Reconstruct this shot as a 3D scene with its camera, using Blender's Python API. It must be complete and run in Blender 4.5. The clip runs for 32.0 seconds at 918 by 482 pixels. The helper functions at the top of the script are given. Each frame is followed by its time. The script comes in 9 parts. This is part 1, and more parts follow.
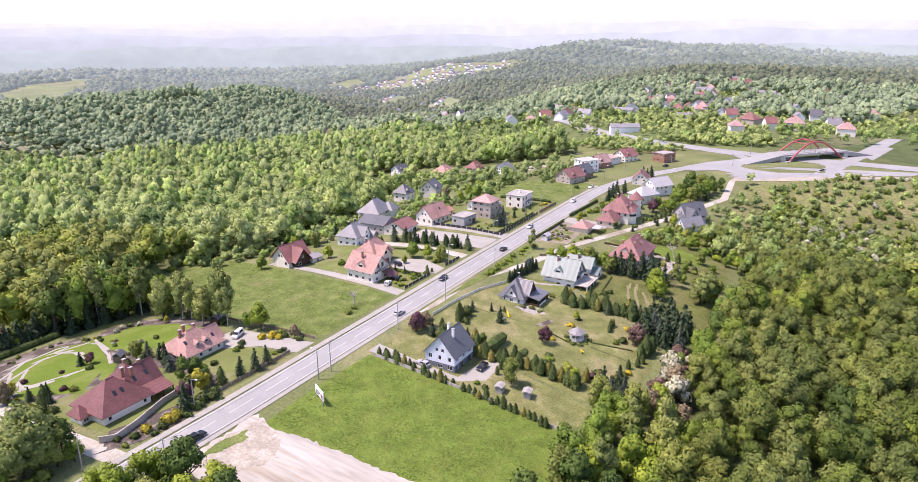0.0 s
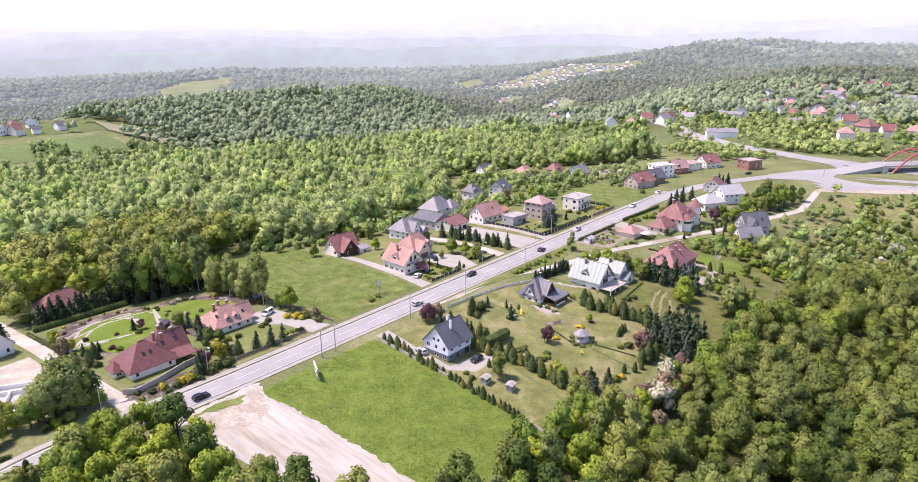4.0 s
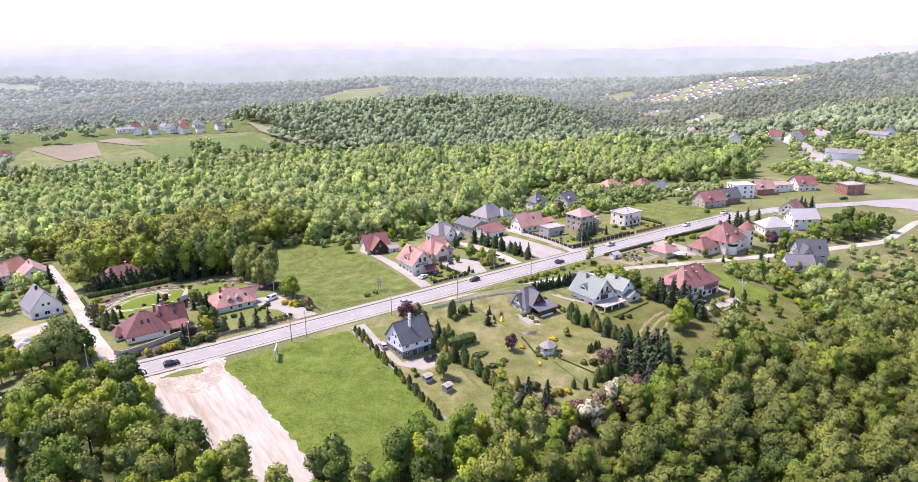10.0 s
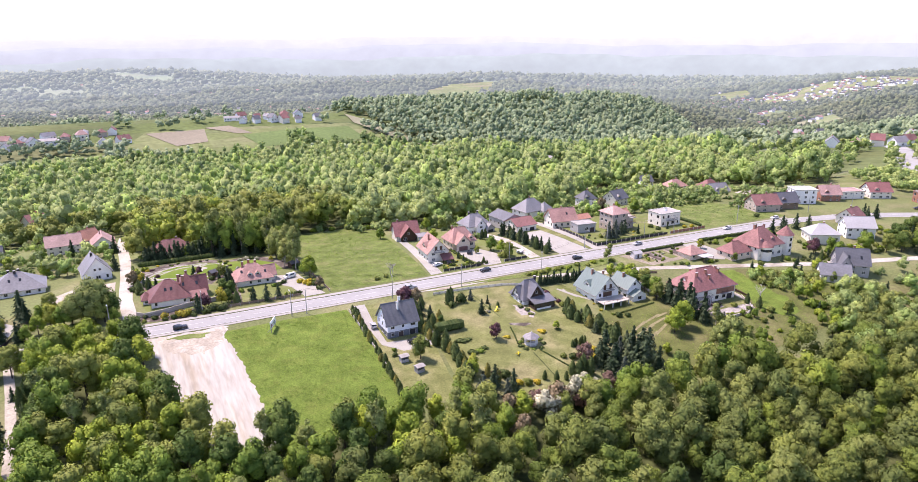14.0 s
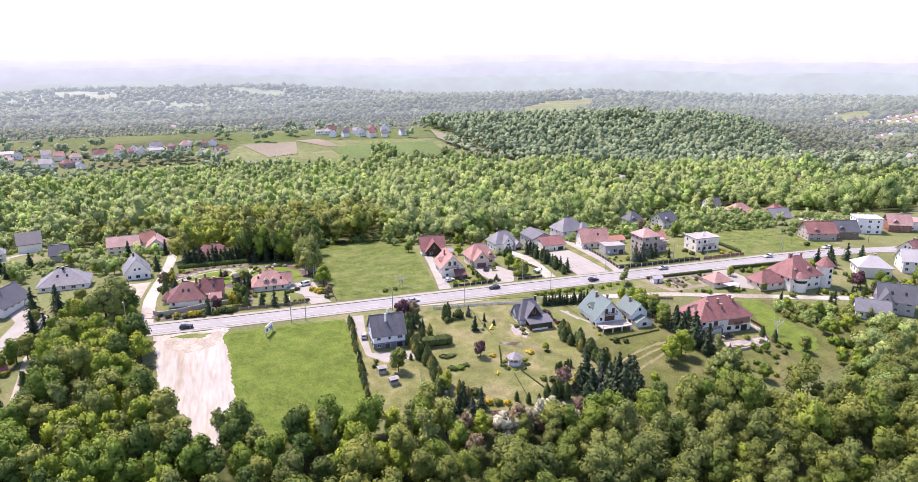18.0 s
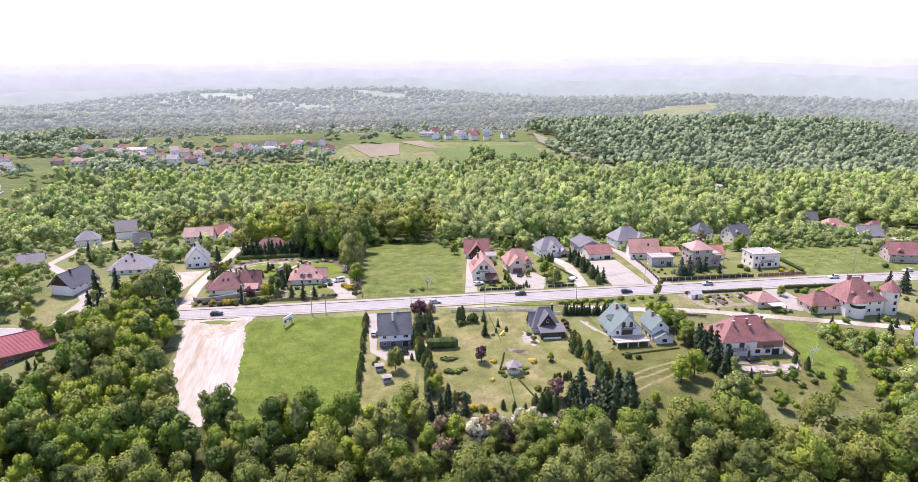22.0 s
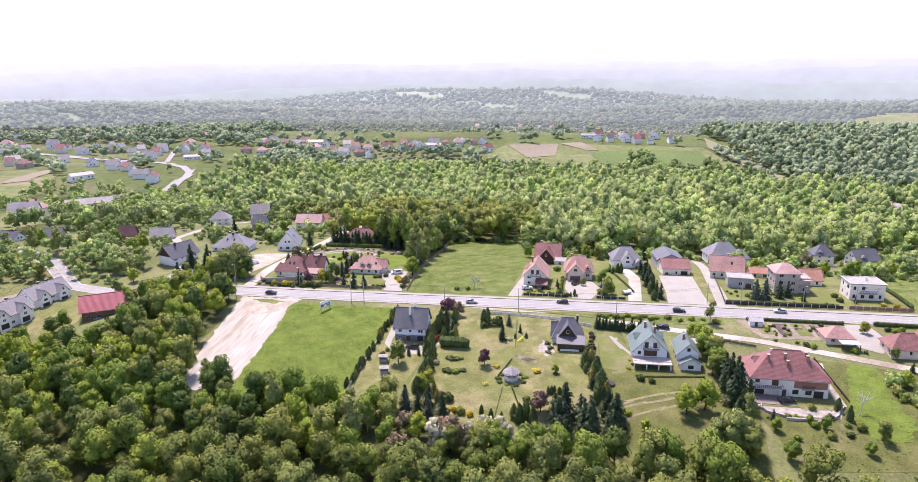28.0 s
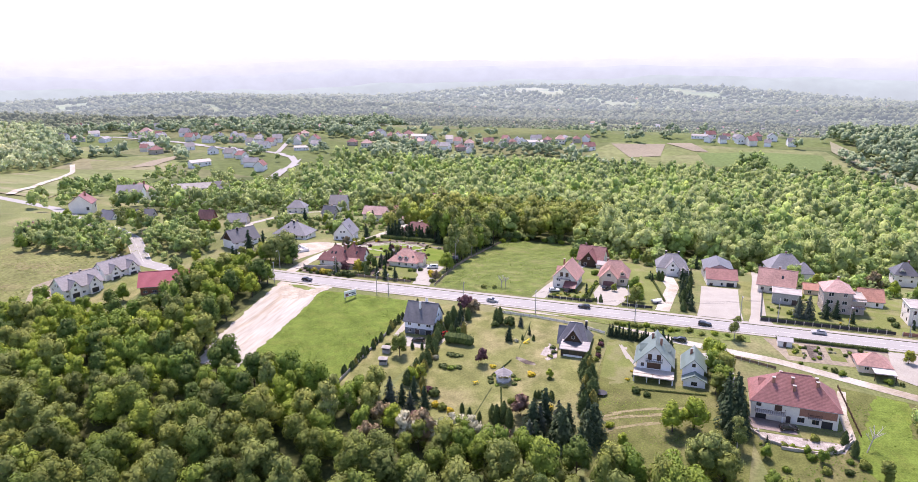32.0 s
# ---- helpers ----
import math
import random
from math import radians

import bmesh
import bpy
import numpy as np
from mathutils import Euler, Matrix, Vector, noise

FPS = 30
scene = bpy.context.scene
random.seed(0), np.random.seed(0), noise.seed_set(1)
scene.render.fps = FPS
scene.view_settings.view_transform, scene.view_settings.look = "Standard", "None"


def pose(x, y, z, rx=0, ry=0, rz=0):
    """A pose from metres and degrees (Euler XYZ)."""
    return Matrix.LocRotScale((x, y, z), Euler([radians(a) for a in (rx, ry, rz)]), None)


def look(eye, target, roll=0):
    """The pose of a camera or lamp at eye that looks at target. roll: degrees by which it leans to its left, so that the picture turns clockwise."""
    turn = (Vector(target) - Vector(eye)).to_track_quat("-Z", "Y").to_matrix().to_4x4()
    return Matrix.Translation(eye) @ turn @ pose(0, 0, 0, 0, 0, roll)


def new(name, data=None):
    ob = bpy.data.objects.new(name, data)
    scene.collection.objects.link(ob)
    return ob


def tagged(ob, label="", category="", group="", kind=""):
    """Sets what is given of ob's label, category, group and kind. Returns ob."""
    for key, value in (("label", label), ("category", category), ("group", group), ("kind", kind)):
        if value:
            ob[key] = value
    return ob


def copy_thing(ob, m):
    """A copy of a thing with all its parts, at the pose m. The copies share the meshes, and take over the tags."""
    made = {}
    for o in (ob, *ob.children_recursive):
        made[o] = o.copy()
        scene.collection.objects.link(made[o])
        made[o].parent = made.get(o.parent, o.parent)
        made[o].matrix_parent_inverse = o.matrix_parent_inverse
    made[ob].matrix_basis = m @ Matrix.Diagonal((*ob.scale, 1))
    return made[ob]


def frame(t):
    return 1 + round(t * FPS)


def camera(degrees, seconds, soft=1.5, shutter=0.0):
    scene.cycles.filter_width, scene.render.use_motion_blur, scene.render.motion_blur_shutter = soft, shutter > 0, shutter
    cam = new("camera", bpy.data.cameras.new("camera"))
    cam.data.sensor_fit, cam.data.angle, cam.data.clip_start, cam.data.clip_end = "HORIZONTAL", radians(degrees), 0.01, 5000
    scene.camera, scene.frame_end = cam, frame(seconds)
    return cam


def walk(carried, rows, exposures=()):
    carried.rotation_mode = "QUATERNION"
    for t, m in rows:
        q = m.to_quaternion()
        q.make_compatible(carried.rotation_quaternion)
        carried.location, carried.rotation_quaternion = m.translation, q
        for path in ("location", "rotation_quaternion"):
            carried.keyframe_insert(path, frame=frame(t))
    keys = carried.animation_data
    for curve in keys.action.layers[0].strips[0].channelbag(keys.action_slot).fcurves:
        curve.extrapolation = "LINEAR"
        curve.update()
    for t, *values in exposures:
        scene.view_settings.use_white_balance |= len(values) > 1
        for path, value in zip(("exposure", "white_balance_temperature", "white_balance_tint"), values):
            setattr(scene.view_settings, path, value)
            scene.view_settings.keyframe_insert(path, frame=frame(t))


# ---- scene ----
# ---- camera ----
cam = camera(68.4, 32.0, soft=0.6)
PATH = [
    (0, -137.13, -119.04, 87.92, -60.15, -17.39, -0.18),
    (1, -135.00, -127.45, 88.55, -57.30, -17.37, -0.10),
    (2, -132.58, -135.87, 89.16, -54.55, -17.37, -0.27),
    (3, -129.63, -144.24, 89.62, -52.19, -17.37, -0.50),
    (5.5, -117.86, -164.09, 89.76, -45.26, -17.08, -0.53),
    (6, -115.05, -167.79, 89.74, -44.20, -16.96, -0.58),
    (6.5, -112.02, -171.47, 89.78, -43.62, -16.95, -0.65),
    (7, -109.04, -175.20, 89.58, -43.15, -16.84, -0.69),
    (7.5, -106.02, -178.55, 89.55, -42.57, -16.72, -0.66),
    (8, -102.62, -181.85, 89.67, -41.58, -16.70, -0.66),
    (8.5, -99.25, -185.36, 89.51, -40.35, -16.53, -0.62),
    (9, -95.90, -188.53, 89.28, -38.92, -16.44, -0.64),
    (9.5, -92.48, -191.99, 89.35, -37.38, -16.34, -0.49),
    (10, -89.27, -195.66, 89.27, -36.05, -16.34, -0.48),
    (10.5, -86.10, -199.13, 89.05, -34.94, -16.40, -0.39),
    (11, -82.88, -202.54, 89.05, -33.93, -16.45, -0.37),
    (11.5, -79.66, -205.96, 89.06, -32.72, -16.49, -0.31),
    (12, -76.34, -209.26, 88.76, -31.51, -16.52, -0.35),
    (12.5, -73.21, -212.61, 88.74, -30.24, -16.63, -0.28),
    (13, -69.71, -215.57, 88.81, -29.07, -16.64, -0.28),
    (13.5, -66.07, -218.04, 88.73, -27.91, -16.64, -0.27),
    (14, -62.37, -220.46, 88.88, -26.86, -16.65, -0.23),
    (14.5, -58.57, -222.92, 88.88, -25.98, -16.65, -0.27),
    (16.5, -42.81, -230.46, 89.00, -21.96, -16.16, -0.26),
    (17, -38.61, -231.83, 89.18, -20.68, -15.88, -0.20),
    (17.5, -34.45, -233.48, 89.05, -19.42, -15.53, -0.23),
    (18, -30.40, -234.92, 89.15, -18.16, -15.27, -0.25),
    (18.5, -26.25, -236.25, 88.94, -16.91, -15.20, -0.27),
    (19, -22.33, -237.46, 89.27, -15.45, -15.09, -0.24),
    (19.5, -17.97, -238.57, 89.23, -14.00, -15.07, -0.20),
    (20, -13.99, -239.73, 89.03, -12.96, -15.01, -0.15),
    (20.5, -9.51, -240.77, 89.02, -11.66, -15.00, -0.28),
    (21, -5.05, -241.48, 88.94, -10.37, -14.98, -0.30),
    (21.5, -0.37, -242.30, 89.09, -9.08, -14.96, -0.32),
    (22, 3.92, -242.84, 89.01, -7.89, -14.94, -0.41),
    (22.5, 8.43, -243.50, 89.16, -6.71, -14.92, -0.39),
    (23, 13.05, -244.05, 89.01, -5.43, -14.87, -0.49),
    (23.5, 17.32, -244.26, 88.86, -4.25, -14.84, -0.46),
    (24, 21.98, -244.42, 88.87, -2.97, -14.78, -0.54),
    (24.5, 26.29, -244.55, 88.89, -1.49, -14.77, -0.46),
    (25, 30.92, -244.35, 88.78, -0.01, -14.75, -0.47),
    (25.5, 35.38, -244.31, 88.73, 1.46, -14.71, -0.46),
    (27.5, 53.25, -242.79, 88.49, 6.82, -14.74, -0.37),
    (28, 57.69, -242.09, 88.30, 8.17, -14.79, -0.31),
    (28.5, 62.17, -241.53, 88.25, 9.52, -14.77, -0.33),
    (29, 66.53, -240.74, 88.44, 10.78, -14.87, -0.32),
    (29.5, 70.99, -239.85, 88.32, 12.02, -14.86, -0.31),
    (30, 75.35, -239.06, 88.51, 13.37, -14.92, -0.30),
    (30.5, 79.75, -238.15, 88.72, 14.68, -14.99, -0.28),
    (31, 84.15, -237.23, 88.93, 15.90, -14.98, -0.23),
    (31.5, 88.32, -236.20, 88.91, 17.11, -15.06, -0.17),
    (32, 92.71, -234.95, 89.05, 18.52, -15.09, -0.13),
]
walk(cam, [(t, pose(x, y, z, 90 + p, 0, w) @ pose(0, 0, 0, 0, 0, r)) for t, x, y, z, w, p, r in PATH],
     exposures=[(0, 1.16, 7050, 32), (4, 1.18, 7050, 32), (13, 1.29, 7050, 32), (32, 1.29, 7050, 32)])

# ---- sky and sun ----
SUN_EL, SUN_AZ = radians(60), radians(-30)      # azimuth from +y towards +x
world = bpy.data.worlds.new("sky")
scene.world = world
world.use_nodes = True
wn = world.node_tree
for n in list(wn.nodes):
    wn.nodes.remove(n)
sky = wn.nodes.new("ShaderNodeTexSky")
sky.sky_type = "NISHITA"
sky.sun_disc = False
sky.sun_elevation, sky.sun_rotation = SUN_EL, SUN_AZ
sky.air_density, sky.dust_density, sky.ozone_density = 0.7, 0.4, 1.0
wbg = wn.nodes.new("ShaderNodeBackground")
wbg.inputs[1].default_value = 0.138
wout = wn.nodes.new("ShaderNodeOutputWorld")
wn.links.new(sky.outputs[0], wbg.inputs[0])
wn.links.new(wbg.outputs[0], wout.inputs[0])
sun = new("sun", bpy.data.lights.new("sun", "SUN"))
sun.data.energy, sun.data.angle, sun.data.color = 2.65, radians(10), (1.0, 0.967, 0.935)
sd = Vector((math.sin(SUN_AZ) * math.cos(SUN_EL), math.cos(SUN_AZ) * math.cos(SUN_EL), math.sin(SUN_EL)))
sun.matrix_world = look(sd * 500, (0, 0, 0))


# ---- materials ----
def material(name, col, rough=0.85, var=0.2, scale=0.8, big=0.08, bump=0.0, spec=0.25, metal=0.0, obj_var=0.0,
             isl_var=0.0, second=None, second_at=(0.5, 0.62), second_scale=0.15, rows=0.0, thin=0.0, tint=0.0):
    m = bpy.data.materials.new(name)
    m.use_nodes = True
    t = m.node_tree
    b = t.nodes["Principled BSDF"]
    b.inputs["Roughness"].default_value = rough
    b.inputs["Metallic"].default_value = metal
    b.inputs["Specular IOR Level"].default_value = spec
    geo = t.nodes.new("ShaderNodeTexCoord")
    src = geo.outputs["Object"]

    def noise_node(sc, detail=5.0):
        n = t.nodes.new("ShaderNodeTexNoise")
        n.inputs["Scale"].default_value, n.inputs["Detail"].default_value = sc, detail
        t.links.new(src, n.inputs["Vector"])
        return n

    def blend(kind, fac, a, c):
        n = t.nodes.new("ShaderNodeMix")
        n.data_type, n.blend_type = "RGBA", kind
        for sock, val in ((n.inputs[0], fac), (n.inputs[6], a), (n.inputs[7], c)):
            if hasattr(val, "links"):
                t.links.new(val, sock)
            elif isinstance(val, (int, float)):
                sock.default_value = val
            else:
                sock.default_value = (*val, 1)
        return n.outputs[2]

    def remap(value, a, c, lo, hi):
        n = t.nodes.new("ShaderNodeMapRange")
        t.links.new(value, n.inputs[0])
        for k, val in enumerate((a, c, lo, hi)):
            n.inputs[k + 1].default_value = val
        return n.outputs[0]

    fine, broad = noise_node(scale), noise_node(big, 3.0)
    c = col
    if second:
        mask = noise_node(second_scale, 6.0)
        c = blend("MIX", remap(mask.outputs[0], second_at[0], second_at[1], 0, 1), col, second)
    for n, amount in ((fine, var), (broad, var * 0.8)):
        k = remap(n.outputs[0], 0.3, 0.7, 1 - amount, 1 + amount)
        mul = t.nodes.new("ShaderNodeVectorMath")
        mul.operation = "SCALE"
        if hasattr(c, "links"):
            t.links.new(c, mul.inputs[0])
        else:
            mul.inputs[0].default_value = c
        t.links.new(k, mul.inputs["Scale"])
        c = mul.outputs[0]
    for amount, node, sock in ((obj_var, "ShaderNodeObjectInfo", "Random"), (isl_var, "ShaderNodeNewGeometry", "Random Per Island")):
        if amount:
            r = t.nodes.new(node)
            hue = t.nodes.new("ShaderNodeHueSaturation")
            t.links.new(remap(r.outputs[sock], 0, 1, 0.5 - amount * 0.05, 0.5 + amount * 0.06), hue.inputs["Hue"])
            t.links.new(remap(r.outputs[sock], 0, 1, 1 + amount, 1 - amount), hue.inputs["Value"])
            t.links.new(c, hue.inputs["Color"])
            c = hue.outputs[0]
    if tint:        # each tree of a wood has a shade of its own
        own = t.nodes.new("ShaderNodeAttribute")
        own.attribute_name = "tint"
        hue = t.nodes.new("ShaderNodeHueSaturation")
        t.links.new(remap(own.outputs["Fac"], -1, 1, 0.5 + tint * 0.05, 0.5 - tint * 0.05), hue.inputs["Hue"])
        t.links.new(remap(own.outputs["Fac"], -1, 1, 1 - tint, 1 + tint), hue.inputs["Value"])
        t.links.new(c, hue.inputs["Color"])
        c = hue.outputs[0]
    height = fine.outputs[0]
    if rows:
        wave = t.nodes.new("ShaderNodeTexWave")
        wave.bands_direction = "Z"
        wave.inputs["Scale"].default_value = 2 * math.pi / (20 * rows)
        wave.inputs["Distortion"].default_value = 0.4
        t.links.new(src, wave.inputs["Vector"])
        height = wave.outputs[1]
        k = remap(height, 0, 1, 0.95, 1.04)
        mul = t.nodes.new("ShaderNodeVectorMath")
        mul.operation = "SCALE"
        t.links.new(c, mul.inputs[0])
        t.links.new(k, mul.inputs["Scale"])
        c = mul.outputs[0]
    t.links.new(c, b.inputs["Base Color"])
    if bump:
        bn = t.nodes.new("ShaderNodeBump")
        bn.inputs["Strength"].default_value, bn.inputs["Distance"].default_value = bump, 0.1
        t.links.new(height, bn.inputs["Height"])
        t.links.new(bn.outputs[0], b.inputs["Normal"])
    if thin:
        tr = t.nodes.new("ShaderNodeBsdfTranslucent")
        t.links.new(c, tr.inputs[0])
        mix = t.nodes.new("ShaderNodeMixShader")
        mix.inputs[0].default_value = thin
        t.links.new(b.outputs[0], mix.inputs[1])
        t.links.new(tr.outputs[0], mix.inputs[2])
        t.links.new(mix.outputs[0], t.nodes["Material Output"].inputs[0])
    return m


def stretched(m, k):
    """The same surface with its grain drawn out along one way."""
    t = m.node_tree
    src = next(n for n in t.nodes if n.type == "TEX_COORD")
    mul = t.nodes.new("ShaderNodeVectorMath")
    mul.operation = "MULTIPLY"
    mul.inputs[1].default_value = k
    ends = [l.to_socket for l in t.links if l.from_node == src]
    for e in ends:
        t.links.new(mul.outputs[0], e)
    t.links.new(src.outputs["Object"], mul.inputs[0])
    return m


GRASS = material("meadow_grass", (0.155, 0.18, 0.072), 0.95, 0.22, 1.2, 0.03, 0.5, 0.1, second=(0.205, 0.205, 0.10), second_scale=0.05)
FLOOR = material("woodland_floor", (0.075, 0.09, 0.035), 0.95, 0.3, 0.8, 0.05, 0.5, 0.1, second=(0.11, 0.125, 0.05), second_scale=0.12)
FIELD = material("young_meadow", (0.128, 0.188, 0.036), 0.95, 0.24, 2.2, 0.3, 1.0, 0.1, second=(0.142, 0.19, 0.04), second_scale=0.22)
ROUGH = material("rough_meadow", (0.135, 0.178, 0.050), 0.95, 0.3, 1.8, 0.25, 1.0, 0.1, second=(0.168, 0.192, 0.068), second_scale=0.12)
LAWN = material("dry_lawn", (0.172, 0.188, 0.068), 0.95, 0.26, 2.2, 0.2, 0.5, 0.1, second=(0.238, 0.224, 0.108), second_scale=0.1, second_at=(0.45, 0.65))
LAWN_G = material("green_lawn", (0.155, 0.185, 0.06), 0.95, 0.15, 2.0, 0.1, 0.3, 0.1, second=(0.20, 0.205, 0.095), second_scale=0.15)
SCRUB = material("scrub_ground", (0.175, 0.19, 0.075), 0.95, 0.3, 0.6, 0.04, 0.5, 0.1, second=(0.2, 0.19, 0.09), second_scale=0.06)
ASPHALT = material("worn_asphalt", (0.312, 0.313, 0.300), 0.85, 0.06, 3.0, 0.05, 0.1, 0.3, second=(0.335, 0.335, 0.322), second_scale=0.12)
PAVING = material("concrete_paving", (0.35, 0.34, 0.30), 0.85, 0.1, 2.5, 0.2, 0.1, 0.25)
BRICKPAVE = material("reddish_paving", (0.27, 0.22, 0.20), 0.85, 0.15, 2.5, 0.3, 0.2, 0.25)
GRAVEL = material("pale_gravel", (0.45, 0.435, 0.375), 0.95, 0.16, 1.2, 0.1, 0.5, 0.1, second=(0.33, 0.285, 0.215), second_scale=0.07, second_at=(0.5, 0.7))
LOT = stretched(material("tracked_gravel", (0.44, 0.42, 0.365), 0.95, 0.14, 1.1, 0.25, 0.4, 0.1, second=(0.37, 0.325, 0.25), second_scale=0.33, second_at=(0.5, 0.68)), (1.0, 0.11, 1.0))
DIRT = material("bare_earth", (0.28, 0.245, 0.185), 0.95, 0.2, 1.0, 0.08, 0.4, 0.1)
GREENCROP = material("green_hill_crop", (0.135, 0.195, 0.07), 0.95, 0.14, 0.25, 0.012, 0.3, 0.1)
TAN = material("sandy_earth", (0.385, 0.345, 0.275), 0.95, 0.2, 1.6, 0.15, 0.4, 0.1, second=(0.44, 0.41, 0.345), second_scale=0.25)
TRACK = material("worn_gravel", (0.39, 0.36, 0.295), 0.95, 0.2, 1.6, 0.15, 0.4, 0.1)
PLOUGH = material("ploughed_soil", (0.27, 0.243, 0.178), 0.95, 0.12, 0.3, 0.02, 0.3, 0.1)
TAN_STRIP = material("pale_stubble", (0.25, 0.25, 0.165), 0.95, 0.12, 0.3, 0.02, 0.3, 0.1)
PAINT = material("road_paint", (0.64, 0.64, 0.62), 0.7, 0.1, 4.0, 0.5)
SOIL = material("garden_soil", (0.115, 0.095, 0.08), 0.95, 0.3, 2.0, 0.3, 0.6, 0.1, second=(0.2, 0.18, 0.155), second_scale=0.3)
LAWN_S = material("sloping_orchard_grass", (0.122, 0.138, 0.045), 0.95, 0.26, 2.2, 0.2, 0.5, 0.1, second=(0.165, 0.16, 0.07), second_scale=0.09, second_at=(0.5, 0.7))
DRY = material("dry_cut_grass", (0.25, 0.225, 0.125), 0.95, 0.26, 2.2, 0.3, 0.4, 0.1)
LAWN_V = material("short_green_lawn", (0.125, 0.19, 0.03), 0.95, 0.12, 2.0, 0.15, 0.2, 0.1, second=(0.15, 0.195, 0.045), second_scale=0.15)
STONES = material("stone_bed", (0.36, 0.33, 0.30), 0.9, 0.35, 4.0, 0.5, 0.6)

WHITE = material("white_render", (0.88, 0.87, 0.85), 0.9, 0.05, 2.0, 0.3, 0.05, 0.2)
CREAM = material("cream_render", (0.80, 0.755, 0.67), 0.9, 0.06, 2.0, 0.3, 0.05, 0.2)
PEACH = material("peach_render", (0.74, 0.62, 0.50), 0.9, 0.06, 2.0, 0.3, 0.05, 0.2)
BEIGE = material("beige_brick", (0.47, 0.40, 0.34), 0.9, 0.12, 3.0, 0.3, 0.1, 0.2, rows=0.25)
GREYW = material("grey_render", (0.42, 0.41, 0.40), 0.9, 0.1, 2.0, 0.3, 0.05, 0.2)
BLUEW = material("bluish_white_render", (0.72, 0.76, 0.82), 0.9, 0.05, 2.0, 0.3, 0.05, 0.2)
PLINTH = material("grey_plinth", (0.16, 0.18, 0.21), 0.9, 0.1, 2.0, 0.3)
BRICK = material("red_brick_wall", (0.34, 0.17, 0.12), 0.9, 0.15, 3.0, 0.3, 0.1, rows=0.16)
TIMBER = material("dark_timber", (0.075, 0.045, 0.03), 0.8, 0.2, 4.0, 0.5, 0.2)
WOOD = material("weathered_wood", (0.24, 0.18, 0.13), 0.85, 0.2, 4.0, 0.5, 0.2)
STONE_T = material("stone_trim", (0.48, 0.44, 0.39), 0.9, 0.12, 2.0, 0.3, 0.2)

R_MAROON = material("maroon_roof_tiles", (0.188, 0.079, 0.073), 0.5, 0.18, 1.5, 0.2, 0.2, 0.35, rows=0.26)
R_RED = material("red_roof_tiles", (0.275, 0.124, 0.113), 0.55, 0.2, 1.5, 0.2, 0.2, 0.32, rows=0.26)
R_SHEET = material("red_roof_sheet", (0.42, 0.10, 0.115), 0.4, 0.08, 1.5, 0.2, 0.2, 0.5, rows=0.3)
# Haze put into the roof colours of far houses; nearer pale roofs share them.
R_PALE = material("weathered_pale_roof", (0.27, 0.26, 0.265), 0.55, 0.15, 1.5, 0.2, 0.3, 0.4, rows=0.3)
R_ROSE = material("weathered_rose_roof", (0.42, 0.265, 0.235), 0.6, 0.2, 1.5, 0.2, 0.3, 0.4, rows=0.3)
R_PINK = material("salmon_roof_tiles", (0.42, 0.243, 0.205), 0.6, 0.2, 1.5, 0.2, 0.2, 0.28, rows=0.26)
R_ORANGE = material("orange_roof_tiles", (0.44, 0.225, 0.165), 0.65, 0.16, 1.5, 0.2, 0.2, 0.24, rows=0.26)
R_BROWN = material("brown_red_roof_tiles", (0.265, 0.13, 0.118), 0.65, 0.22, 1.5, 0.2, 0.2, 0.24, rows=0.26)
R_GREY = material("grey_roof_tiles", (0.235, 0.235, 0.245), 0.5, 0.14, 1.5, 0.2, 0.2, 0.35, rows=0.26)
R_DARK = material("anthracite_roof_tiles", (0.125, 0.13, 0.14), 0.45, 0.12, 1.5, 0.2, 0.2, 0.39, rows=0.26)
R_SLATE = material("glossy_slate_roof", (0.155, 0.155, 0.168), 0.34, 0.12, 1.5, 0.2, 0.2, 0.60, rows=0.3)
R_GREEN = material("grey_green_roof_sheet", (0.15, 0.21, 0.19), 0.4, 0.08, 1.5, 0.2, 0.2, 0.42, rows=0.3)
R_WHITE = material("pale_sheet_roof", (0.46, 0.45, 0.44), 0.5, 0.08, 1.5, 0.2, 0.2, 0.5)
R_FLAT = material("flat_roof_felt", (0.37, 0.35, 0.325), 0.8, 0.15, 0.6, 0.15, 0.1)
GUTTER = material("gutter_metal", (0.30, 0.29, 0.28), 0.5, 0.1, 2.0, 0.3, 0.0, 0.5)
FRAME = material("white_window_frame", (0.72, 0.71, 0.69), 0.6, 0.04, 2.0, 0.5)
FRAME_D = material("brown_window_frame", (0.12, 0.07, 0.045), 0.6, 0.1, 2.0, 0.5)
GLASS = material("window_glass", (0.03, 0.035, 0.04), 0.08, 0.2, 0.7, 0.2, 0.0, 0.6)
DOOR = material("door_panel", (0.10, 0.07, 0.06), 0.6, 0.1, 2.0, 0.5)
METAL = material("galvanised_metal", (0.36, 0.36, 0.36), 0.5, 0.1, 3.0, 0.5, 0.0, 0.5, 0.6)
DARKM = material("dark_metal", (0.04, 0.04, 0.045), 0.5, 0.1, 3.0, 0.5)
CONCRETE = material("grey_concrete", (0.40, 0.39, 0.37), 0.9, 0.12, 2.0, 0.3, 0.2)
BARK = material("bark", (0.09, 0.07, 0.055), 0.95, 0.3, 3.0, 0.5, 0.5)
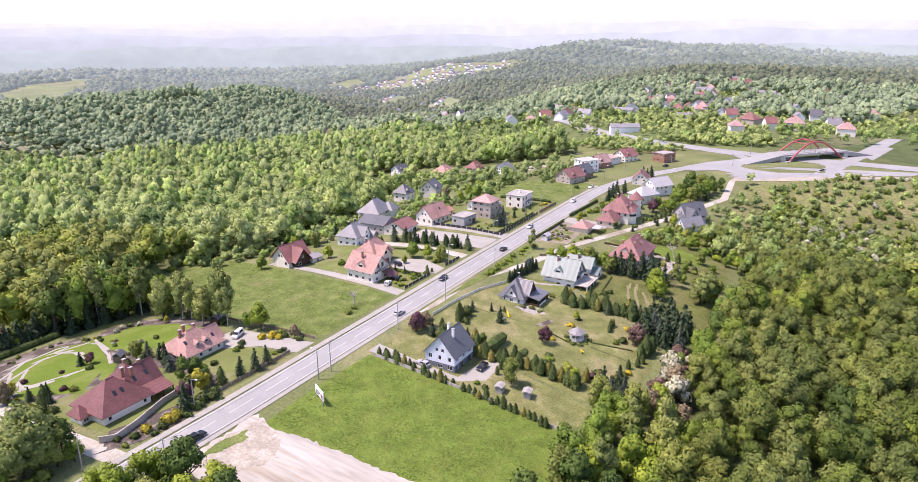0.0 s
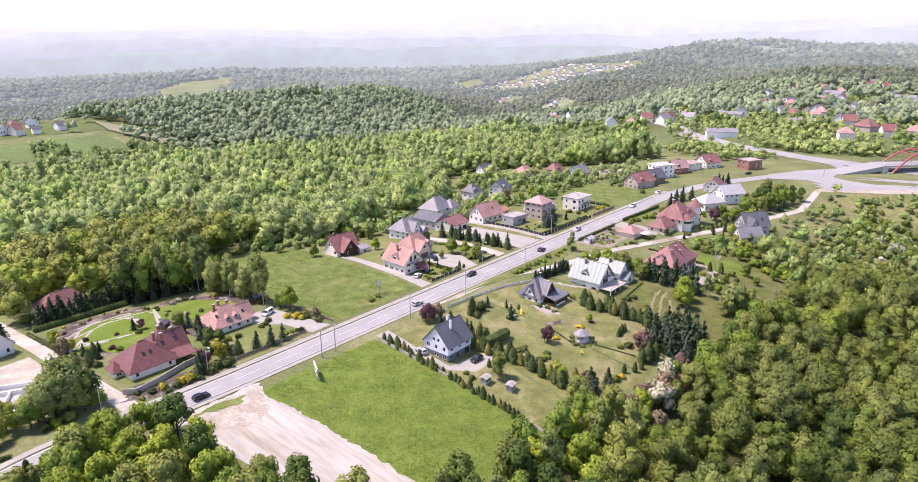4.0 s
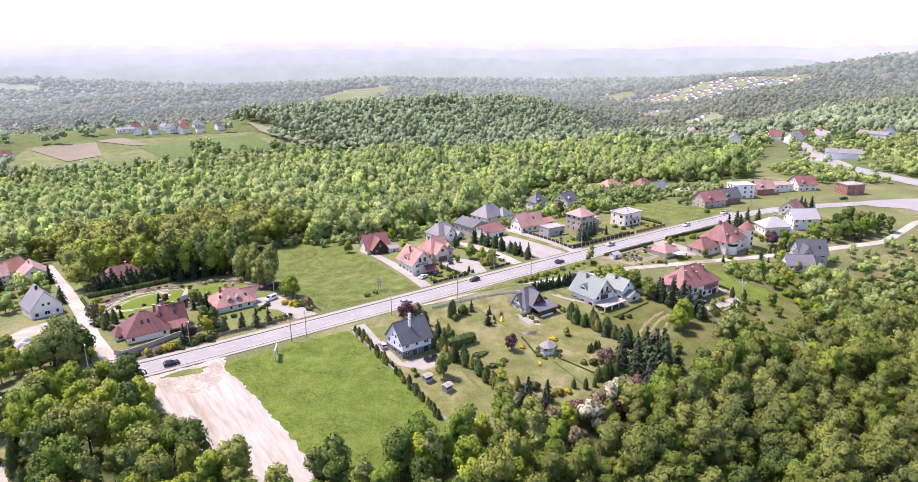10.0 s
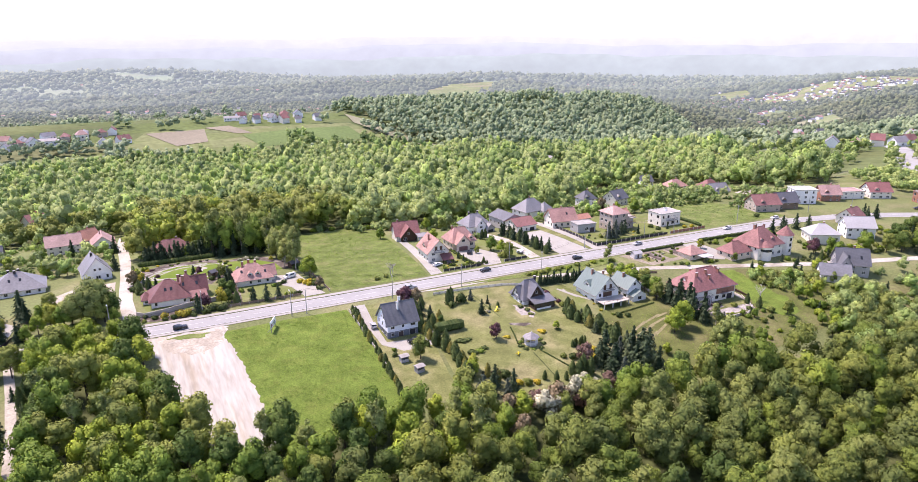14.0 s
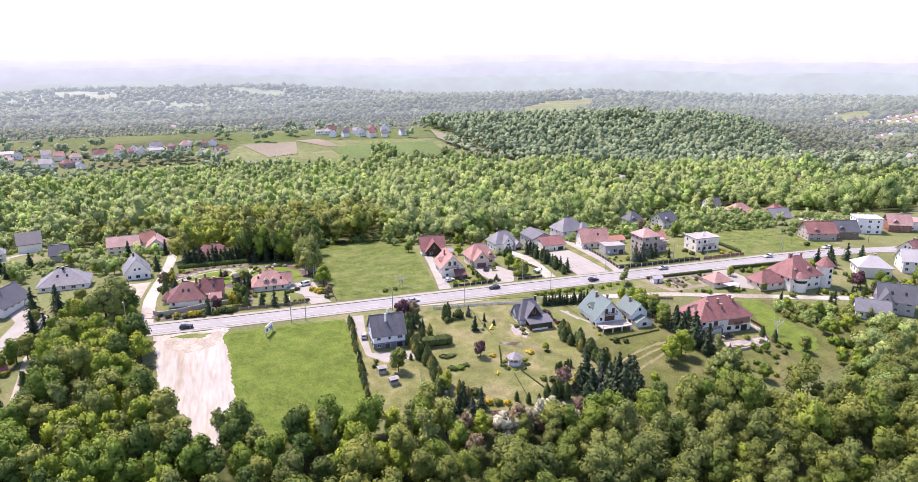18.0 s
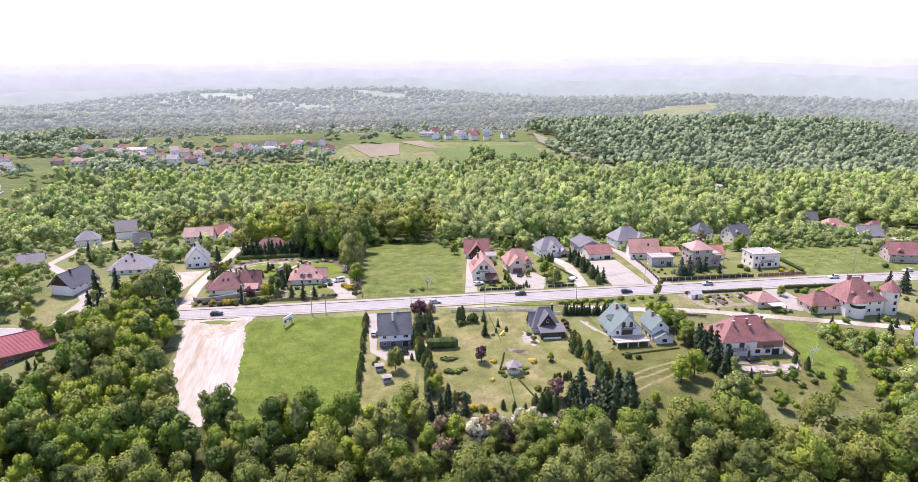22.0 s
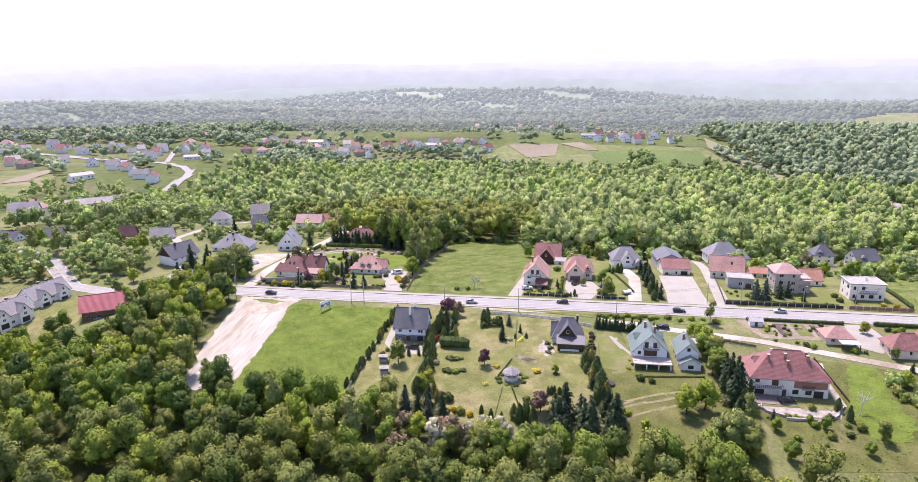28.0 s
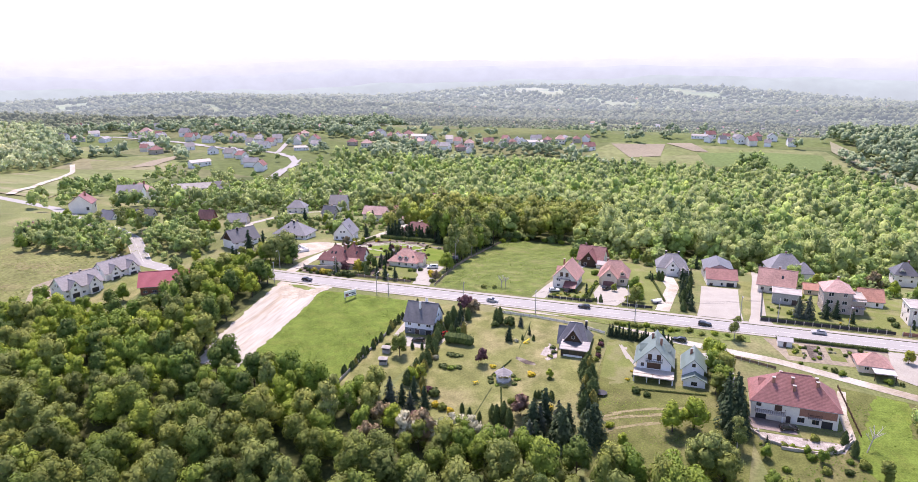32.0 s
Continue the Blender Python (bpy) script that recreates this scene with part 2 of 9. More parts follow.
BIRCH_BARK = material("pale_bark", (0.42, 0.40, 0.37), 0.9, 0.3, 3.0, 0.5, 0.3)
ARCH_RED = material("red_bridge_steel", (0.42, 0.09, 0.10), 0.5, 0.06, 1.0, 0.1, 0.0, 0.5)
YELLOW = material("yellow_plastic", (0.75, 0.55, 0.03), 0.5, 0.05, 2.0, 0.5)


def leaf(name, col, var=0.2, thin=0.14):
    return material(name, col, 0.7, 0.25, 0.9, 0.12, 0.0, 0.2, obj_var=0.16, isl_var=var, thin=thin, tint=0.27)


LEAF = [leaf("leaf_fresh", (0.271, 0.354, 0.042), 0.17), leaf("leaf_mid", (0.179, 0.269, 0.041), 0.17), leaf("leaf_olive", (0.232, 0.276, 0.062), 0.17),
        leaf("leaf_grey_green", (0.195, 0.254, 0.072), 0.17), leaf("leaf_deep", (0.100, 0.164, 0.034), 0.17), leaf("leaf_yellow_green", (0.294, 0.334, 0.051), 0.17)]
L_BIRCH = leaf("leaf_birch", (0.248, 0.296, 0.084), 0.28)
L_PURPLE = leaf("leaf_purple", (0.15, 0.075, 0.085), 0.3)
L_BLOSSOM = leaf("white_blossom", (0.473, 0.471, 0.323), 0.3)
L_DUSKY = leaf("leaf_dusky", (0.245, 0.199, 0.113), 0.3)
L_YELLOW = leaf("leaf_yellow", (0.58, 0.48, 0.05), 0.3)
L_GOLD = leaf("leaf_gold", (0.42, 0.38, 0.05), 0.3)
L_GLINT = leaf("thuja_gold", (0.27, 0.25, 0.06), 0.3, 0.1)
L_FIR = leaf("needle_dark", (0.048, 0.08, 0.036), 0.25, 0.1)
L_SPRUCE = leaf("needle_blue", (0.078, 0.105, 0.074), 0.25, 0.1)
L_PINE = leaf("needle_grey_green", (0.085, 0.12, 0.055), 0.25, 0.1)
L_THUJA = leaf("thuja_green", (0.098, 0.140, 0.041), 0.3, 0.1)
L_BROWN = leaf("leaf_brown", (0.225, 0.142, 0.113), 0.3)
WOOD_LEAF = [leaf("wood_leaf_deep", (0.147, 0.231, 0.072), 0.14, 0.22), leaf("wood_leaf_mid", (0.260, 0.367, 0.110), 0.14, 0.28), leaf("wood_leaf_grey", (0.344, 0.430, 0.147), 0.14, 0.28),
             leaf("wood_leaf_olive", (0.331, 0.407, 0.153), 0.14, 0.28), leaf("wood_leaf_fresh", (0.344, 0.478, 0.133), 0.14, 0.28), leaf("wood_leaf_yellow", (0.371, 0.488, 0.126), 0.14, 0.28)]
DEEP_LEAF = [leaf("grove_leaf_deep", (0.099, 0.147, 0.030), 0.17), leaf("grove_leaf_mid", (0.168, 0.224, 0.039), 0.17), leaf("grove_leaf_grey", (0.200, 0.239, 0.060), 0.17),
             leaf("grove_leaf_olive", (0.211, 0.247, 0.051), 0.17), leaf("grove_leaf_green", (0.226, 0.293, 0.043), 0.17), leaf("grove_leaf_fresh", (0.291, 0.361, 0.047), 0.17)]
# Far woods: haze is put into the leaf colours, paler and bluer.
FAR_HAZED = [leaf("far_leaf_b", (0.316, 0.412, 0.236), 0.1, 0.36), leaf("far_leaf_a", (0.402, 0.482, 0.268), 0.1, 0.36), leaf("far_leaf_c", (0.452, 0.502, 0.301), 0.1, 0.36)]
COPSE_HAZED = [leaf("copse_leaf_a", (0.234, 0.309, 0.173), 0.1, 0.3), leaf("copse_leaf_b", (0.298, 0.381, 0.219), 0.1, 0.3), leaf("copse_leaf_c", (0.346, 0.431, 0.242), 0.1, 0.3)]


def parcels(name, shades, size):
    """Meadows and crops in long parcels of several greens, with grassy grain."""
    m = material(name, shades[0], 0.95, 0.2, 0.12, 0.008, 0.3, 0.1)
    t = m.node_tree
    src = t.nodes.new("ShaderNodeTexCoord")
    mul = t.nodes.new("ShaderNodeVectorMath")
    mul.operation = "MULTIPLY"
    mul.inputs[1].default_value = (1.0, 2.6, 0.0)
    t.links.new(src.outputs["Object"], mul.inputs[0])
    cell = t.nodes.new("ShaderNodeTexVoronoi")
    cell.inputs["Scale"].default_value = 1 / size
    t.links.new(mul.outputs[0], cell.inputs["Vector"])
    split = t.nodes.new("ShaderNodeSeparateColor")
    t.links.new(cell.outputs["Color"], split.inputs[0])
    ramp = t.nodes.new("ShaderNodeValToRGB")
    ramp.color_ramp.interpolation = "CONSTANT"
    for i, c in enumerate(shades):
        e = ramp.color_ramp.elements[i] if i < 2 else ramp.color_ramp.elements.new(i / len(shades))
        e.position, e.color = i / len(shades), (*c, 1)
    t.links.new(split.outputs[0], ramp.inputs[0])
    for n in t.nodes:
        if n.type == "VECT_MATH" and n.operation == "SCALE" and not n.inputs[0].is_linked:
            t.links.new(ramp.outputs[0], n.inputs[0])
    return m


HILLFIELD = parcels("hillside_field", [(0.165, 0.195, 0.085), (0.20, 0.215, 0.105), (0.175, 0.205, 0.085), (0.23, 0.225, 0.13), (0.185, 0.21, 0.095), (0.165, 0.20, 0.08)], 90)
PARCELS = parcels("field_parcels", [(0.094, 0.125, 0.05), (0.125, 0.155, 0.062), (0.109, 0.144, 0.05), (0.15, 0.165, 0.08), (0.125, 0.148, 0.058), (0.117, 0.156, 0.055)], 150)


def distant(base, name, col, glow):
    """A far backdrop surface, with the haze before it put in as emission."""
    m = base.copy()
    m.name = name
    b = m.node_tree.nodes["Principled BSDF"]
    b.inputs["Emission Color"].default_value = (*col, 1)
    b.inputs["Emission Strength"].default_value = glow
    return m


# Haze by emission: each farther ring glows more in this pale blue.
HAZE_LIGHT = (0.505, 0.63, 0.83)
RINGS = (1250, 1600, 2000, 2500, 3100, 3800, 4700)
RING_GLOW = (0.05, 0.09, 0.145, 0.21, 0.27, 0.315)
FAR_MEADOW = distant(HILLFIELD, "distant_meadow", HAZE_LIGHT, 0.07)
RING_GROUND = [distant(PARCELS, "distant_ground", HAZE_LIGHT, g) for g in RING_GLOW]
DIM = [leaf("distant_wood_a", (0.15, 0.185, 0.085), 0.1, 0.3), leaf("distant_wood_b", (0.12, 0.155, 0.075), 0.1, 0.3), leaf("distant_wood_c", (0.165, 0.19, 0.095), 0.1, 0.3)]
RING_LEAF = [[distant(m, "distant_leaf", HAZE_LIGHT, g) for m in DIM] for g in RING_GLOW]


# ---- terrain ----
PROFILE = np.array([(-5000, -24), (-400, -24), (-240, -21), (-160, -18.5), (-125, -15), (-105, -11.5), (-85, -7.5), (-60, -4.3),
                    (-40, -2.6), (-22, -1.0), (-9, 0), (25, 0), (50, -1.5), (90, -5.5), (150, -11), (210, -22), (330, -38),
                    (500, -55), (680, -68), (760, -63), (900, -45), (990, -40), (1080, -47), (1200, -80), (1600, -125), (2400, -140), (5000, -150)], float)
HILLS = ((3350, 900, 850, 1400, 52), (980, 1120, 300, 220, 10), (800, 420, 250, 180, -21), (1350, 560, 380, 260, -22), (2330, 1380, 280, 240, 34), (2000, 2900, 900, 350, 45), (-300, 3900, 1500, 320, 60),
         (-2300, 2500, 900, 350, 40))


# a brook valley: points of its floor with its half width
VALLEY = np.array([(430, 600, -72, 110), (744, 643, -86, 150), (1100, 820, -108, 210), (1666, 1172, -133, 230), (1900, 1700, -140, 300), (2300, 2600, -165, 460)], float)
VALLEY_LINE = [VALLEY[i] * (1 - j / 8) + VALLEY[i + 1] * j / 8 for i in range(5) for j in range(8)]


def step(a, b, x):
    t = np.clip((x - a) / (b - a), 0, 1)
    return t * t * (3 - 2 * t)


def roll_wave(u, v, s, p):
    return np.sin(u / s + p) * np.cos(v / (s * 0.83) - 1.7 * p) + 0.6 * np.sin((u * 0.6 + v * 0.8) / (s * 0.61) + 2.3 * p)


def ground_at(u, v):
    u, v = np.asarray(u, float), np.asarray(v, float)
    line = lambda x: np.interp(x, PROFILE[:, 0], PROFILE[:, 1])
    a = (line(v - 6) + 2 * line(v) + line(v + 6)) / 4
    east = np.maximum(-4 - 0.022 * np.clip(u - 400, 0, None), -75)
    w = step(330, 900, u) * (1 - step(190, 520, v))
    a = a * (1 - w) + east * w
    k = step(250, 330, u) * (1 - step(520, 620, u)) * (1 - step(60, 120, v + 60)) * (1 - step(120, 200, -v - 60))
    a = a * (1 - k) - 9 * step(55, 150, v) * step(60, 160, u) * (1 - step(420, 600, u)) * (1 - step(250, 400, v))
    a = a - 5.5 * step(80, 125, -u) * (1 - step(12, 60, v))
    k = step(200, 380, -u) * step(380, 480, v) * (1 - step(850, 1000, v))
    a = a * (1 - k) + np.maximum(a, -40) * k
    amp = step(500, 1800, np.hypot(u, v))
    a = a + amp * (9 * roll_wave(u, v, 230, 0.7) + 13 * roll_wave(u, v, 520, 2.1))
    for cu, cv, su, sv, rise in HILLS:
        a = a + rise * np.exp(-((u - cu) / su) ** 2 - ((v - cv) / sv) ** 2)
    near, floor = np.full(np.shape(u), 9.0), np.zeros(np.shape(u))
    for x, y, z, w in VALLEY_LINE:
        d = np.hypot(u - x, v - y) / w
        floor, near = np.where(d < near, z, floor), np.minimum(d, near)
    k = np.exp(-near * near)
    return np.where(floor < a, a * (1 - k) + floor * k, a)


def gz(u, v):
    return float(ground_at(u, v))


# ---- mesh helpers ----
def array_mesh(name, verts, faces, mats, index=None, smooth=False, normals=None, tints=None):
    """A mesh from arrays of points and of equal-sided faces; leaves may take the rounded normals of their crown."""
    me = bpy.data.meshes.new(name)
    verts, faces = np.asarray(verts, np.float32), np.asarray(faces, np.int32)
    n, k = faces.shape
    me.vertices.add(len(verts))
    me.vertices.foreach_set("co", verts.ravel())
    me.loops.add(n * k)
    me.loops.foreach_set("vertex_index", faces.ravel())
    me.polygons.add(n)
    me.polygons.foreach_set("loop_start", np.arange(0, n * k, k, dtype=np.int32))
    for m in mats:
        me.materials.append(m)
    if index is not None:
        me.polygons.foreach_set("material_index", np.asarray(index, np.int32))
    me.polygons.foreach_set("use_smooth", np.full(n, smooth or normals is not None))
    if tints is not None:
        me.attributes.new("tint", "FLOAT", "POINT").data.foreach_set("value", np.asarray(tints, np.float32))
    me.update(calc_edges=True)
    if normals is not None:
        me.normals_split_custom_set_from_vertices(np.asarray(normals, np.float32))
    return me


class Shape:
    """Collects simple solids into one mesh."""

    def __init__(self):
        self.v, self.f = [], []

    def poly(self, *pts):
        k = len(self.v)
        self.v += [tuple(p) for p in pts]
        self.f.append(tuple(range(k, k + len(pts))))
        return self

    def box(self, x0, y0, z0, x1, y1, z1):
        k = len(self.v)
        self.v += [(x, y, z) for z in (z0, z1) for x, y in ((x0, y0), (x1, y0), (x1, y1), (x0, y1))]
        self.f += [tuple(k + i for i in q) for q in ((3, 2, 1, 0), (4, 5, 6, 7), (0, 1, 5, 4), (1, 2, 6, 5), (2, 3, 7, 6), (3, 0, 4, 7))]
        return self

    def cyl(self, x, y, z0, z1, r0, r1=None, n=8):
        r1 = r0 if r1 is None else r1
        k = len(self.v)
        ring = [(math.cos(2 * math.pi * i / n), math.sin(2 * math.pi * i / n)) for i in range(n)]
        self.v += [(x + r0 * c, y + r0 * s, z0) for c, s in ring] + [(x + r1 * c, y + r1 * s, z1) for c, s in ring]
        self.f += [(k + i, k + (i + 1) % n, k + n + (i + 1) % n, k + n + i) for i in range(n)]
        self.f += [tuple(range(k + n - 1, k - 1, -1)), tuple(range(k + n, k + 2 * n))]
        return self

    def rod(self, a, b, r, n=6):
        a, b = Vector(a), Vector(b)
        d = (b - a).normalized()
        s = d.cross(Vector((0.3, 0.5, 0.8))).normalized()
        t = d.cross(s)
        k = len(self.v)
        for p in (a, b):
            self.v += [tuple(p + r * (math.cos(2 * math.pi * i / n) * s + math.sin(2 * math.pi * i / n) * t)) for i in range(n)]
        self.f += [(k + i, k + (i + 1) % n, k + n + (i + 1) % n, k + n + i) for i in range(n)]
        self.f += [tuple(range(k + n - 1, k - 1, -1)), tuple(range(k + n, k + 2 * n))]
        return self

    def tube(self, pts, r, n=4):
        k = len(self.v)
        for i, p in enumerate(pts):
            a, b = Vector(pts[max(i - 1, 0)]), Vector(pts[min(i + 1, len(pts) - 1)])
            d = (b - a).normalized()
            s = d.cross(Vector((0.02, 0.03, 1))).normalized()
            t = d.cross(s)
            self.v += [tuple(Vector(p) + r * (math.cos(2 * math.pi * j / n) * s + math.sin(2 * math.pi * j / n) * t)) for j in range(n)]
        for i in range(len(pts) - 1):
            self.f += [(k + i * n + j, k + i * n + (j + 1) % n, k + (i + 1) * n + (j + 1) % n, k + (i + 1) * n + j) for j in range(n)]
        self.f += [tuple(range(k + n - 1, k - 1, -1)), tuple(range(k + (len(pts) - 1) * n, k + len(pts) * n))]
        return self

    def slab(self, polys, thick):
        """A sheet of polygons with thickness below it."""
        top = {}
        for p in polys:
            for q in p:
                top.setdefault(tuple(round(c, 4) for c in q), len(top))
        pts, k = list(top), len(self.v)
        self.v += pts + [(x, y, z - thick) for x, y, z in pts]
        n, edges = len(pts), {}
        for p in polys:
            ids = [top[tuple(round(c, 4) for c in q)] for q in p]
            self.f.append(tuple(k + i for i in ids))
            self.f.append(tuple(k + n + i for i in reversed(ids)))
            for a, b in zip(ids, ids[1:] + ids[:1]):
                edges[(a, b)] = True
        for a, b in edges:
            if (b, a) not in edges:
                self.f.append((k + b, k + a, k + n + a, k + n + b))
        return self

    def mesh(self, name, mat):
        me = bpy.data.meshes.new(name)
        me.from_pydata(self.v, [], self.f)
        me.materials.append(mat)
        me.update()
        return me


def part(name, shape, mat, parent, label=""):
    ob = new(name, shape.mesh(name, mat) if isinstance(shape, Shape) else shape)
    ob.parent = parent
    return tagged(ob, label) if label else ob


def thing(name, x, y, z, turn=0.0, label="", category="", group="", kind=""):
    ob = new(name)
    ob.empty_display_size = 0.5
    ob.matrix_basis = pose(x, y, z, 0, 0, turn)
    return tagged(ob, label, category, group, kind)


def inside(poly, x, y):
    """Whether points lie in a polygon."""
    x, y = np.asarray(x, float), np.asarray(y, float)
    hit = np.zeros(x.shape, bool)
    for (xa, ya), (xb, yb) in zip(poly, poly[1:] + poly[:1]):
        if ya == yb:
            continue
        cross = (ya > y) != (yb > y)
        hit ^= cross & (x < (xb - xa) * (y - ya) / (yb - ya) + xa)
    return hit


KEEP_OUT, HARD = [], []


def drape(name, poly, mat, lift, cell=4.0, label="", category="", keep=True):
    """A ground patch that follows the terrain."""
    from mathutils.geometry import delaunay_2d_cdt
    ring = []
    for (xa, ya), (xb, yb) in zip(poly, poly[1:] + poly[:1]):
        n = max(1, int(math.hypot(xb - xa, yb - ya) / cell))
        ring += [(xa + (xb - xa) * i / n, ya + (yb - ya) * i / n) for i in range(n)]
    xs, ys = [p[0] for p in ring], [p[1] for p in ring]
    gx, gy = np.meshgrid(np.arange(min(xs) + cell / 2, max(xs), cell), np.arange(min(ys) + cell / 2, max(ys), cell))
    ok = inside(ring, gx.ravel(), gy.ravel())
    pts = [Vector(p) for p in ring] + [Vector(p) for p in zip(gx.ravel()[ok], gy.ravel()[ok])]
    v, _, f, *_ = delaunay_2d_cdt(pts, [], [list(range(len(ring)))], 1, 1e-4)
    v = np.array([tuple(p) for p in v])
    z = ground_at(v[:, 0], v[:, 1]) + lift
    me = array_mesh(name, np.c_[v, z], np.array([list(t) for t in f]), [mat])
    if me.polygons and me.polygons[0].normal.z < 0:
        me.flip_normals()
    if keep:
        KEEP_OUT.append(poly)
        if name in ("road", "pavement", "drive", "lane", "gravel_lot") or name == "yard" and mat is PAVING:
            HARD.append(poly)
    return tagged(new(name, me), label, category, kind="structure")


def ribbon(path, width):
    """The outline of a strip along a path."""
    left, right = [], []
    for i, (x, y) in enumerate(path):
        a, b = path[max(i - 1, 0)], path[min(i + 1, len(path) - 1)]
        d = Vector((b[0] - a[0], b[1] - a[1])).normalized()
        w = width[i] if isinstance(width, (list, tuple)) else width
        left.append((x - d.y * w / 2, y + d.x * w / 2))
        right.append((x + d.y * w / 2, y - d.x * w / 2))
    return right + left[::-1]


def curve(pts, n=8):
    """A smooth line through a few points."""
    out = []
    for i in range(len(pts) - 1):
        p = [Vector(pts[min(max(i + k, 0), len(pts) - 1)]) for k in (-1, 0, 1, 2)]
        for j in range(n):
            t = j / n
            q = 0.5 * (2 * p[1] + (p[2] - p[0]) * t + (2 * p[0] - 5 * p[1] + 4 * p[2] - p[3]) * t * t + (3 * p[1] - 3 * p[2] + p[0] - p[3]) * t ** 3)
            out.append((q.x, q.y))
    return out + [pts[-1]]


def ragged(poly, amp, gap, seed):
    """An outline broken up by small random bays."""
    rng = random.Random(seed)
    out = []
    for (xa, ya), (xb, yb) in zip(poly, poly[1:] + poly[:1]):
        n = max(1, int(math.hypot(xb - xa, yb - ya) / gap))
        for i in range(n):
            out.append((xa + (xb - xa) * i / n + rng.uniform(-amp, amp), ya + (yb - ya) * i / n + rng.uniform(-amp, amp)))
    return out


# ---- ground ----
def axis(fine0, fine1, cell, reach, grow=1.09):
    mid = list(np.arange(fine0, fine1 + cell, cell))
    s, lo, hi = cell, [], []
    a, b = mid[0], mid[-1]
    while a > -reach or b < reach:
        s = min(s * grow, 130)
        a, b = max(a - s, -reach), min(b + s, reach)
        lo.append(a)
        hi.append(b)
    return np.unique(np.round(lo[::-1] + mid + hi, 3))


WOOD_S = [(-74, -6), (-64, -12), (-61, -34), (-58.5, -52), (-56, -62), (-50, -67), (-37, -68), (-33, -73), (-2, -76), (12, -76), (43, -84), (60, -90), (76, -92), (110, -94), (122, -98), (136, -104), (150, -98), (160, -96), (170, -104),
          (178, -122), (186, -142), (200, -190), (-215, -190), (-190, -75), (-163, -58), (-140, -50), (-112, -58), (-91, -58), (-92, -20), (-84, -4)]
WOOD_N = [(-62, 96), (-8, 102), (2, 118), (42, 119), (58, 104), (84, 92), (104, 104), (122, 112), (138, 108), (160, 104), (186, 122), (202, 130), (218, 152), (242, 180), (272, 208), (302, 230), (332, 238), (358, 200), (348, 140), (330, 80), (345, 56), (390, 80), (430, 150), (530, 290), (620, 380), (640, 520),
          (440, 660), (380, 660), (320, 612), (150, 715), (-70, 735), (-210, 700), (-330, 560), (-300, 420), (-250, 300), (-190, 230), (-150, 240), (-120, 205), (-60, 210)]
WOOD_W = [(-70, 203), (-158, 228), (-160, 200), (-205, 112), (-270, 105), (-262, 160), (-262, 235), (-330, 300), (-345, 370), (-290, 385), (-250, 300), (-190, 232), (-150, 242), (-120, 207)]
WOOD_L = [(-475, 192), (-617, 353), (-690, 456), (-790, 544), (-1150, 800), (-1400, 700), (-900, 250), (-560, 90)]
BELT = [(-244, 14), (-215, 12), (-180, 13), (-166, 16), (-150, 22), (-134, 25), (-128, 36), (-150, 46), (-178, 50), (-205, 50), (-240, 44)]
WOOD_E = [(395, 700), (352, 830), (318, 985), (330, 1120), (520, 1240), (900, 1300), (1150, 1180), (1050, 860), (760, 640), (560, 560)]


def build_ground():
    gu, gv = axis(-200, 340, 4.0, 4700), axis(-170, 170, 4.0, 4700)
    u, v = np.meshgrid(gu, gv)
    z = ground_at(u, v)
    n, m = len(gu), len(gv)
    ids = np.arange(n * m).reshape(m, n)
    faces = np.stack([ids[:-1, :-1], ids[:-1, 1:], ids[1:, 1:], ids[1:, :-1]], -1).reshape(-1, 4)
    pts = np.c_[u.ravel(), v.ravel(), z.ravel()]
    mid = np.hypot(*pts[faces].mean(1)[:, :2].T)
    cx, cy = pts[faces].mean(1)[:, :2].T
    kind = (mid > 420).astype(int)
    for wood in (WOOD_S, WOOD_N, WOOD_W):
        kind[inside(wood, cx, cy)] = 2
    tagged(new("ground", array_mesh("ground", pts, faces[mid < RINGS[0]], [GRASS, PARCELS, FLOOR], kind[mid < RINGS[0]], True)),
           "rolling green ground of meadows and woodland floor", "ground", kind="structure")
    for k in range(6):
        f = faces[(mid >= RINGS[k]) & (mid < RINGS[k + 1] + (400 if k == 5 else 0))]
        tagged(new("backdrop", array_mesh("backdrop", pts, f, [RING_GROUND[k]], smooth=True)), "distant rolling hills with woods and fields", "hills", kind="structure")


build_ground()

# main road, pavements and markings
ROAD = [(-420, 130), (-300, 95), (-240, 62), (-205, 50), (-180, 38), (-165, 25), (-150, 12), (-115, 4), (-80, 1), (-40, 0), (100, 0), (200, -0.5), (240, -2), (266, -7), (292, -16), (316, -28), (338, -43), (357, -58)]
drape("road", ribbon(ROAD, 7.8), ASPHALT, 0.10, 3.0, "worn grey two-lane asphalt road", "road")
drape("pavement", ribbon([(x, y + 5.4) for x, y in ROAD[7:13]], 2.0), PAVING, 0.16, 3.0, "pale concrete pavement beside the road", "pavement")
drape("pavement", ribbon([(x, y - 4.9) for x, y in ROAD[8:12]], 1.4), PAVING, 0.14, 3.0, "pale gravelly shoulder beside the road", "pavement")


def along(path, s):
    for a, b in zip(path, path[1:]):
        d = math.hypot(b[0] - a[0], b[1] - a[1])
        if s <= d:
            return a[0] + (b[0] - a[0]) * s / d, a[1] + (b[1] - a[1]) * s / d, math.atan2(b[1] - a[1], b[0] - a[0])
        s -= d
    return None


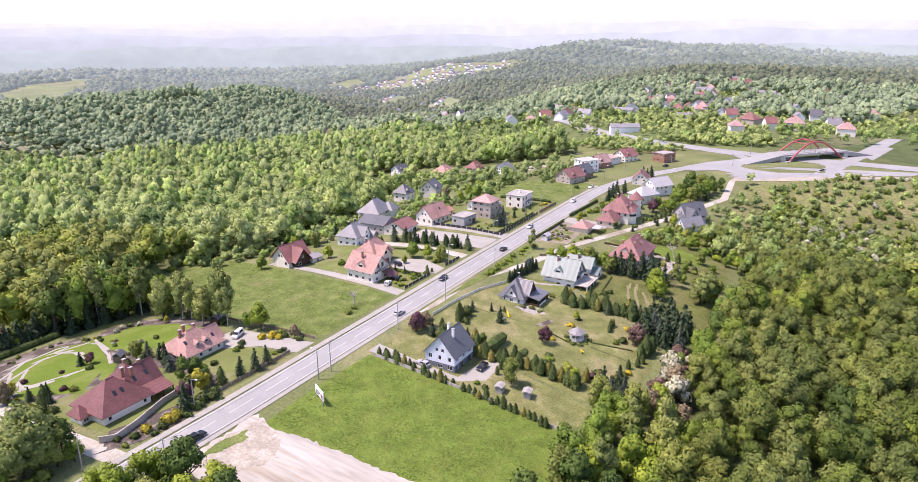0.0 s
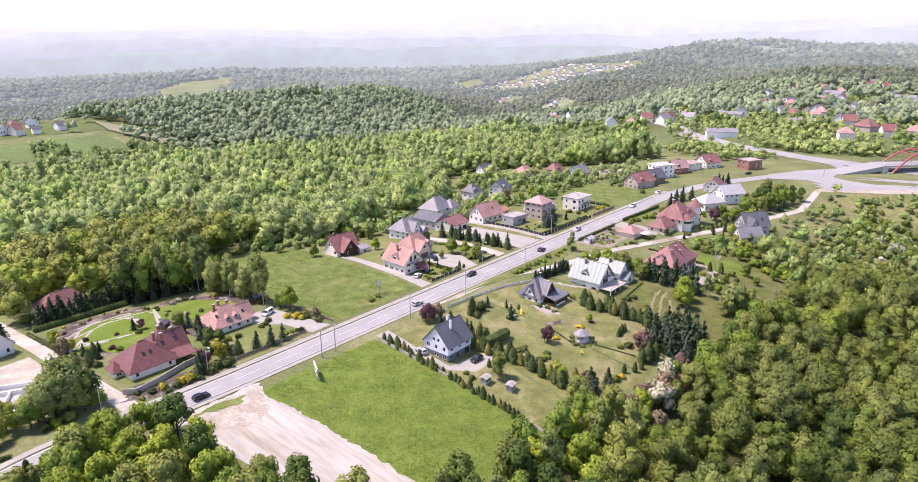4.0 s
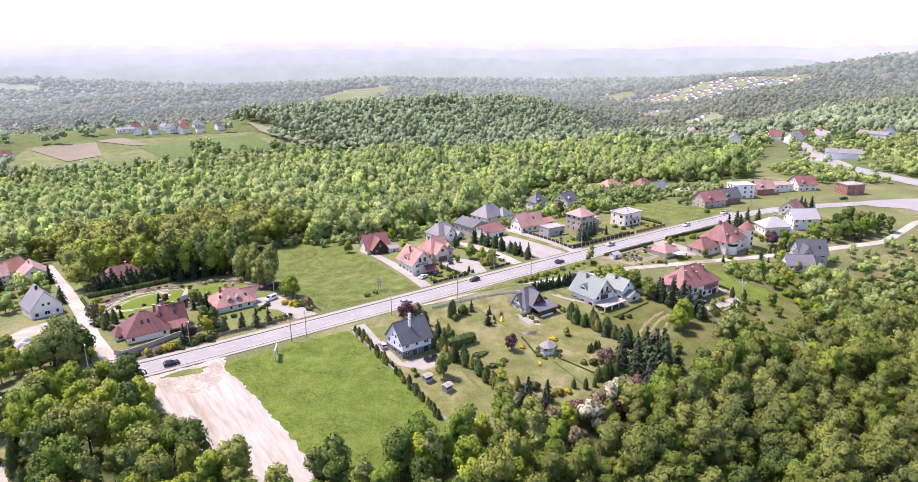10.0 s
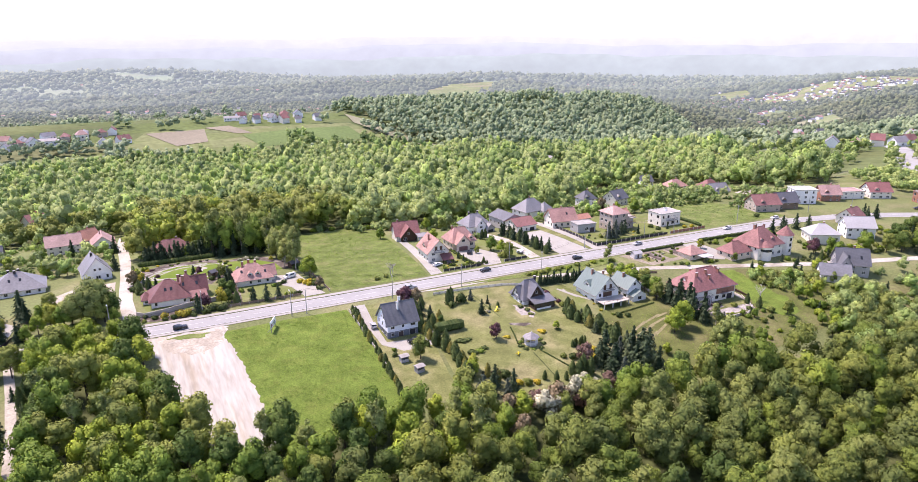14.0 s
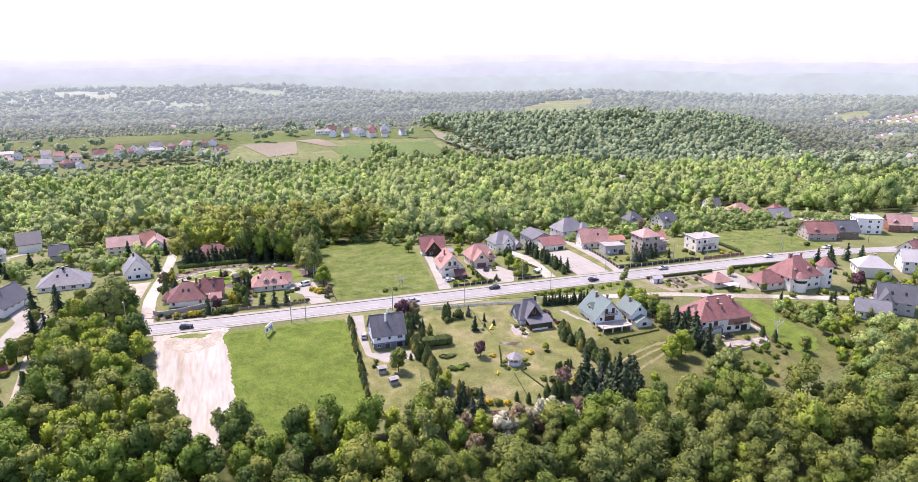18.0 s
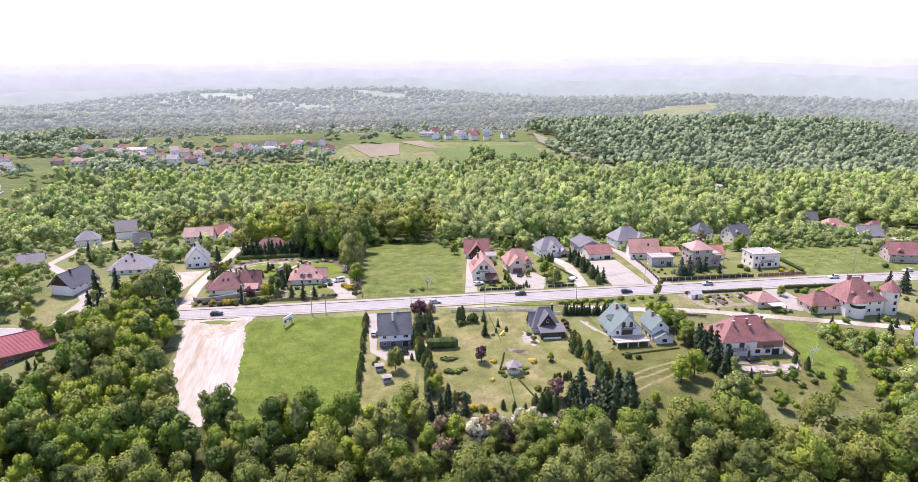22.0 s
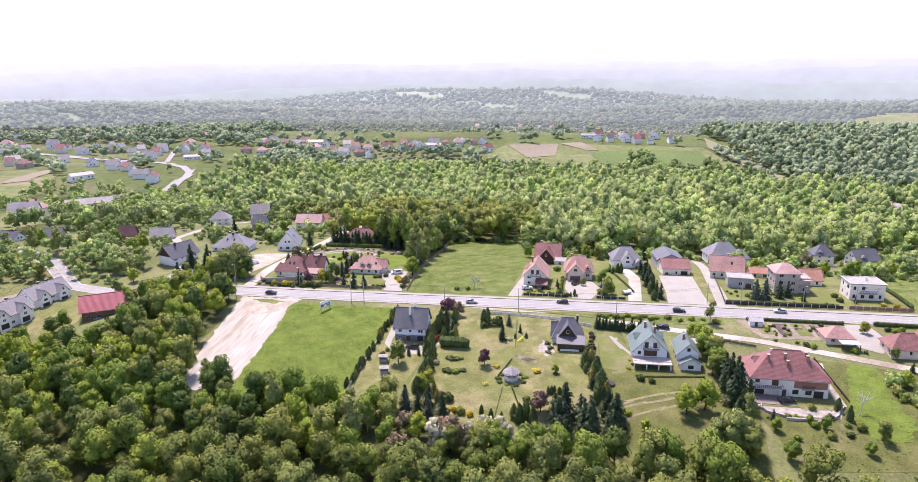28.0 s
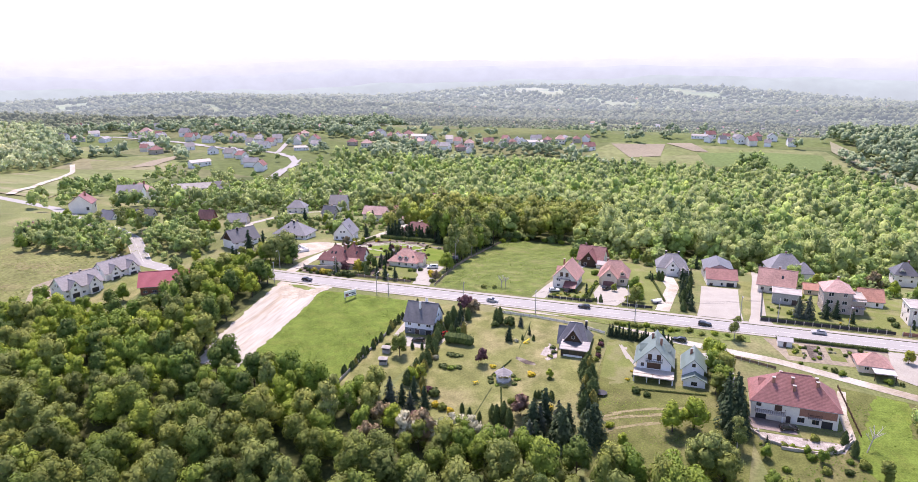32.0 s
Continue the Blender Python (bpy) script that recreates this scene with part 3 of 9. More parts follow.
def road_lines():
    dash, edge = Shape(), Shape()
    s = 180.0
    while along(ROAD, s + 4):
        (x0, y0, a), (x1, y1, _) = along(ROAD, s), along(ROAD, s + 4)
        for sh, off, hit in ((dash, 0, int(s / 6) % 2 == 0), (edge, 3.5, True), (edge, -3.5, True)):
            if hit:
                nx, ny = -math.sin(a), math.cos(a)
                q = [(x0 + nx * (off - w), y0 + ny * (off - w)) for w in (0.07, -0.07)] + [(x1 + nx * (off - w), y1 + ny * (off - w)) for w in (-0.07, 0.07)]
                sh.poly(*[(x, y, gz(x, y) + 0.125) for x, y in q])
        s += 4.0
    tagged(new("road_marking", dash.mesh("road_marking", PAINT)), "white dashed centre line on the road", "road marking", kind="structure")
    tagged(new("road_marking", edge.mesh("road_marking", PAINT)), "white edge lines along the road", "road marking", kind="structure")


road_lines()

# ground patches
drape("gravel_lot", ragged([(-62, -5.5), (-50, -5.9), (-38, -6), (-39.6, -11), (-40.6, -15), (-38.6, -24), (-37.4, -44), (-36.6, -72), (-52, -71), (-55.5, -58), (-58, -40), (-60.4, -16)], 0.6, 1.3, 3), LOT, 0.09, 3.0,
      "bare pale gravel lot with sandy tracks", "gravel lot")
drape("earth_patch", ragged([(-60, -8), (-50, -6.8), (-39.5, -8), (-41, -16), (-47, -22), (-55, -19)], 0.9, 1.4, 5), TAN, 0.115, 2.0, "brownish sandy earth on the lot", "earth", keep=False)
drape("grass_patch", ragged([(-57, -8.2), (-50, -7.4), (-44, -9), (-46, -11.4), (-53, -10.6)], 0.6, 1.1, 6), ROUGH, 0.135, 1.5, "ragged strip of grass at the roadside", "grass", keep=False)
drape("meadow", [(-39.6, -10.2), (-20, -9.6), (0.6, -10.5), (0.2, -40), (-1.5, -75), (-38, -75), (-39.5, -24), (-41.5, -15)], FIELD, 0.06, 4.0, "bright green young meadow beside the road", "meadow")
drape("meadow", [(1.5, 8.5), (40, 8.5), (53, 101), (40, 116), (4, 116), (0, 60)], ROUGH, 0.06, 4.0, "rough green meadow with tufts", "meadow")
drape("lawn", [(1.6, -10), (24, -9.5), (24, -24), (19, -40), (13, -72), (-0.6, -72)], LAWN, 0.06, 3.0, "mown yellowish garden lawn", "lawn")
drape("lawn", [(24.5, -12), (60, -14), (72, -20), (73, -50), (66, -72), (44, -80), (14, -76), (20, -40)], LAWN, 0.06, 3.0, "wide dry garden lawn with worn spots", "lawn")
drape("lawn", [(74, -22), (82, -22), (84, -44), (106, -46), (112, -30), (116, -60), (112, -92), (76, -90), (72, -60)], LAWN_S, 0.065, 3.0, "sloping mown lawn below the house", "lawn")
drape("lawn", curve([(73.6, -24), (82, -25), (84.4, -36), (84, -47), (78, -50), (74, -46)], 4), LAWN_G, 0.10, 2.0, "fresh green lawn beside the terrace", "lawn", keep=False)
for strip in ([(78, -66), (80.3, -64.2), (89.2, -59.2), (97.9, -56.6), (103, -56.2)], [(76, -70), (78.2, -67.1), (84, -64), (90.6, -62.0), (98.7, -59.2), (103, -58.6)], [(79, -72), (88, -66.5), (97, -62.5)]):
    drape("path", ribbon(curve(strip, 4), 0.9), DRY, 0.10, 2.0, "faint mown wheel track in the slope", "path", keep=False)
drape("garden_path", ribbon(curve([(79.5, -26), (80.5, -32), (83.5, -36.5), (86, -39)]), 1.1), PAVING, 0.13, 1.5, "curved pale garden path", "path", keep=False)
drape("stone_bed", curve([(54.5, -33), (58, -32), (59.5, -38), (57, -41), (54, -38)], 4), STONES, 0.10, 1.5, "rock garden of rough stones", "stone bed", keep=False)
drape("garden_bed", [(47, -41), (53.6, -43.4), (54, -44.6), (51, -45), (47, -42.6)], SOIL, 0.10, 1.5, "long brown bare garden bed", "bed", keep=False)
drape("garden_path", ribbon([(46.0, -15.6), (46.6, -36)], 0.4), FLOOR, 0.10, 2.0, "narrow dark edging strip in the lawn", "path", keep=False)
drape("garden_path", ribbon([(44.4, -60.6), (43.3, -75.6)], 0.4), FLOOR, 0.10, 2.0, "narrow dark edging strip in the lawn", "path", keep=False)
drape("lawn", [(140, -34), (160, -38), (200, -56), (180, -74), (158, -84), (120, -88), (114, -62), (139, -60)], LAWN_S, 0.06, 3.0, "green hillside grass", "lawn")
drape("drive", [(2.2, -9), (7.5, -9), (5.6, -24), (5, -37), (18, -39), (22, -34), (20, -44), (8, -44), (3, -38), (2.6, -20)], PAVING, 0.10, 2.5, "paved house drive", "drive")
drape("drive", [(28, -6.5), (60, -6.5), (95, -19), (125, -24.5), (200, -50), (262, -66), (300, -64), (330, -72), (331, -68), (299, -60.5), (262, -62), (200, -46), (125, -21), (95, -15.5), (76, -8.5), (40, -8.8)], GRAVEL, 0.09, 2.5,
      "narrow pale lane beside the gardens", "lane")
drape("verge", [(46, -6.9), (118, -6.9), (118, -12), (92, -14)], ROUGH, 0.11, 2.5, "weedy roadside verge", "verge")
drape("drive", [(-9, 8), (-1.5, 8), (-4, 24), (-5, 36), (-15, 38), (-18, 30), (-11, 20)], PAVING, 0.10, 2.5, "white paved drive and forecourt", "drive")
drape("drive", [(41, 8), (46, 8), (54, 66), (58, 78), (52, 80), (50.5, 66)], PAVING, 0.10, 2.5, "pale paved drive beside the meadow", "drive")
drape("drive", [(66, 8), (73, 8), (78, 20), (74, 32), (64, 33), (63, 20)], PAVING, 0.10, 2.5, "paved forecourt with a round bed", "drive")
drape("drive", [(87, 8), (92, 8), (95, 40), (92, 58), (86, 58), (90, 38)], GRAVEL, 0.09, 2.5, "gravel drive", "drive")
drape("yard", [(101.5, 7), (117, 7), (116.5, 20), (117.5, 46), (103.5, 46), (102.5, 18)], PAVING, 0.09, 2.5, "pale paved yard before the workshop", "yard")
drape("lane", ribbon([(122.6, 6.5), (122.4, 14), (124, 40), (126.5, 64), (130, 110), (135, 150)], [8, 5, 4.4, 4.4, 4, 3.6]), PAVING, 0.095, 2.5, "pale lane between the plots", "lane")
drape("lawn", [(117.4, 9), (119.6, 9), (121.6, 40), (124, 64), (118, 62), (118, 46)], LAWN, 0.07, 2.0, "strip of worn grass beside the yard", "lawn", keep=False)
drape("lane", ribbon([(-99, -4), (-97, -20), (-95, -42), (-94, -66)], 2.6), TRACK, 0.09, 3.0, "narrow gravel track beside the wood", "lane")
drape("lane", ribbon([(-65.5, 5), (-67, 35), (-66, 70), (-66, 110), (-67, 150), (-66, 200)], 4.6), GRAVEL, 0.09, 3.0, "pale side lane climbing between the houses", "lane")
drape("yard", [(-73, 22), (-70.5, 40), (-70, 66), (-84, 64), (-94, 50), (-90, 30), (-80, 24)], TAN, 0.08, 3.0, "white building yard with sand", "yard")
drape("lane", [(-115, 12), (-104, 10), (-100, 30), (-118, 55), (-150, 100), (-153, 165), (-148, 230), (-152, 230), (-158, 165), (-154, 98), (-122, 52), (-112, 32)], PAVING, 0.08, 3.0,
      "pale paved lane between gardens", "lane")
drape("yard", [(-138, -40), (-128, -38), (-120, -30), (-126, 2), (-138, 6), (-140, -18)], LAWN, 0.06, 3.0, "thin dry grass before the new houses", "yard")
drape("yard", [(-174, -28), (-160, -44), (-150, -44), (-155, -22), (-156, -4), (-152, 8), (-160, 10), (-170, -6)], DIRT, 0.07, 3.0, "bare sandy ground round new houses", "yard")
drape("meadow", ragged([(149, -36), (157, -38), (153, -55), (155, -65), (150, -74), (142, -74), (138, -67), (142, -55)], 0.8, 1.4, 11), FIELD, 0.11, 2.5, "strip of lush uncut hillside grass", "meadow", keep=False)
drape("lawn", [(-60, 12), (-38, 11), (-20, 10), (-11, 10), (-11.5, 22), (-19, 40), (-10, 60), (-12, 84), (-58, 86), (-62, 60), (-62.5, 30)], LAWN_G, 0.06, 3.0, "tended green garden lawn", "lawn")

# soil beds round the oval lawn, edged by pale paths
drape("garden_bed", curve([(-63, 46), (-63.5, 66), (-60, 80), (-50, 87), (-38, 86.5), (-27, 80), (-25.5, 68), (-29, 55), (-33, 44), (-37, 40)], 5), SOIL, 0.085, 2.0, "dark bed of soil and gravel", "bed", keep=False)
drape("lawn", curve([(-58, 52), (-59, 63), (-54, 72.5), (-46.5, 79), (-36.5, 80), (-29.5, 74), (-30.5, 64), (-36.7, 53.4), (-42, 44), (-52, 42)], 6), LAWN_V, 0.115, 2.0, "oval of short bright green lawn", "lawn", keep=False)
for pts in ([(-59.6, 57.9), (-58.4, 65.1), (-53.9, 72.5), (-46.5, 79.1), (-36.5, 79.4), (-29.6, 73.9)], [(-55.5, 61.1), (-54.7, 65.3), (-50.7, 70.6), (-43.8, 75.1), (-36.1, 73.9), (-35.5, 68.3), (-38.1, 62.7)],
            [(-55.5, 61.1), (-52.1, 56.5), (-46.2, 56.2), (-41.1, 54.9)], [(-29.8, 72.8), (-30.6, 63.6), (-34.2, 57.0), (-37.5, 51.4)]):
    drape("garden_path", ribbon(curve(pts), 0.85), PAVING, 0.145, 1.5, "curved pale garden path", "path", keep=False)
drape("garden_bed", curve([(-64.5, 13.5), (-60, 8.8), (-50, 6.9), (-38, 9), (-36, 11), (-44, 13.2), (-52, 16), (-60, 18)], 4), SOIL, 0.10, 2.0, "dark planted bank before the wall", "bed", keep=False)
drape("garden_bed", [(-34, 42), (-32, 22), (-34, 14), (-30, 13), (-29, 24), (-28, 42)], SOIL, 0.085, 2.0, "dark planted bed between the houses", "bed", keep=False)
drape("lawn", curve([(-32, 70), (-24, 76), (-14, 72), (-8, 60), (-9, 48), (-14, 44), (-24, 46), (-30, 52)], 5), LAWN_V, 0.09, 2.0, "short bright green lawn behind the house", "lawn", keep=False)
drape("garden_bed", [(-27, 76), (-20, 80), (-10, 74), (-4, 60), (-4, 46), (-8, 46), (-9, 60), (-15, 71.5), (-24, 74)], SOIL, 0.10, 2.0, "dark planted bed under the trees", "bed", keep=False)
drape("verge", [(-36, 9.2), (-12, 8.6), (-12, 11.5), (-35, 12.6)], LAWN, 0.10, 2.0, "dry brown roadside bank", "verge", keep=False)
drape("lawn", [(47, 10), (65, 10), (62, 22), (62, 34), (74, 34), (79, 20), (76, 10), (86, 10), (88, 40), (84, 78), (60, 84), (58, 60), (52, 50)], LAWN_G, 0.06, 3.0, "garden lawn with shrubs", "lawn")
drape("lawn", [(122, 9), (165, 9), (188, 9), (188, 36), (165, 60), (140, 66), (128, 62)], LAWN_G, 0.06, 3.0, "garden lawn behind a fence", "lawn")
drape("meadow", [(190, 9), (244, 7), (238, 52), (216, 78), (196, 70), (189, 40)], ROUGH, 0.06, 4.0, "empty green plot beside the road", "meadow")
drape("yard", [(268, 172), (296, 186), (312, 192), (306, 199), (284, 190), (264, 180)], TAN, 0.09, 3.0, "bare sandy clearing before the houses", "yard")
drape("yard", [(276, 62), (292, 56), (300, 66), (290, 76), (280, 72)], GRAVEL, 0.09, 3.0, "pale gravel yard before the house", "yard")
drape("yard", [(122, -7), (160, -7), (165, -14), (158, -20), (128, -21)], DIRT, 0.065, 2.5, "kitchen garden with bare beds", "garden")
for k in range(4):
    drape("garden_bed", [(128 + 6 * k, -9), (132.4 + 6 * k, -9), (133 + 6 * k, -18), (128.6 + 6 * k, -18)], (LAWN, SOIL, LAWN_G, SOIL)[k], 0.09, 2.0, "kitchen garden bed", "bed", keep=False)
drape("drive", [(158, -7), (166, -7), (168, -22), (162, -28), (156, -24)], PAVING, 0.10, 2.5, "paved drive", "drive")
drape("yard", [(113, -55), (126, -56.6), (126, -61), (115.5, -60.6)], BRICKPAVE, 0.12, 2.5, "reddish paved forecourt below the house", "yard")
drape("lawn", [(126.5, -57), (137.5, -57.4), (137, -62), (127, -63)], LAWN, 0.10, 2.0, "dry lawn patch before the house", "lawn", keep=False)
drape("drive", ribbon([(140.2, -36), (138.4, -48), (138.6, -60)], 2.2), GRAVEL, 0.11, 2.0, "gravel strip beside the house", "drive", keep=False)
drape("stone_bed", [(116, -62), (138, -62), (136, -66), (117, -65.5)], STONES, 0.10, 2.0, "curved bed of pale stones", "stone bed")
drape("drive", ribbon([(110.5, -25), (110.5, -58)], 3.0), GRAVEL, 0.09, 2.5, "gravel drive", "drive")
drape("meadow", [(-230, -60), (-170, -48), (-158, -20), (-150, 30), (-170, 48), (-240, 40)], SCRUB, 0.05, 5.0, "rough meadow with bare tracks", "meadow")
drape("scrub_meadow", [(160, -84), (172, -66), (215, -70), (300, -72), (330, -110), (400, -200), (440, -300), (330, -320), (200, -200), (176, -120)], SCRUB, 0.05, 8.0, "scrubby dry meadow slope", "meadow", keep=False)

# junction, slip roads and the main road beyond the bridge
drape("road", ribbon(curve([(318, -66), (328, -95), (340, -118), (360, -150), (380, -200), (390, -300)]), 8), ASPHALT, 0.13, 4.0, "asphalt slip road", "road")
drape("road", ribbon(curve([(341, -112), (356, -115), (374, -113), (388, -103), (392, -92)]), 8), ASPHALT, 0.15, 3.0, "curved link road round a green island", "road")
drape("road", ribbon(curve([(404, -30), (393, -46), (383, -57), (372, -60)]), 5), ASPHALT, 0.15, 3.0, "asphalt link road at the junction", "road")
drape("road", ribbon(curve([(438, -134), (470, -146), (520, -152), (640, -182), (900, -250)]), 10), ASPHALT, 0.13, 5.0, "asphalt road beyond the bridge", "road")
drape("lane", ribbon(curve([(316, -76), (322, -107), (345, -140), (365, -180)]), 3.5), TRACK, 0.09, 4.0, "dirt track beside the slip road", "lane")
MOTORWAY = curve([(388, -420), (390, -260), (386, -160), (391, -95), (401, -30), (420, 18), (451, 60), (490, 84), (533, 113), (585, 150), (622, 178), (640, 192)], 4)
drape("road", ribbon(MOTORWAY, 17), ASPHALT, 0.22, 5.0, "wide curving dual carriageway of pale asphalt", "road")
KEEP_OUT.append(ribbon(MOTORWAY, 24))
KEEP_OUT.append([(440, 78), (470, 92), (516, 121), (604, 173), (650, 200), (590, 180), (520, 150), (440, 112)])
drape("road", [(312, -24), (326, -28), (348, -39), (370, -55), (376, -66), (360, -62), (341, -61), (334, -70), (331, -90), (321, -90), (308, -73), (305, -67), (318, -60), (322, -50), (314, -36)], ASPHALT, 0.17, 3.0, "wide paved road junction", "road")

# hillside fields far behind
drape("field", [(-55, 765), (-48, 842), (-21, 900), (64, 905), (290, 885), (330, 760), (362, 682), (321, 640), (139, 745)], HILLFIELD, 0.5, 25, "green hillside field", "field")
drape("field", [(110, 852), (195, 870), (282, 862), (286, 783), (195, 778), (127, 784)], GREENCROP, 0.9, 20, "strip of darker green crop on the hillside", "field")
drape("field", [(62, 906), (101, 914), (127, 861), (105, 863)], PLOUGH, 1.1, 20, "narrow pale bare strip", "field")
drape("field", [(-22, 890), (62, 897), (58, 828), (14, 815)], PLOUGH, 1.1, 20, "brown ploughed field", "field")
drape("field", [(298, 885), (308, 965), (344, 800), (384, 690), (366, 686), (336, 766)], TAN_STRIP, 1.0, 20, "pale bare strip along the wood", "field")
drape("field", [(-660, 330), (-480, 180), (-400, 135), (-345, 128), (-440, 260), (-500, 400), (-535, 490), (-600, 530), (-690, 480)], HILLFIELD, 0.6, 25, "green hillside fields", "field")
drape("field", [(-420, 760), (-80, 740), (-60, 800), (-200, 800), (-420, 830)], HILLFIELD, 0.5, 25, "green field below the village", "field")
drape("field", [(640, 930), (700, 905), (960, 1080), (985, 1150), (900, 1120), (790, 1050)], HILLFIELD, 1.0, 25, "pale green field on the wooded knoll", "field")
drape("field", [(740, 440), (880, 520), (960, 620), (880, 640), (790, 560)], HILLFIELD, 1.0, 25, "meadow on the valley floor", "field")
FAR_FIELDS = [[(1040, 2150), (1180, 2170), (1420, 2380), (1560, 2620), (1330, 2600), (1120, 2450)], [(1930, 1560), (2140, 1620), (2330, 1820), (2120, 1850)], [(1960, 940), (2190, 960), (2420, 1080), (2480, 1330), (2340, 1440), (2180, 1480), (2040, 1560), (1930, 1540), (1920, 1380), (1960, 1200)], [(1480, 1030), (1720, 1120), (1790, 1240), (1620, 1230)], [(1240, 700), (1420, 760), (1500, 850), (1330, 830)],
              [(-100, 1500), (160, 1480), (300, 1560), (120, 1640), (-90, 1600)], [(560, 1640), (760, 1610), (900, 1720), (720, 1790)],
              [(-700, 1400), (-480, 1380), (-420, 1500), (-640, 1540)], [(-300, 2100), (60, 2050), (140, 2180), (-240, 2260)]]
# These meadows glow faintly in place of haze over them.
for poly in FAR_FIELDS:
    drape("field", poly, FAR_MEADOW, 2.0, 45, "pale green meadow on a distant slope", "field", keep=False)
drape("field", [(-573, 441), (-579, 532), (-555, 500), (-548, 455)], PLOUGH, 1.1, 20, "brown ploughed field", "field")
drape("field", [(-804, 566), (-766, 589), (-700, 520), (-684, 471)], HILLFIELD, 0.8, 25, "pale green hillside field", "field")
drape("lane", ribbon([(-385, 131), (-500, 255), (-621, 397), (-668, 440)], 6), GRAVEL, 1.2, 12, "pale field track", "lane")
drape("road", ribbon(curve([(-900, 700), (-708, 670), (-638, 650), (-568, 621), (-512, 609), (-455, 597), (-418, 568), (-387, 528), (-372, 493), (-359, 440), (-350, 380), (-330, 300)], 4), 9), ASPHALT, 0.6, 8, "pale village road", "road")
drape("road", ribbon([(-516, 714), (-465, 608)], 7), ASPHALT, 0.7, 8, "village side street", "road")


# ---- houses ----
def wall_shell(x0, x1, y0, y1, z0, eave, ridge, kind, holes):
    """Four walls with openings; holes: side -> list of (a0, a1, z0, z1) along that side."""
    s, depth = Shape(), 0.22
    L, W = x1 - x0, y1 - y0
    sides = {"S": ((x0, y0), (1, 0), L), "N": ((x1, y1), (-1, 0), L), "E": ((x1, y0), (0, 1), W), "W": ((x0, y1), (0, -1), W)}
    for side, ((ox, oy), (dx, dy), length) in sides.items():
        nx, ny = dy, -dx
        gable = kind == "gable" and side in "EW" or kind == "gable_y" and side in "NS"
        top = lambda a: eave + (ridge - eave) * (1 - abs(2 * a / length - 1)) if gable else eave
        cuts = {0.0, length} | ({length / 2} if gable else set())
        for a0, a1, _, _ in holes.get(side, ()):
            cuts |= {a0, a1}
        cuts = sorted(cuts)
        at = lambda a, z, d=0.0: (ox + dx * a - nx * d, oy + dy * a - ny * d, z)
        for a, b in zip(cuts, cuts[1:]):
            mid = (a + b) / 2
            mine = sorted((h for h in holes.get(side, ()) if h[0] < mid < h[1]), key=lambda h: h[2])
            low = z0
            for h in mine:
                s.poly(at(a, low), at(b, low), at(b, h[2]), at(a, h[2]))
                low = h[3]
            s.poly(at(a, low), at(b, low), at(b, top(b)), at(a, top(a)))
        for a0, a1, h0, h1 in holes.get(side, ()):
            for (p, q), (r, t) in (((a0, h0), (a1, h0)), ((a1, h0), (a1, h1)), ((a1, h1), (a0, h1)), ((a0, h1), (a0, h0))):
                s.poly(at(p, q), at(r, t), at(r, t, depth), at(p, q, depth))
    return s, sides


def roof_faces(x0, x1, y0, y1, eave, ridge, kind, over=0.5, hip=None):
    drop = (ridge - eave) / ((y1 - y0) / 2 if kind != "gable_y" else (x1 - x0) / 2) * over
    e = eave - drop * 0.9
    a, b, c, d = x0 - over, x1 + over, y0 - over, y1 + over
    cx, cy = (x0 + x1) / 2, (y0 + y1) / 2
    if kind == "gable":
        return [[(a, c, e), (b, c, e), (b, cy, ridge), (a, cy, ridge)], [(b, d, e), (a, d, e), (a, cy, ridge), (b, cy, ridge)]]
    if kind == "gable_y":
        return [[(b, c, e), (b, d, e), (cx, d, ridge), (cx, c, ridge)], [(a, d, e), (a, c, e), (cx, c, ridge), (cx, d, ridge)]]
    h = (y1 - y0) / 2 if hip is None else hip
    h = min(h, (x1 - x0) / 2)
    r0, r1 = (x0 + h, cy, ridge), (x1 - h, cy, ridge)
    if r1[0] - r0[0] < 0.05:
        top = (cx, cy, ridge)
        return [[(a, c, e), (b, c, e), top], [(b, c, e), (b, d, e), top], [(b, d, e), (a, d, e), top], [(a, d, e), (a, c, e), top]]
    return [[(a, c, e), (b, c, e), r1, r0], [(b, c, e), (b, d, e), r1], [(b, d, e), (a, d, e), r0, r1], [(a, d, e), (a, c, e), r0]]


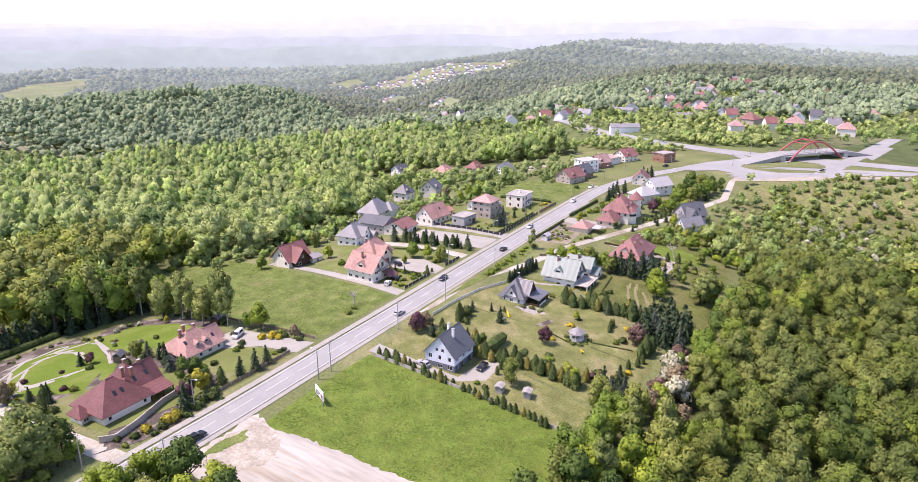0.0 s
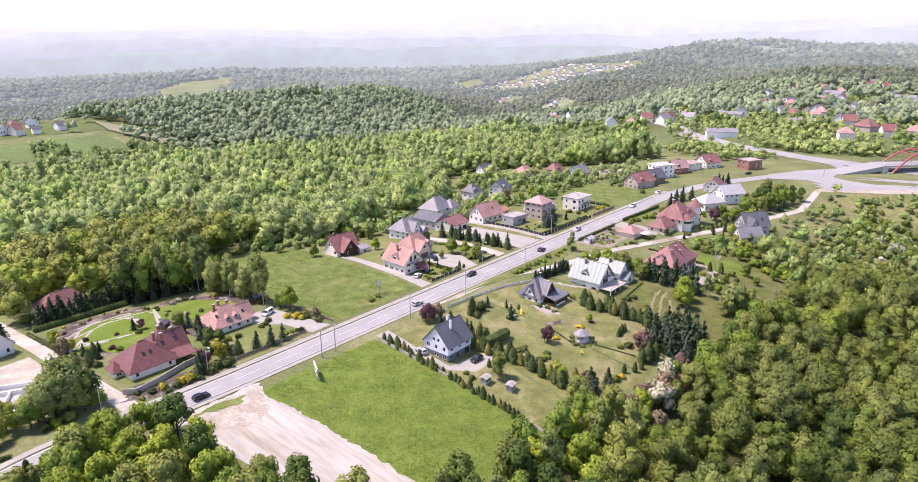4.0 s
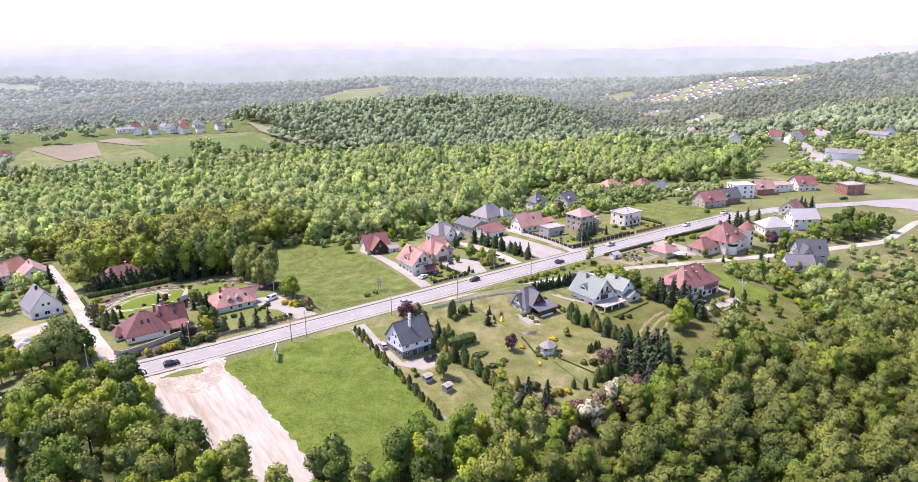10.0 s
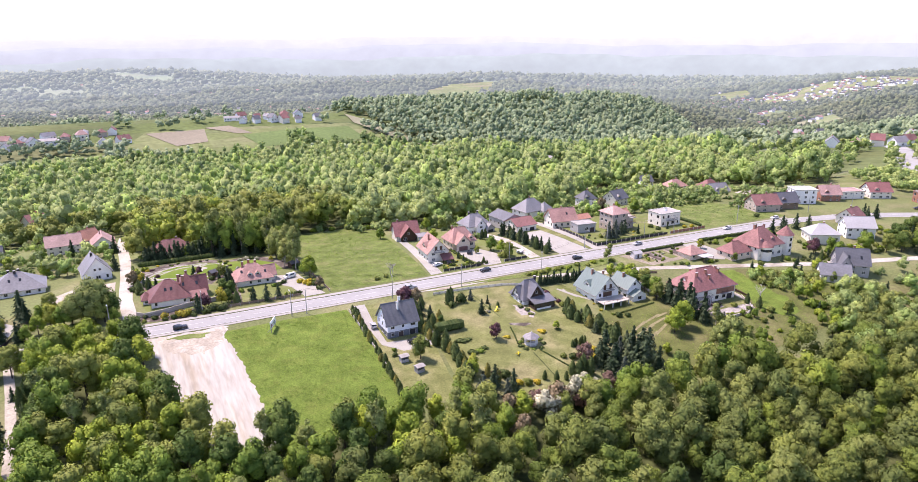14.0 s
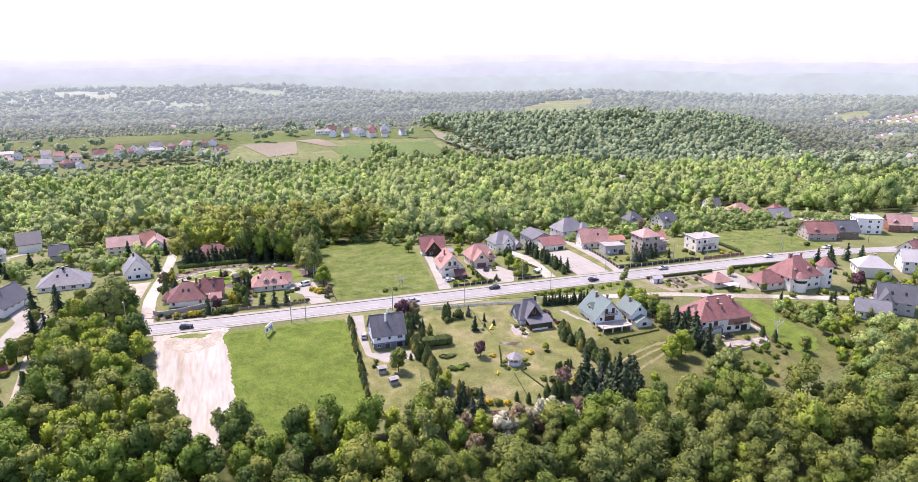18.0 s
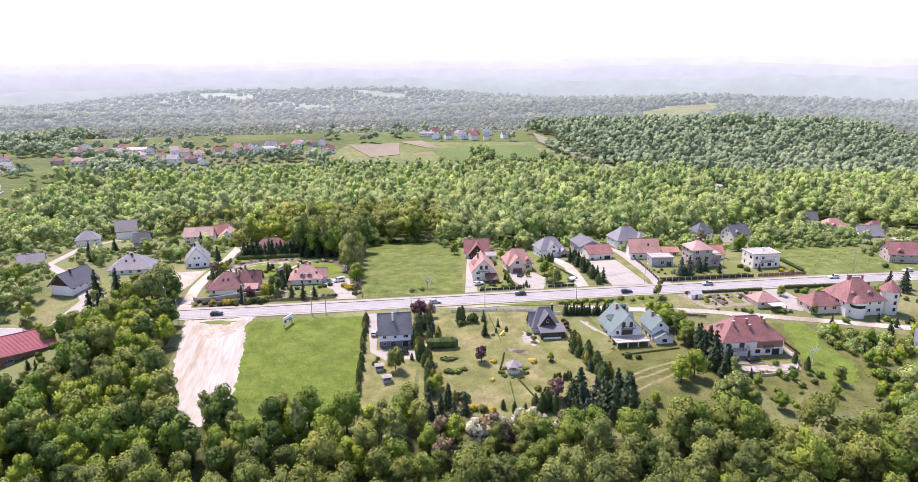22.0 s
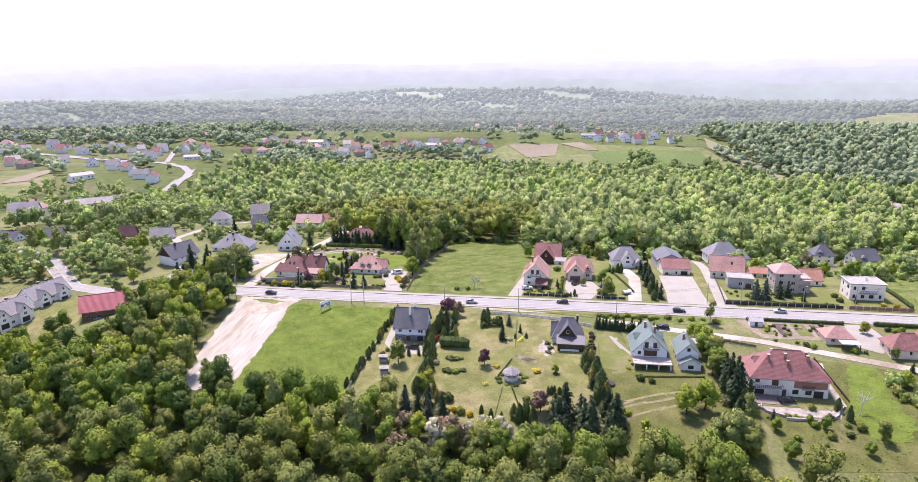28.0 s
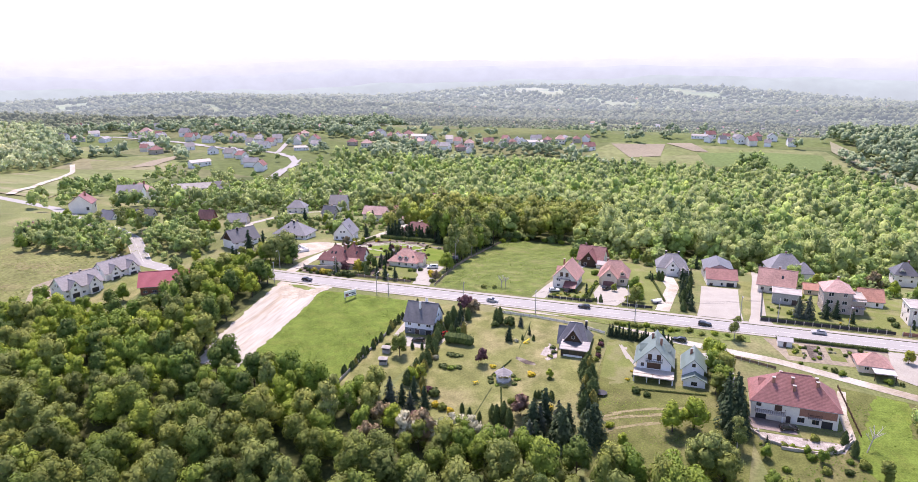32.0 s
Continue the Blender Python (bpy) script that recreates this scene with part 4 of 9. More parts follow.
def add_window(parent, sides, side, a0, a1, z0, z1, frame_mat, name="window", door=None):
    (ox, oy), (dx, dy), _ = sides[side]
    nx, ny = dy, -dx

    def bar(s, p, q, r, t, d0, d1):
        pts = [(ox + dx * a - nx * d, oy + dy * a - ny * d) for a in (p, q) for d in (d0, d1)]
        k = len(s.v)
        s.v += [(x, y, z) for z in (r, t) for x, y in pts]
        s.f += [tuple(k + i for i in f) for f in ((0, 1, 3, 2), (4, 6, 7, 5), (0, 2, 6, 4), (1, 5, 7, 3), (0, 4, 5, 1), (2, 3, 7, 6))]

    w = 0.09
    fr = Shape()
    for p, q, r, t in ((a0, a1, z0, z0 + w), (a0, a1, z1 - w, z1), (a0, a0 + w, z0 + w, z1 - w), (a1 - w, a1, z0 + w, z1 - w)):
        bar(fr, p, q, r, t, 0.06, 0.16)
    if a1 - a0 > 1.0 and door is None:
        bar(fr, (a0 + a1) / 2 - 0.04, (a0 + a1) / 2 + 0.04, z0 + w, z1 - w, 0.07, 0.15)
    ob = part(name, fr, frame_mat, parent)
    pane = Shape()
    bar(pane, a0 + w, a1 - w, z0 + w, z1 - w, 0.11, 0.14)
    part("pane" if door is None else "panel", pane, GLASS if door is None else door, ob)
    return ob


def chimney(parent, x, y, z0, z1, w=0.7, d=0.5, mat=None):
    s = Shape().box(x - w / 2, y - d / 2, z0, x + w / 2, y + d / 2, z1)
    c = part("chimney", s, mat or BRICK, parent)
    part("cap", Shape().box(x - w / 2 - 0.08, y - d / 2 - 0.08, z1, x + w / 2 + 0.08, y + d / 2 + 0.08, z1 + 0.1), CONCRETE, c)


def dormer(parent, x, y, z, w, depth, hgt, facing, wall, roof, frame_mat=None):
    """A gabled dormer; its front stands at (x, y), facing S, N, E or W."""
    turn = {"S": 0, "E": 90, "N": 180, "W": 270}[facing]
    m = Matrix.Translation((x, y, z)) @ pose(0, 0, 0, 0, 0, turn)
    body, top = Shape(), Shape()
    body.poly((-w / 2, 0, 0), (-w * 0.3, 0, 0), (-w * 0.3, 0, hgt), (-w / 2, 0, hgt)).poly((w * 0.3, 0, 0), (w / 2, 0, 0), (w / 2, 0, hgt), (w * 0.3, 0, hgt))
    body.poly((-w * 0.3, 0, 0), (w * 0.3, 0, 0), (w * 0.3, 0, hgt * 0.2), (-w * 0.3, 0, hgt * 0.2))
    body.poly((-w * 0.3, 0, hgt * 0.9), (w * 0.3, 0, hgt * 0.9), (w * 0.3, 0, hgt), (-w * 0.3, 0, hgt))
    body.poly((-w / 2, 0, hgt), (w / 2, 0, hgt), (0, 0, hgt + w * 0.42))
    body.poly((-w / 2, depth, 0), (-w / 2, 0, 0), (-w / 2, 0, hgt), (-w / 2, depth, hgt)).poly((w / 2, 0, 0), (w / 2, depth, 0), (w / 2, depth, hgt), (w / 2, 0, hgt))
    o = 0.25
    e, r = hgt - o * 0.84, hgt + w * 0.42 + 0.05
    top.slab([[(-w / 2 - o, -o, e), (0, -o, r), (0, depth, r), (-w / 2 - o, depth, e)][::-1], [(w / 2 + o, -o, e), (w / 2 + o, depth, e), (0, depth, r), (0, -o, r)]], 0.12)
    ob = part("dormer", body, wall, parent)
    tp = part("dormer_roof", top, roof, ob)
    gl = part("pane", Shape().box(-w * 0.3, 0.06, hgt * 0.2, w * 0.3, 0.1, hgt * 0.9), GLASS, ob)
    ob.matrix_basis = m
    return ob


def block(house, x0, x1, y0, y1, z0, eave, ridge, kind, wall, roof, storeys, wins="SENW", seed=0, over=0.5, frame_mat=None, hip=None,
          doors=(), plinth=None, gable_win=True, skip=0.2, gutters=True, rooflight=(), foot=1.5, simple=False):
    """One wing of a house: walls with openings, roof, gutters, openings' frames."""
    rng = random.Random(seed)
    frame_mat = frame_mat or FRAME
    holes = {s: [] for s in "SENW"}
    L, W = x1 - x0, y1 - y0
    for side, a0, a1, b0, b1, _ in doors:
        holes[side].append((a0, a1, b0, b1))
    for side in wins:
        length = L if side in "SN" else W
        n = max(1, int(length / 3.1))
        for k in range(storeys):
            base = z0 + (eave - z0) * k / storeys if storeys else z0
            hgt = (eave - z0) / storeys
            w1, h1 = 1.25, min(1.4, hgt * 0.5)
            for i in range(n):
                a = (i + 0.5) * length / n
                wd = w1 * rng.choice((0.75, 1, 1, 1.35))
                if rng.random() < skip:
                    continue
                q = (a - wd / 2, a + wd / 2, base + hgt * 0.32, base + hgt * 0.32 + h1)
                if all(q[1] < o[0] - 0.15 or q[0] > o[1] + 0.15 or q[3] < o[2] - 0.1 or q[2] > o[3] + 0.1 for o in holes[side]):
                    holes[side].append(q)
        gab = kind == "gable" and side in "EW" or kind == "gable_y" and side in "NS"
        if gab and gable_win and ridge - eave > 2.4:
            for c in ((-0.9, 0.9) if length > 8 else (0,)):
                holes[side].append((length / 2 + c - 0.5, length / 2 + c + 0.5, eave + 0.5, eave + 1.6))
    shell, sides = wall_shell(x0, x1, y0, y1, z0 - foot, eave, ridge, kind, holes)
    part("wall", shell, wall, house)
    if plinth:
        part("plinth", Shape().box(x0 - 0.04, y0 - 0.04, z0 - 1.5, x1 + 0.04, y1 + 0.04, z0 + 0.35), plinth, house)
    for side in "SENW":
        made = [d[:5] for d in doors if d[0] == side]
        for q in holes[side]:
            if simple:
                (ox, oy), (dx, dy), _ = sides[side]
                at = lambda a, d: (ox + dx * a - dy * d, oy + dy * a + dx * d)
                (xa, ya), (xb, yb) = at(q[0], 0.1), at(q[1], 0.2)
                part("window", Shape().box(min(xa, xb), min(ya, yb), q[2], max(xa, xb), max(ya, yb), q[3]), GLASS, house)
                continue
            dm = [d[5] for d in doors if d[0] == side and d[1:5] == q]
            add_window(house, sides, side, *q, frame_mat, "door" if dm else "window", dm[0] if dm else None)
    if kind == "flat":
        part("roof", Shape().box(x0 - 0.25, y0 - 0.25, eave, x1 + 0.25, y1 + 0.25, eave + 0.3), roof, house)
        part("parapet", Shape().box(x0 - 0.3, y0 - 0.3, eave + 0.3, x1 + 0.3, y0 - 0.1, eave + 0.5).box(x0 - 0.3, y1 + 0.1, eave + 0.3, x1 + 0.3, y1 + 0.3, eave + 0.5)
             .box(x0 - 0.3, y0 - 0.1, eave + 0.3, x0 - 0.1, y1 + 0.1, eave + 0.5).box(x1 + 0.1, y0 - 0.1, eave + 0.3, x1 + 0.3, y1 + 0.1, eave + 0.5), wall, house)
        return
    faces = roof_faces(x0, x1, y0, y1, eave, ridge, kind, over, hip)
    rf = part("roof", Shape().slab([[(x, y, z + 0.2) for x, y, z in f] for f in faces], 0.2), roof, house)
    if simple:
        return
    if kind != "gable_y":
        xm = (x0 + x1) / 2
        rx0, rx1 = (x0 - over, x1 + over) if kind == "gable" else (faces[0][-1][0], faces[0][2][0])
        if rx1 - rx0 > 0.3:
            part("ridge_cap", Shape().rod((rx0, (y0 + y1) / 2, ridge + 0.2), (rx1, (y0 + y1) / 2, ridge + 0.2), 0.13), roof, rf)
    else:
        part("ridge_cap", Shape().rod(((x0 + x1) / 2, y0 - over, ridge + 0.2), ((x0 + x1) / 2, y1 + over, ridge + 0.2), 0.13), roof, rf)
    if gutters:
        e = faces[0][0][2] + 0.02
        if kind == "gable_y":
            runs = [((x1 + over, y0 - over, e), (x1 + over, y1 + over, e)), ((x0 - over, y0 - over, e), (x0 - over, y1 + over, e))]
        else:
            runs = [((x0 - over, y0 - over, e), (x1 + over, y0 - over, e)), ((x0 - over, y1 + over, e), (x1 + over, y1 + over, e))]
        for a, b in runs:
            part("gutter", Shape().rod(a, b, 0.09), GUTTER, house)
    for fx, fs in rooflight:
        # roof window lying on a slope: fx along the ridge, fs the share up the slope
        up = (ridge - eave) / (W / 2)
        y = y0 + fs * W / 2
        z = eave + fs * (ridge - eave) + 0.24
        q = [(fx - 0.4, y - 0.5, z - 0.5 * up), (fx + 0.4, y - 0.5, z - 0.5 * up), (fx + 0.4, y + 0.5, z + 0.5 * up), (fx - 0.4, y + 0.5, z + 0.5 * up)]
        part("roof_window", Shape().slab([[(a, b, c + 0.06) for a, b, c in q]], 0.1), GLASS, rf)


def balcony(house, x0, x1, y0, y1, z, mat=None, rail=None):
    b = part("balcony", Shape().box(x0, y0, z - 0.2, x1, y1, z), mat or CONCRETE, house)
    s = Shape()
    n = max(2, int((x1 - x0) / 0.5))
    for i in range(n + 1):
        x = x0 + 0.05 + (x1 - x0 - 0.1) * i / n
        s.box(x - 0.03, y0 + 0.02, z, x + 0.03, y0 + 0.08, z + 0.95)
    s.box(x0, y0, z + 0.95, x1, y0 + 0.1, z + 1.03).box(x0, y0 + 0.1, z + 0.95, x0 + 0.08, y1, z + 1.03).box(x1 - 0.08, y0 + 0.1, z + 0.95, x1, y1, z + 1.03)
    part("railing", s, rail or TIMBER, b)


def house(x, y, turn, label, base=None):
    h = thing("house", x, y, gz(x, y) if base is None else base, turn, label, "house")
    HOUSES.append((x, y))
    return h


HOUSES = []


def south_houses():
    h = house(11.3, -30.6, 0, "white two-storey house with grey roof and blue-grey basement", -2.3)
    block(h, -5.2, 5.2, -4.7, 4.7, 2.3, 5.0, 10.2, "gable", BLUEW, R_DARK, 1, "SENW", 1, 0.55, skip=0.0, foot=0.0)
    block(h, -5.18, 5.18, -4.68, 4.68, 0.0, 2.32, 2.4, "none_hip", PLINTH, R_DARK, 1, "SW", 5, -0.3, doors=(("S", 3.6, 5.4, 0.0, 2.0, DOOR), ("S", 7.4, 9.6, 0.0, 2.1, DARKM)), gutters=False)
    chimney(h, -0.6, -1.6, 7.6, 11.0, 0.6, 0.6, WHITE)
    chimney(h, 0.9, 0.7, 9.4, 11.6, 0.8, 0.6, WHITE)
    part("porch_roof", Shape().slab([[(5.2, -3.4, 2.6), (7.4, -3.4, 2.3), (7.4, 3.2, 2.3), (5.2, 3.2, 2.6)]], 0.15), R_DARK, h)
    part("porch", Shape().box(5.2, -3.0, -1.0, 7.0, 3.0, 2.1), WHITE, h)

    h = house(63.5, -27.5, 0, "dark timber cottage with steep slate roof and veranda", -2.3)
    block(h, -4.6, 4.6, -4.2, 4.6, 0, 2.9, 8.0, "hip", WHITE, R_SLATE, 1, "ENW", 2, 0.7, hip=2.6, skip=0.1, frame_mat=FRAME_D)
    block(h, -2.6, 2.6, -5.2, 0, 0, 3.9, 7.6, "gable_y", TIMBER, R_SLATE, 1, "S", 3, 0.6)
    block(h, -5.0, -0.5, -2.2, 2.4, 0, 3.0, 6.4, "gable", WHITE, R_SLATE, 1, "W", 4, 0.6)
    p = part("porch_roof", Shape().slab([[(-3.6, -9.6, 2.6), (5.6, -9.6, 2.6), (5.6, -4.4, 3.7), (-3.6, -4.4, 3.7)]], 0.18), R_SLATE, h)
    part("porch_wall", Shape().box(-3.2, -9.2, -1.2, 5.2, -8.9, 0.9).box(4.9, -8.9, -1.2, 5.2, -4.2, 0.9).box(-3.2, -8.9, -1.2, -2.9, -5.2, 0.9), TIMBER, h)
    part("white_band", Shape().box(-2.4, -9.26, -0.3, 3.6, -9.2, 0.7), WHITE, h, "white panel under the veranda")
    for x in (-3.1, -0.4, 2.3, 5.0):
        part("porch_post", Shape().box(x - 0.1, -9.2, 0.9, x + 0.1, -9.0, 2.5), TIMBER, h)
    part("porch_glazing", Shape().box(-3.0, -9.08, 0.9, 5.0, -9.04, 2.5), GLASS, h)
    chimney(h, 3.2, 1.2, 5.0, 8.6, 0.7, 0.6, DARKM)

    h = house(89.0, -34.5, 0, "white gabled house with grey-green roof, balcony and terrace", -3.4)
    block(h, -5.0, 5.0, -6.0, 6.0, 0, 4.6, 9.9, "gable_y", WHITE, R_GREEN, 2, "SENW", 7, 0.9, doors=(("S", 3.0, 7.0, 2.6, 4.7, FRAME_D), ("S", 3.1, 4.3, 5.3, 7.2, FRAME_D), ("S", 5.7, 6.9, 5.3, 7.2, FRAME_D)), gable_win=False, skip=0.1, frame_mat=FRAME_D)
    balcony(h, -2.4, 2.4, -7.2, -6.0, 5.2)
    t = part("terrace", Shape().box(-5.6, -11.5, 2.1, 6.0, -6.0, 2.4), STONE_T, h, "pale terrace on posts")
    for x in (-5.3, -1.6, 2.0, 5.6):
        part("post", Shape().box(x - 0.16, -11.3, -2.2, x + 0.16, -11.0, 2.1), WHITE, t)
    part("railing", Shape().box(-5.6, -11.5, 3.2, 6.0, -11.4, 3.3).box(-5.6, -11.5, 2.4, -5.5, -11.4, 3.2).box(5.9, -11.5, 2.4, 6.0, -11.4, 3.2).box(0, -11.5, 2.4, 0.1, -11.4, 3.2), WOOD, t)
    dormer(h, -4.4, 0.5, 4.9, 3.0, 3.4, 1.5, "W", WHITE, R_GREEN)
    dormer(h, 4.4, 1.5, 4.9, 3.4, 3.4, 1.5, "E", WHITE, R_GREEN)
    chimney(h, -1.0, 2.0, 8.6, 10.8)
    chimney(h, 1.6, -1.0, 8.2, 10.6)
    h = house(100.2, -37.5, 0, "small white annexe with grey-green roof and porch", -3.3)
    block(h, -3.0, 3.0, -4.5, 5.0, 0, 4.8, 7.8, "gable_y", WHITE, R_GREEN, 2, "SENW", 8, 0.7, skip=0.2, frame_mat=FRAME_D)
    block(h, -2.6, 3.4, -7.2, -4.5, 0, 2.4, 4.0, "gable_y", WHITE, R_GREEN, 1, "SE", 9, 0.5, gable_win=False, frame_mat=FRAME_D)
    chimney(h, -0.8, 1.0, 6.6, 8.8)

    h = house(125.6, -49.8, -1.5, "large cream two-family house with red hipped roof", -4.2)
    block(h, -10.4, 10.4, -6.3, 6.0, 0, 5.9, 11.6, "hip", CREAM, R_RED, 2, "SENW", 12, 0.7, hip=6.6, skip=0.25,
          doors=(("S", 1.2, 3.8, 0.0, 2.3, DARKM), ("S", 17.0, 19.6, 0.0, 2.3, DARKM), ("S", 8.6, 9.7, 0.0, 2.2, DOOR), ("S", 5.6, 7.4, 3.2, 5.3, FRAME_D), ("S", 13.8, 15.4, 3.2, 5.3, FRAME_D)), frame_mat=FRAME_D)
    part("brick_panel", Shape().box(1.2, -6.42, 2.9, 10.0, -6.32, 5.7), BRICK, h, "red brick facing")
    balcony(h, -9.6, -2.2, -8.2, -6.45, 3.0)
    balcony(h, 3.2, 6.4, -7.4, -6.45, 3.0)
    part("column", Shape().cyl(-2.8, -7.8, -0.6, 2.8, 0.18), WHITE, h)
    dormer(h, -8.6, 0.4, 6.6, 3.2, 3.4, 1.2, "W", CREAM, R_RED)
    for x, y, z in ((-5.4, -2.4, 9.3), (-0.8, -2.0, 9.7), (-0.4, -3.6, 8.2), (5.2, -2.2, 9.4), (-3.2, 3.0, 8.8), (5.0, -1.0, 10.0)):
        chimney(h, x, y, z - 1.0, z + 1.7, 0.7, 0.7, BRICK)

    h = house(201, -57, -40, "grey house with slate roof, gabled wing and garage", -4.2)
    block(h, -5.5, 6.5, -4.8, 4.8, 0, 4.8, 10.0, "gable", GREYW, R_DARK, 2, "SENW", 14, 0.6, rooflight=((-1.0, 0.4), (3.5, 0.4)))
    block(h, -5.8, -0.6, -7.6, 0, 0, 4.6, 8.6, "gable_y", GREYW, R_DARK, 2, "S", 15, 0.6)
    block(h, -14.0, -3.0, -14.6, -8.0, -0.3, 3.0, 6.4, "gable", WHITE, R_GREY, 1, "SWE", 16, 0.5)
    chimney(h, 1.5, 0.8, 9, 11)

    h = house(182, -27.5, 0, "large cream house with red hipped roof and round tower", -1.8)
    block(h, -7.5, 7.5, -6.5, 6.5, 0, 5.8, 12.2, "hip", CREAM, R_BROWN, 2, "SENW", 18, 0.7, hip=6.0, skip=0.1)
    block(h, -18.5, -7.5, -3.0, 5.5, 0.4, 3.4, 7.0, "hip", PEACH, R_BROWN, 1, "SNW", 19, 0.6, hip=3.5)
    tw = Shape()
    tw.cyl(0, 0, -1.5, 8.6, 3.1, 3.1, 12)
    t = part("tower", tw, CREAM, h, "round cream stair tower")
    t.location = (11.0, -4.5, 0)
    part("tower_roof", Shape().cyl(0, 0, 8.5, 12.4, 3.8, 0.05, 12), R_BROWN, t)
    for k in range(3):
        part("window", Shape().box(-0.5, -3.16, 1.2 + 2.5 * k, 0.5, -3.0, 2.5 + 2.5 * k), GLASS, t)
    part("bay", Shape().cyl(-3.0, -6.2, -1.0, 5.5, 2.8, 2.8, 12), CREAM, h)
    part("bay_roof", Shape().cyl(-3.0, -6.2, 5.45, 7.4, 3.3, 0.6, 12), R_BROWN, h)
    part("bay_window", Shape().cyl(-3.0, -6.2, 3.4, 4.5, 2.83, 2.83, 12), GLASS, h)
    for x, y in ((-4, -4.2), (2.5, -4.4)):
        dormer(h, x, y - 0.4, 7.2, 1.6, 2.4, 0.9, "S", CREAM, R_BROWN)
    chimney(h, -2.0, 1.0, 10.4, 13.2, 1.4, 0.8)
    chimney(h, 3.0, 0.5, 10.6, 12.9)
    h = house(151, -19.5, 0, "low garden house with salmon pyramid roof", -1.0)
    block(h, -4.2, 4.2, -3.6, 3.6, 0, 2.5, 5.0, "hip", PEACH, R_PINK, 1, "SNE", 21, 0.6, hip=3.6)
    part("carport_roof", Shape().box(-1.0, -8.0, 1.9, 4.8, -3.9, 2.05), R_WHITE, h)
    for x in (-0.8, 4.6):
        part("post", Shape().box(x - 0.08, -7.9, -1.0, x + 0.08, -7.74, 1.9), TIMBER, h)

    h = house(223, -28, -30, "white bungalow with pale low roof", -1.6)
    block(h, -6.5, 6.5, -5, 5, 0, 4.6, 8.2, "hip", CREAM, R_WHITE, 1, "SENW", 22, 0.6)
    chimney(h, 1, 0.5, 7, 9)
    h = house(246, -30, -32, "white house with bright sheet roof", -1.6)
    block(h, -6.5, 6.5, -4.8, 4.8, 0, 5.2, 9.2, "gable", WHITE, R_WHITE, 2, "SENW", 23, 0.6)
    chimney(h, -2, 0.5, 8, 10)
    h = house(262, -16, 10, "house with brown tiled roof", -1.0)
    block(h, -5.5, 5.5, -4.5, 4.5, 0, 4.2, 8.0, "gable", CREAM, R_BROWN, 2, "SENW", 24)
    chimney(h, 0, 0.5, 7, 9)


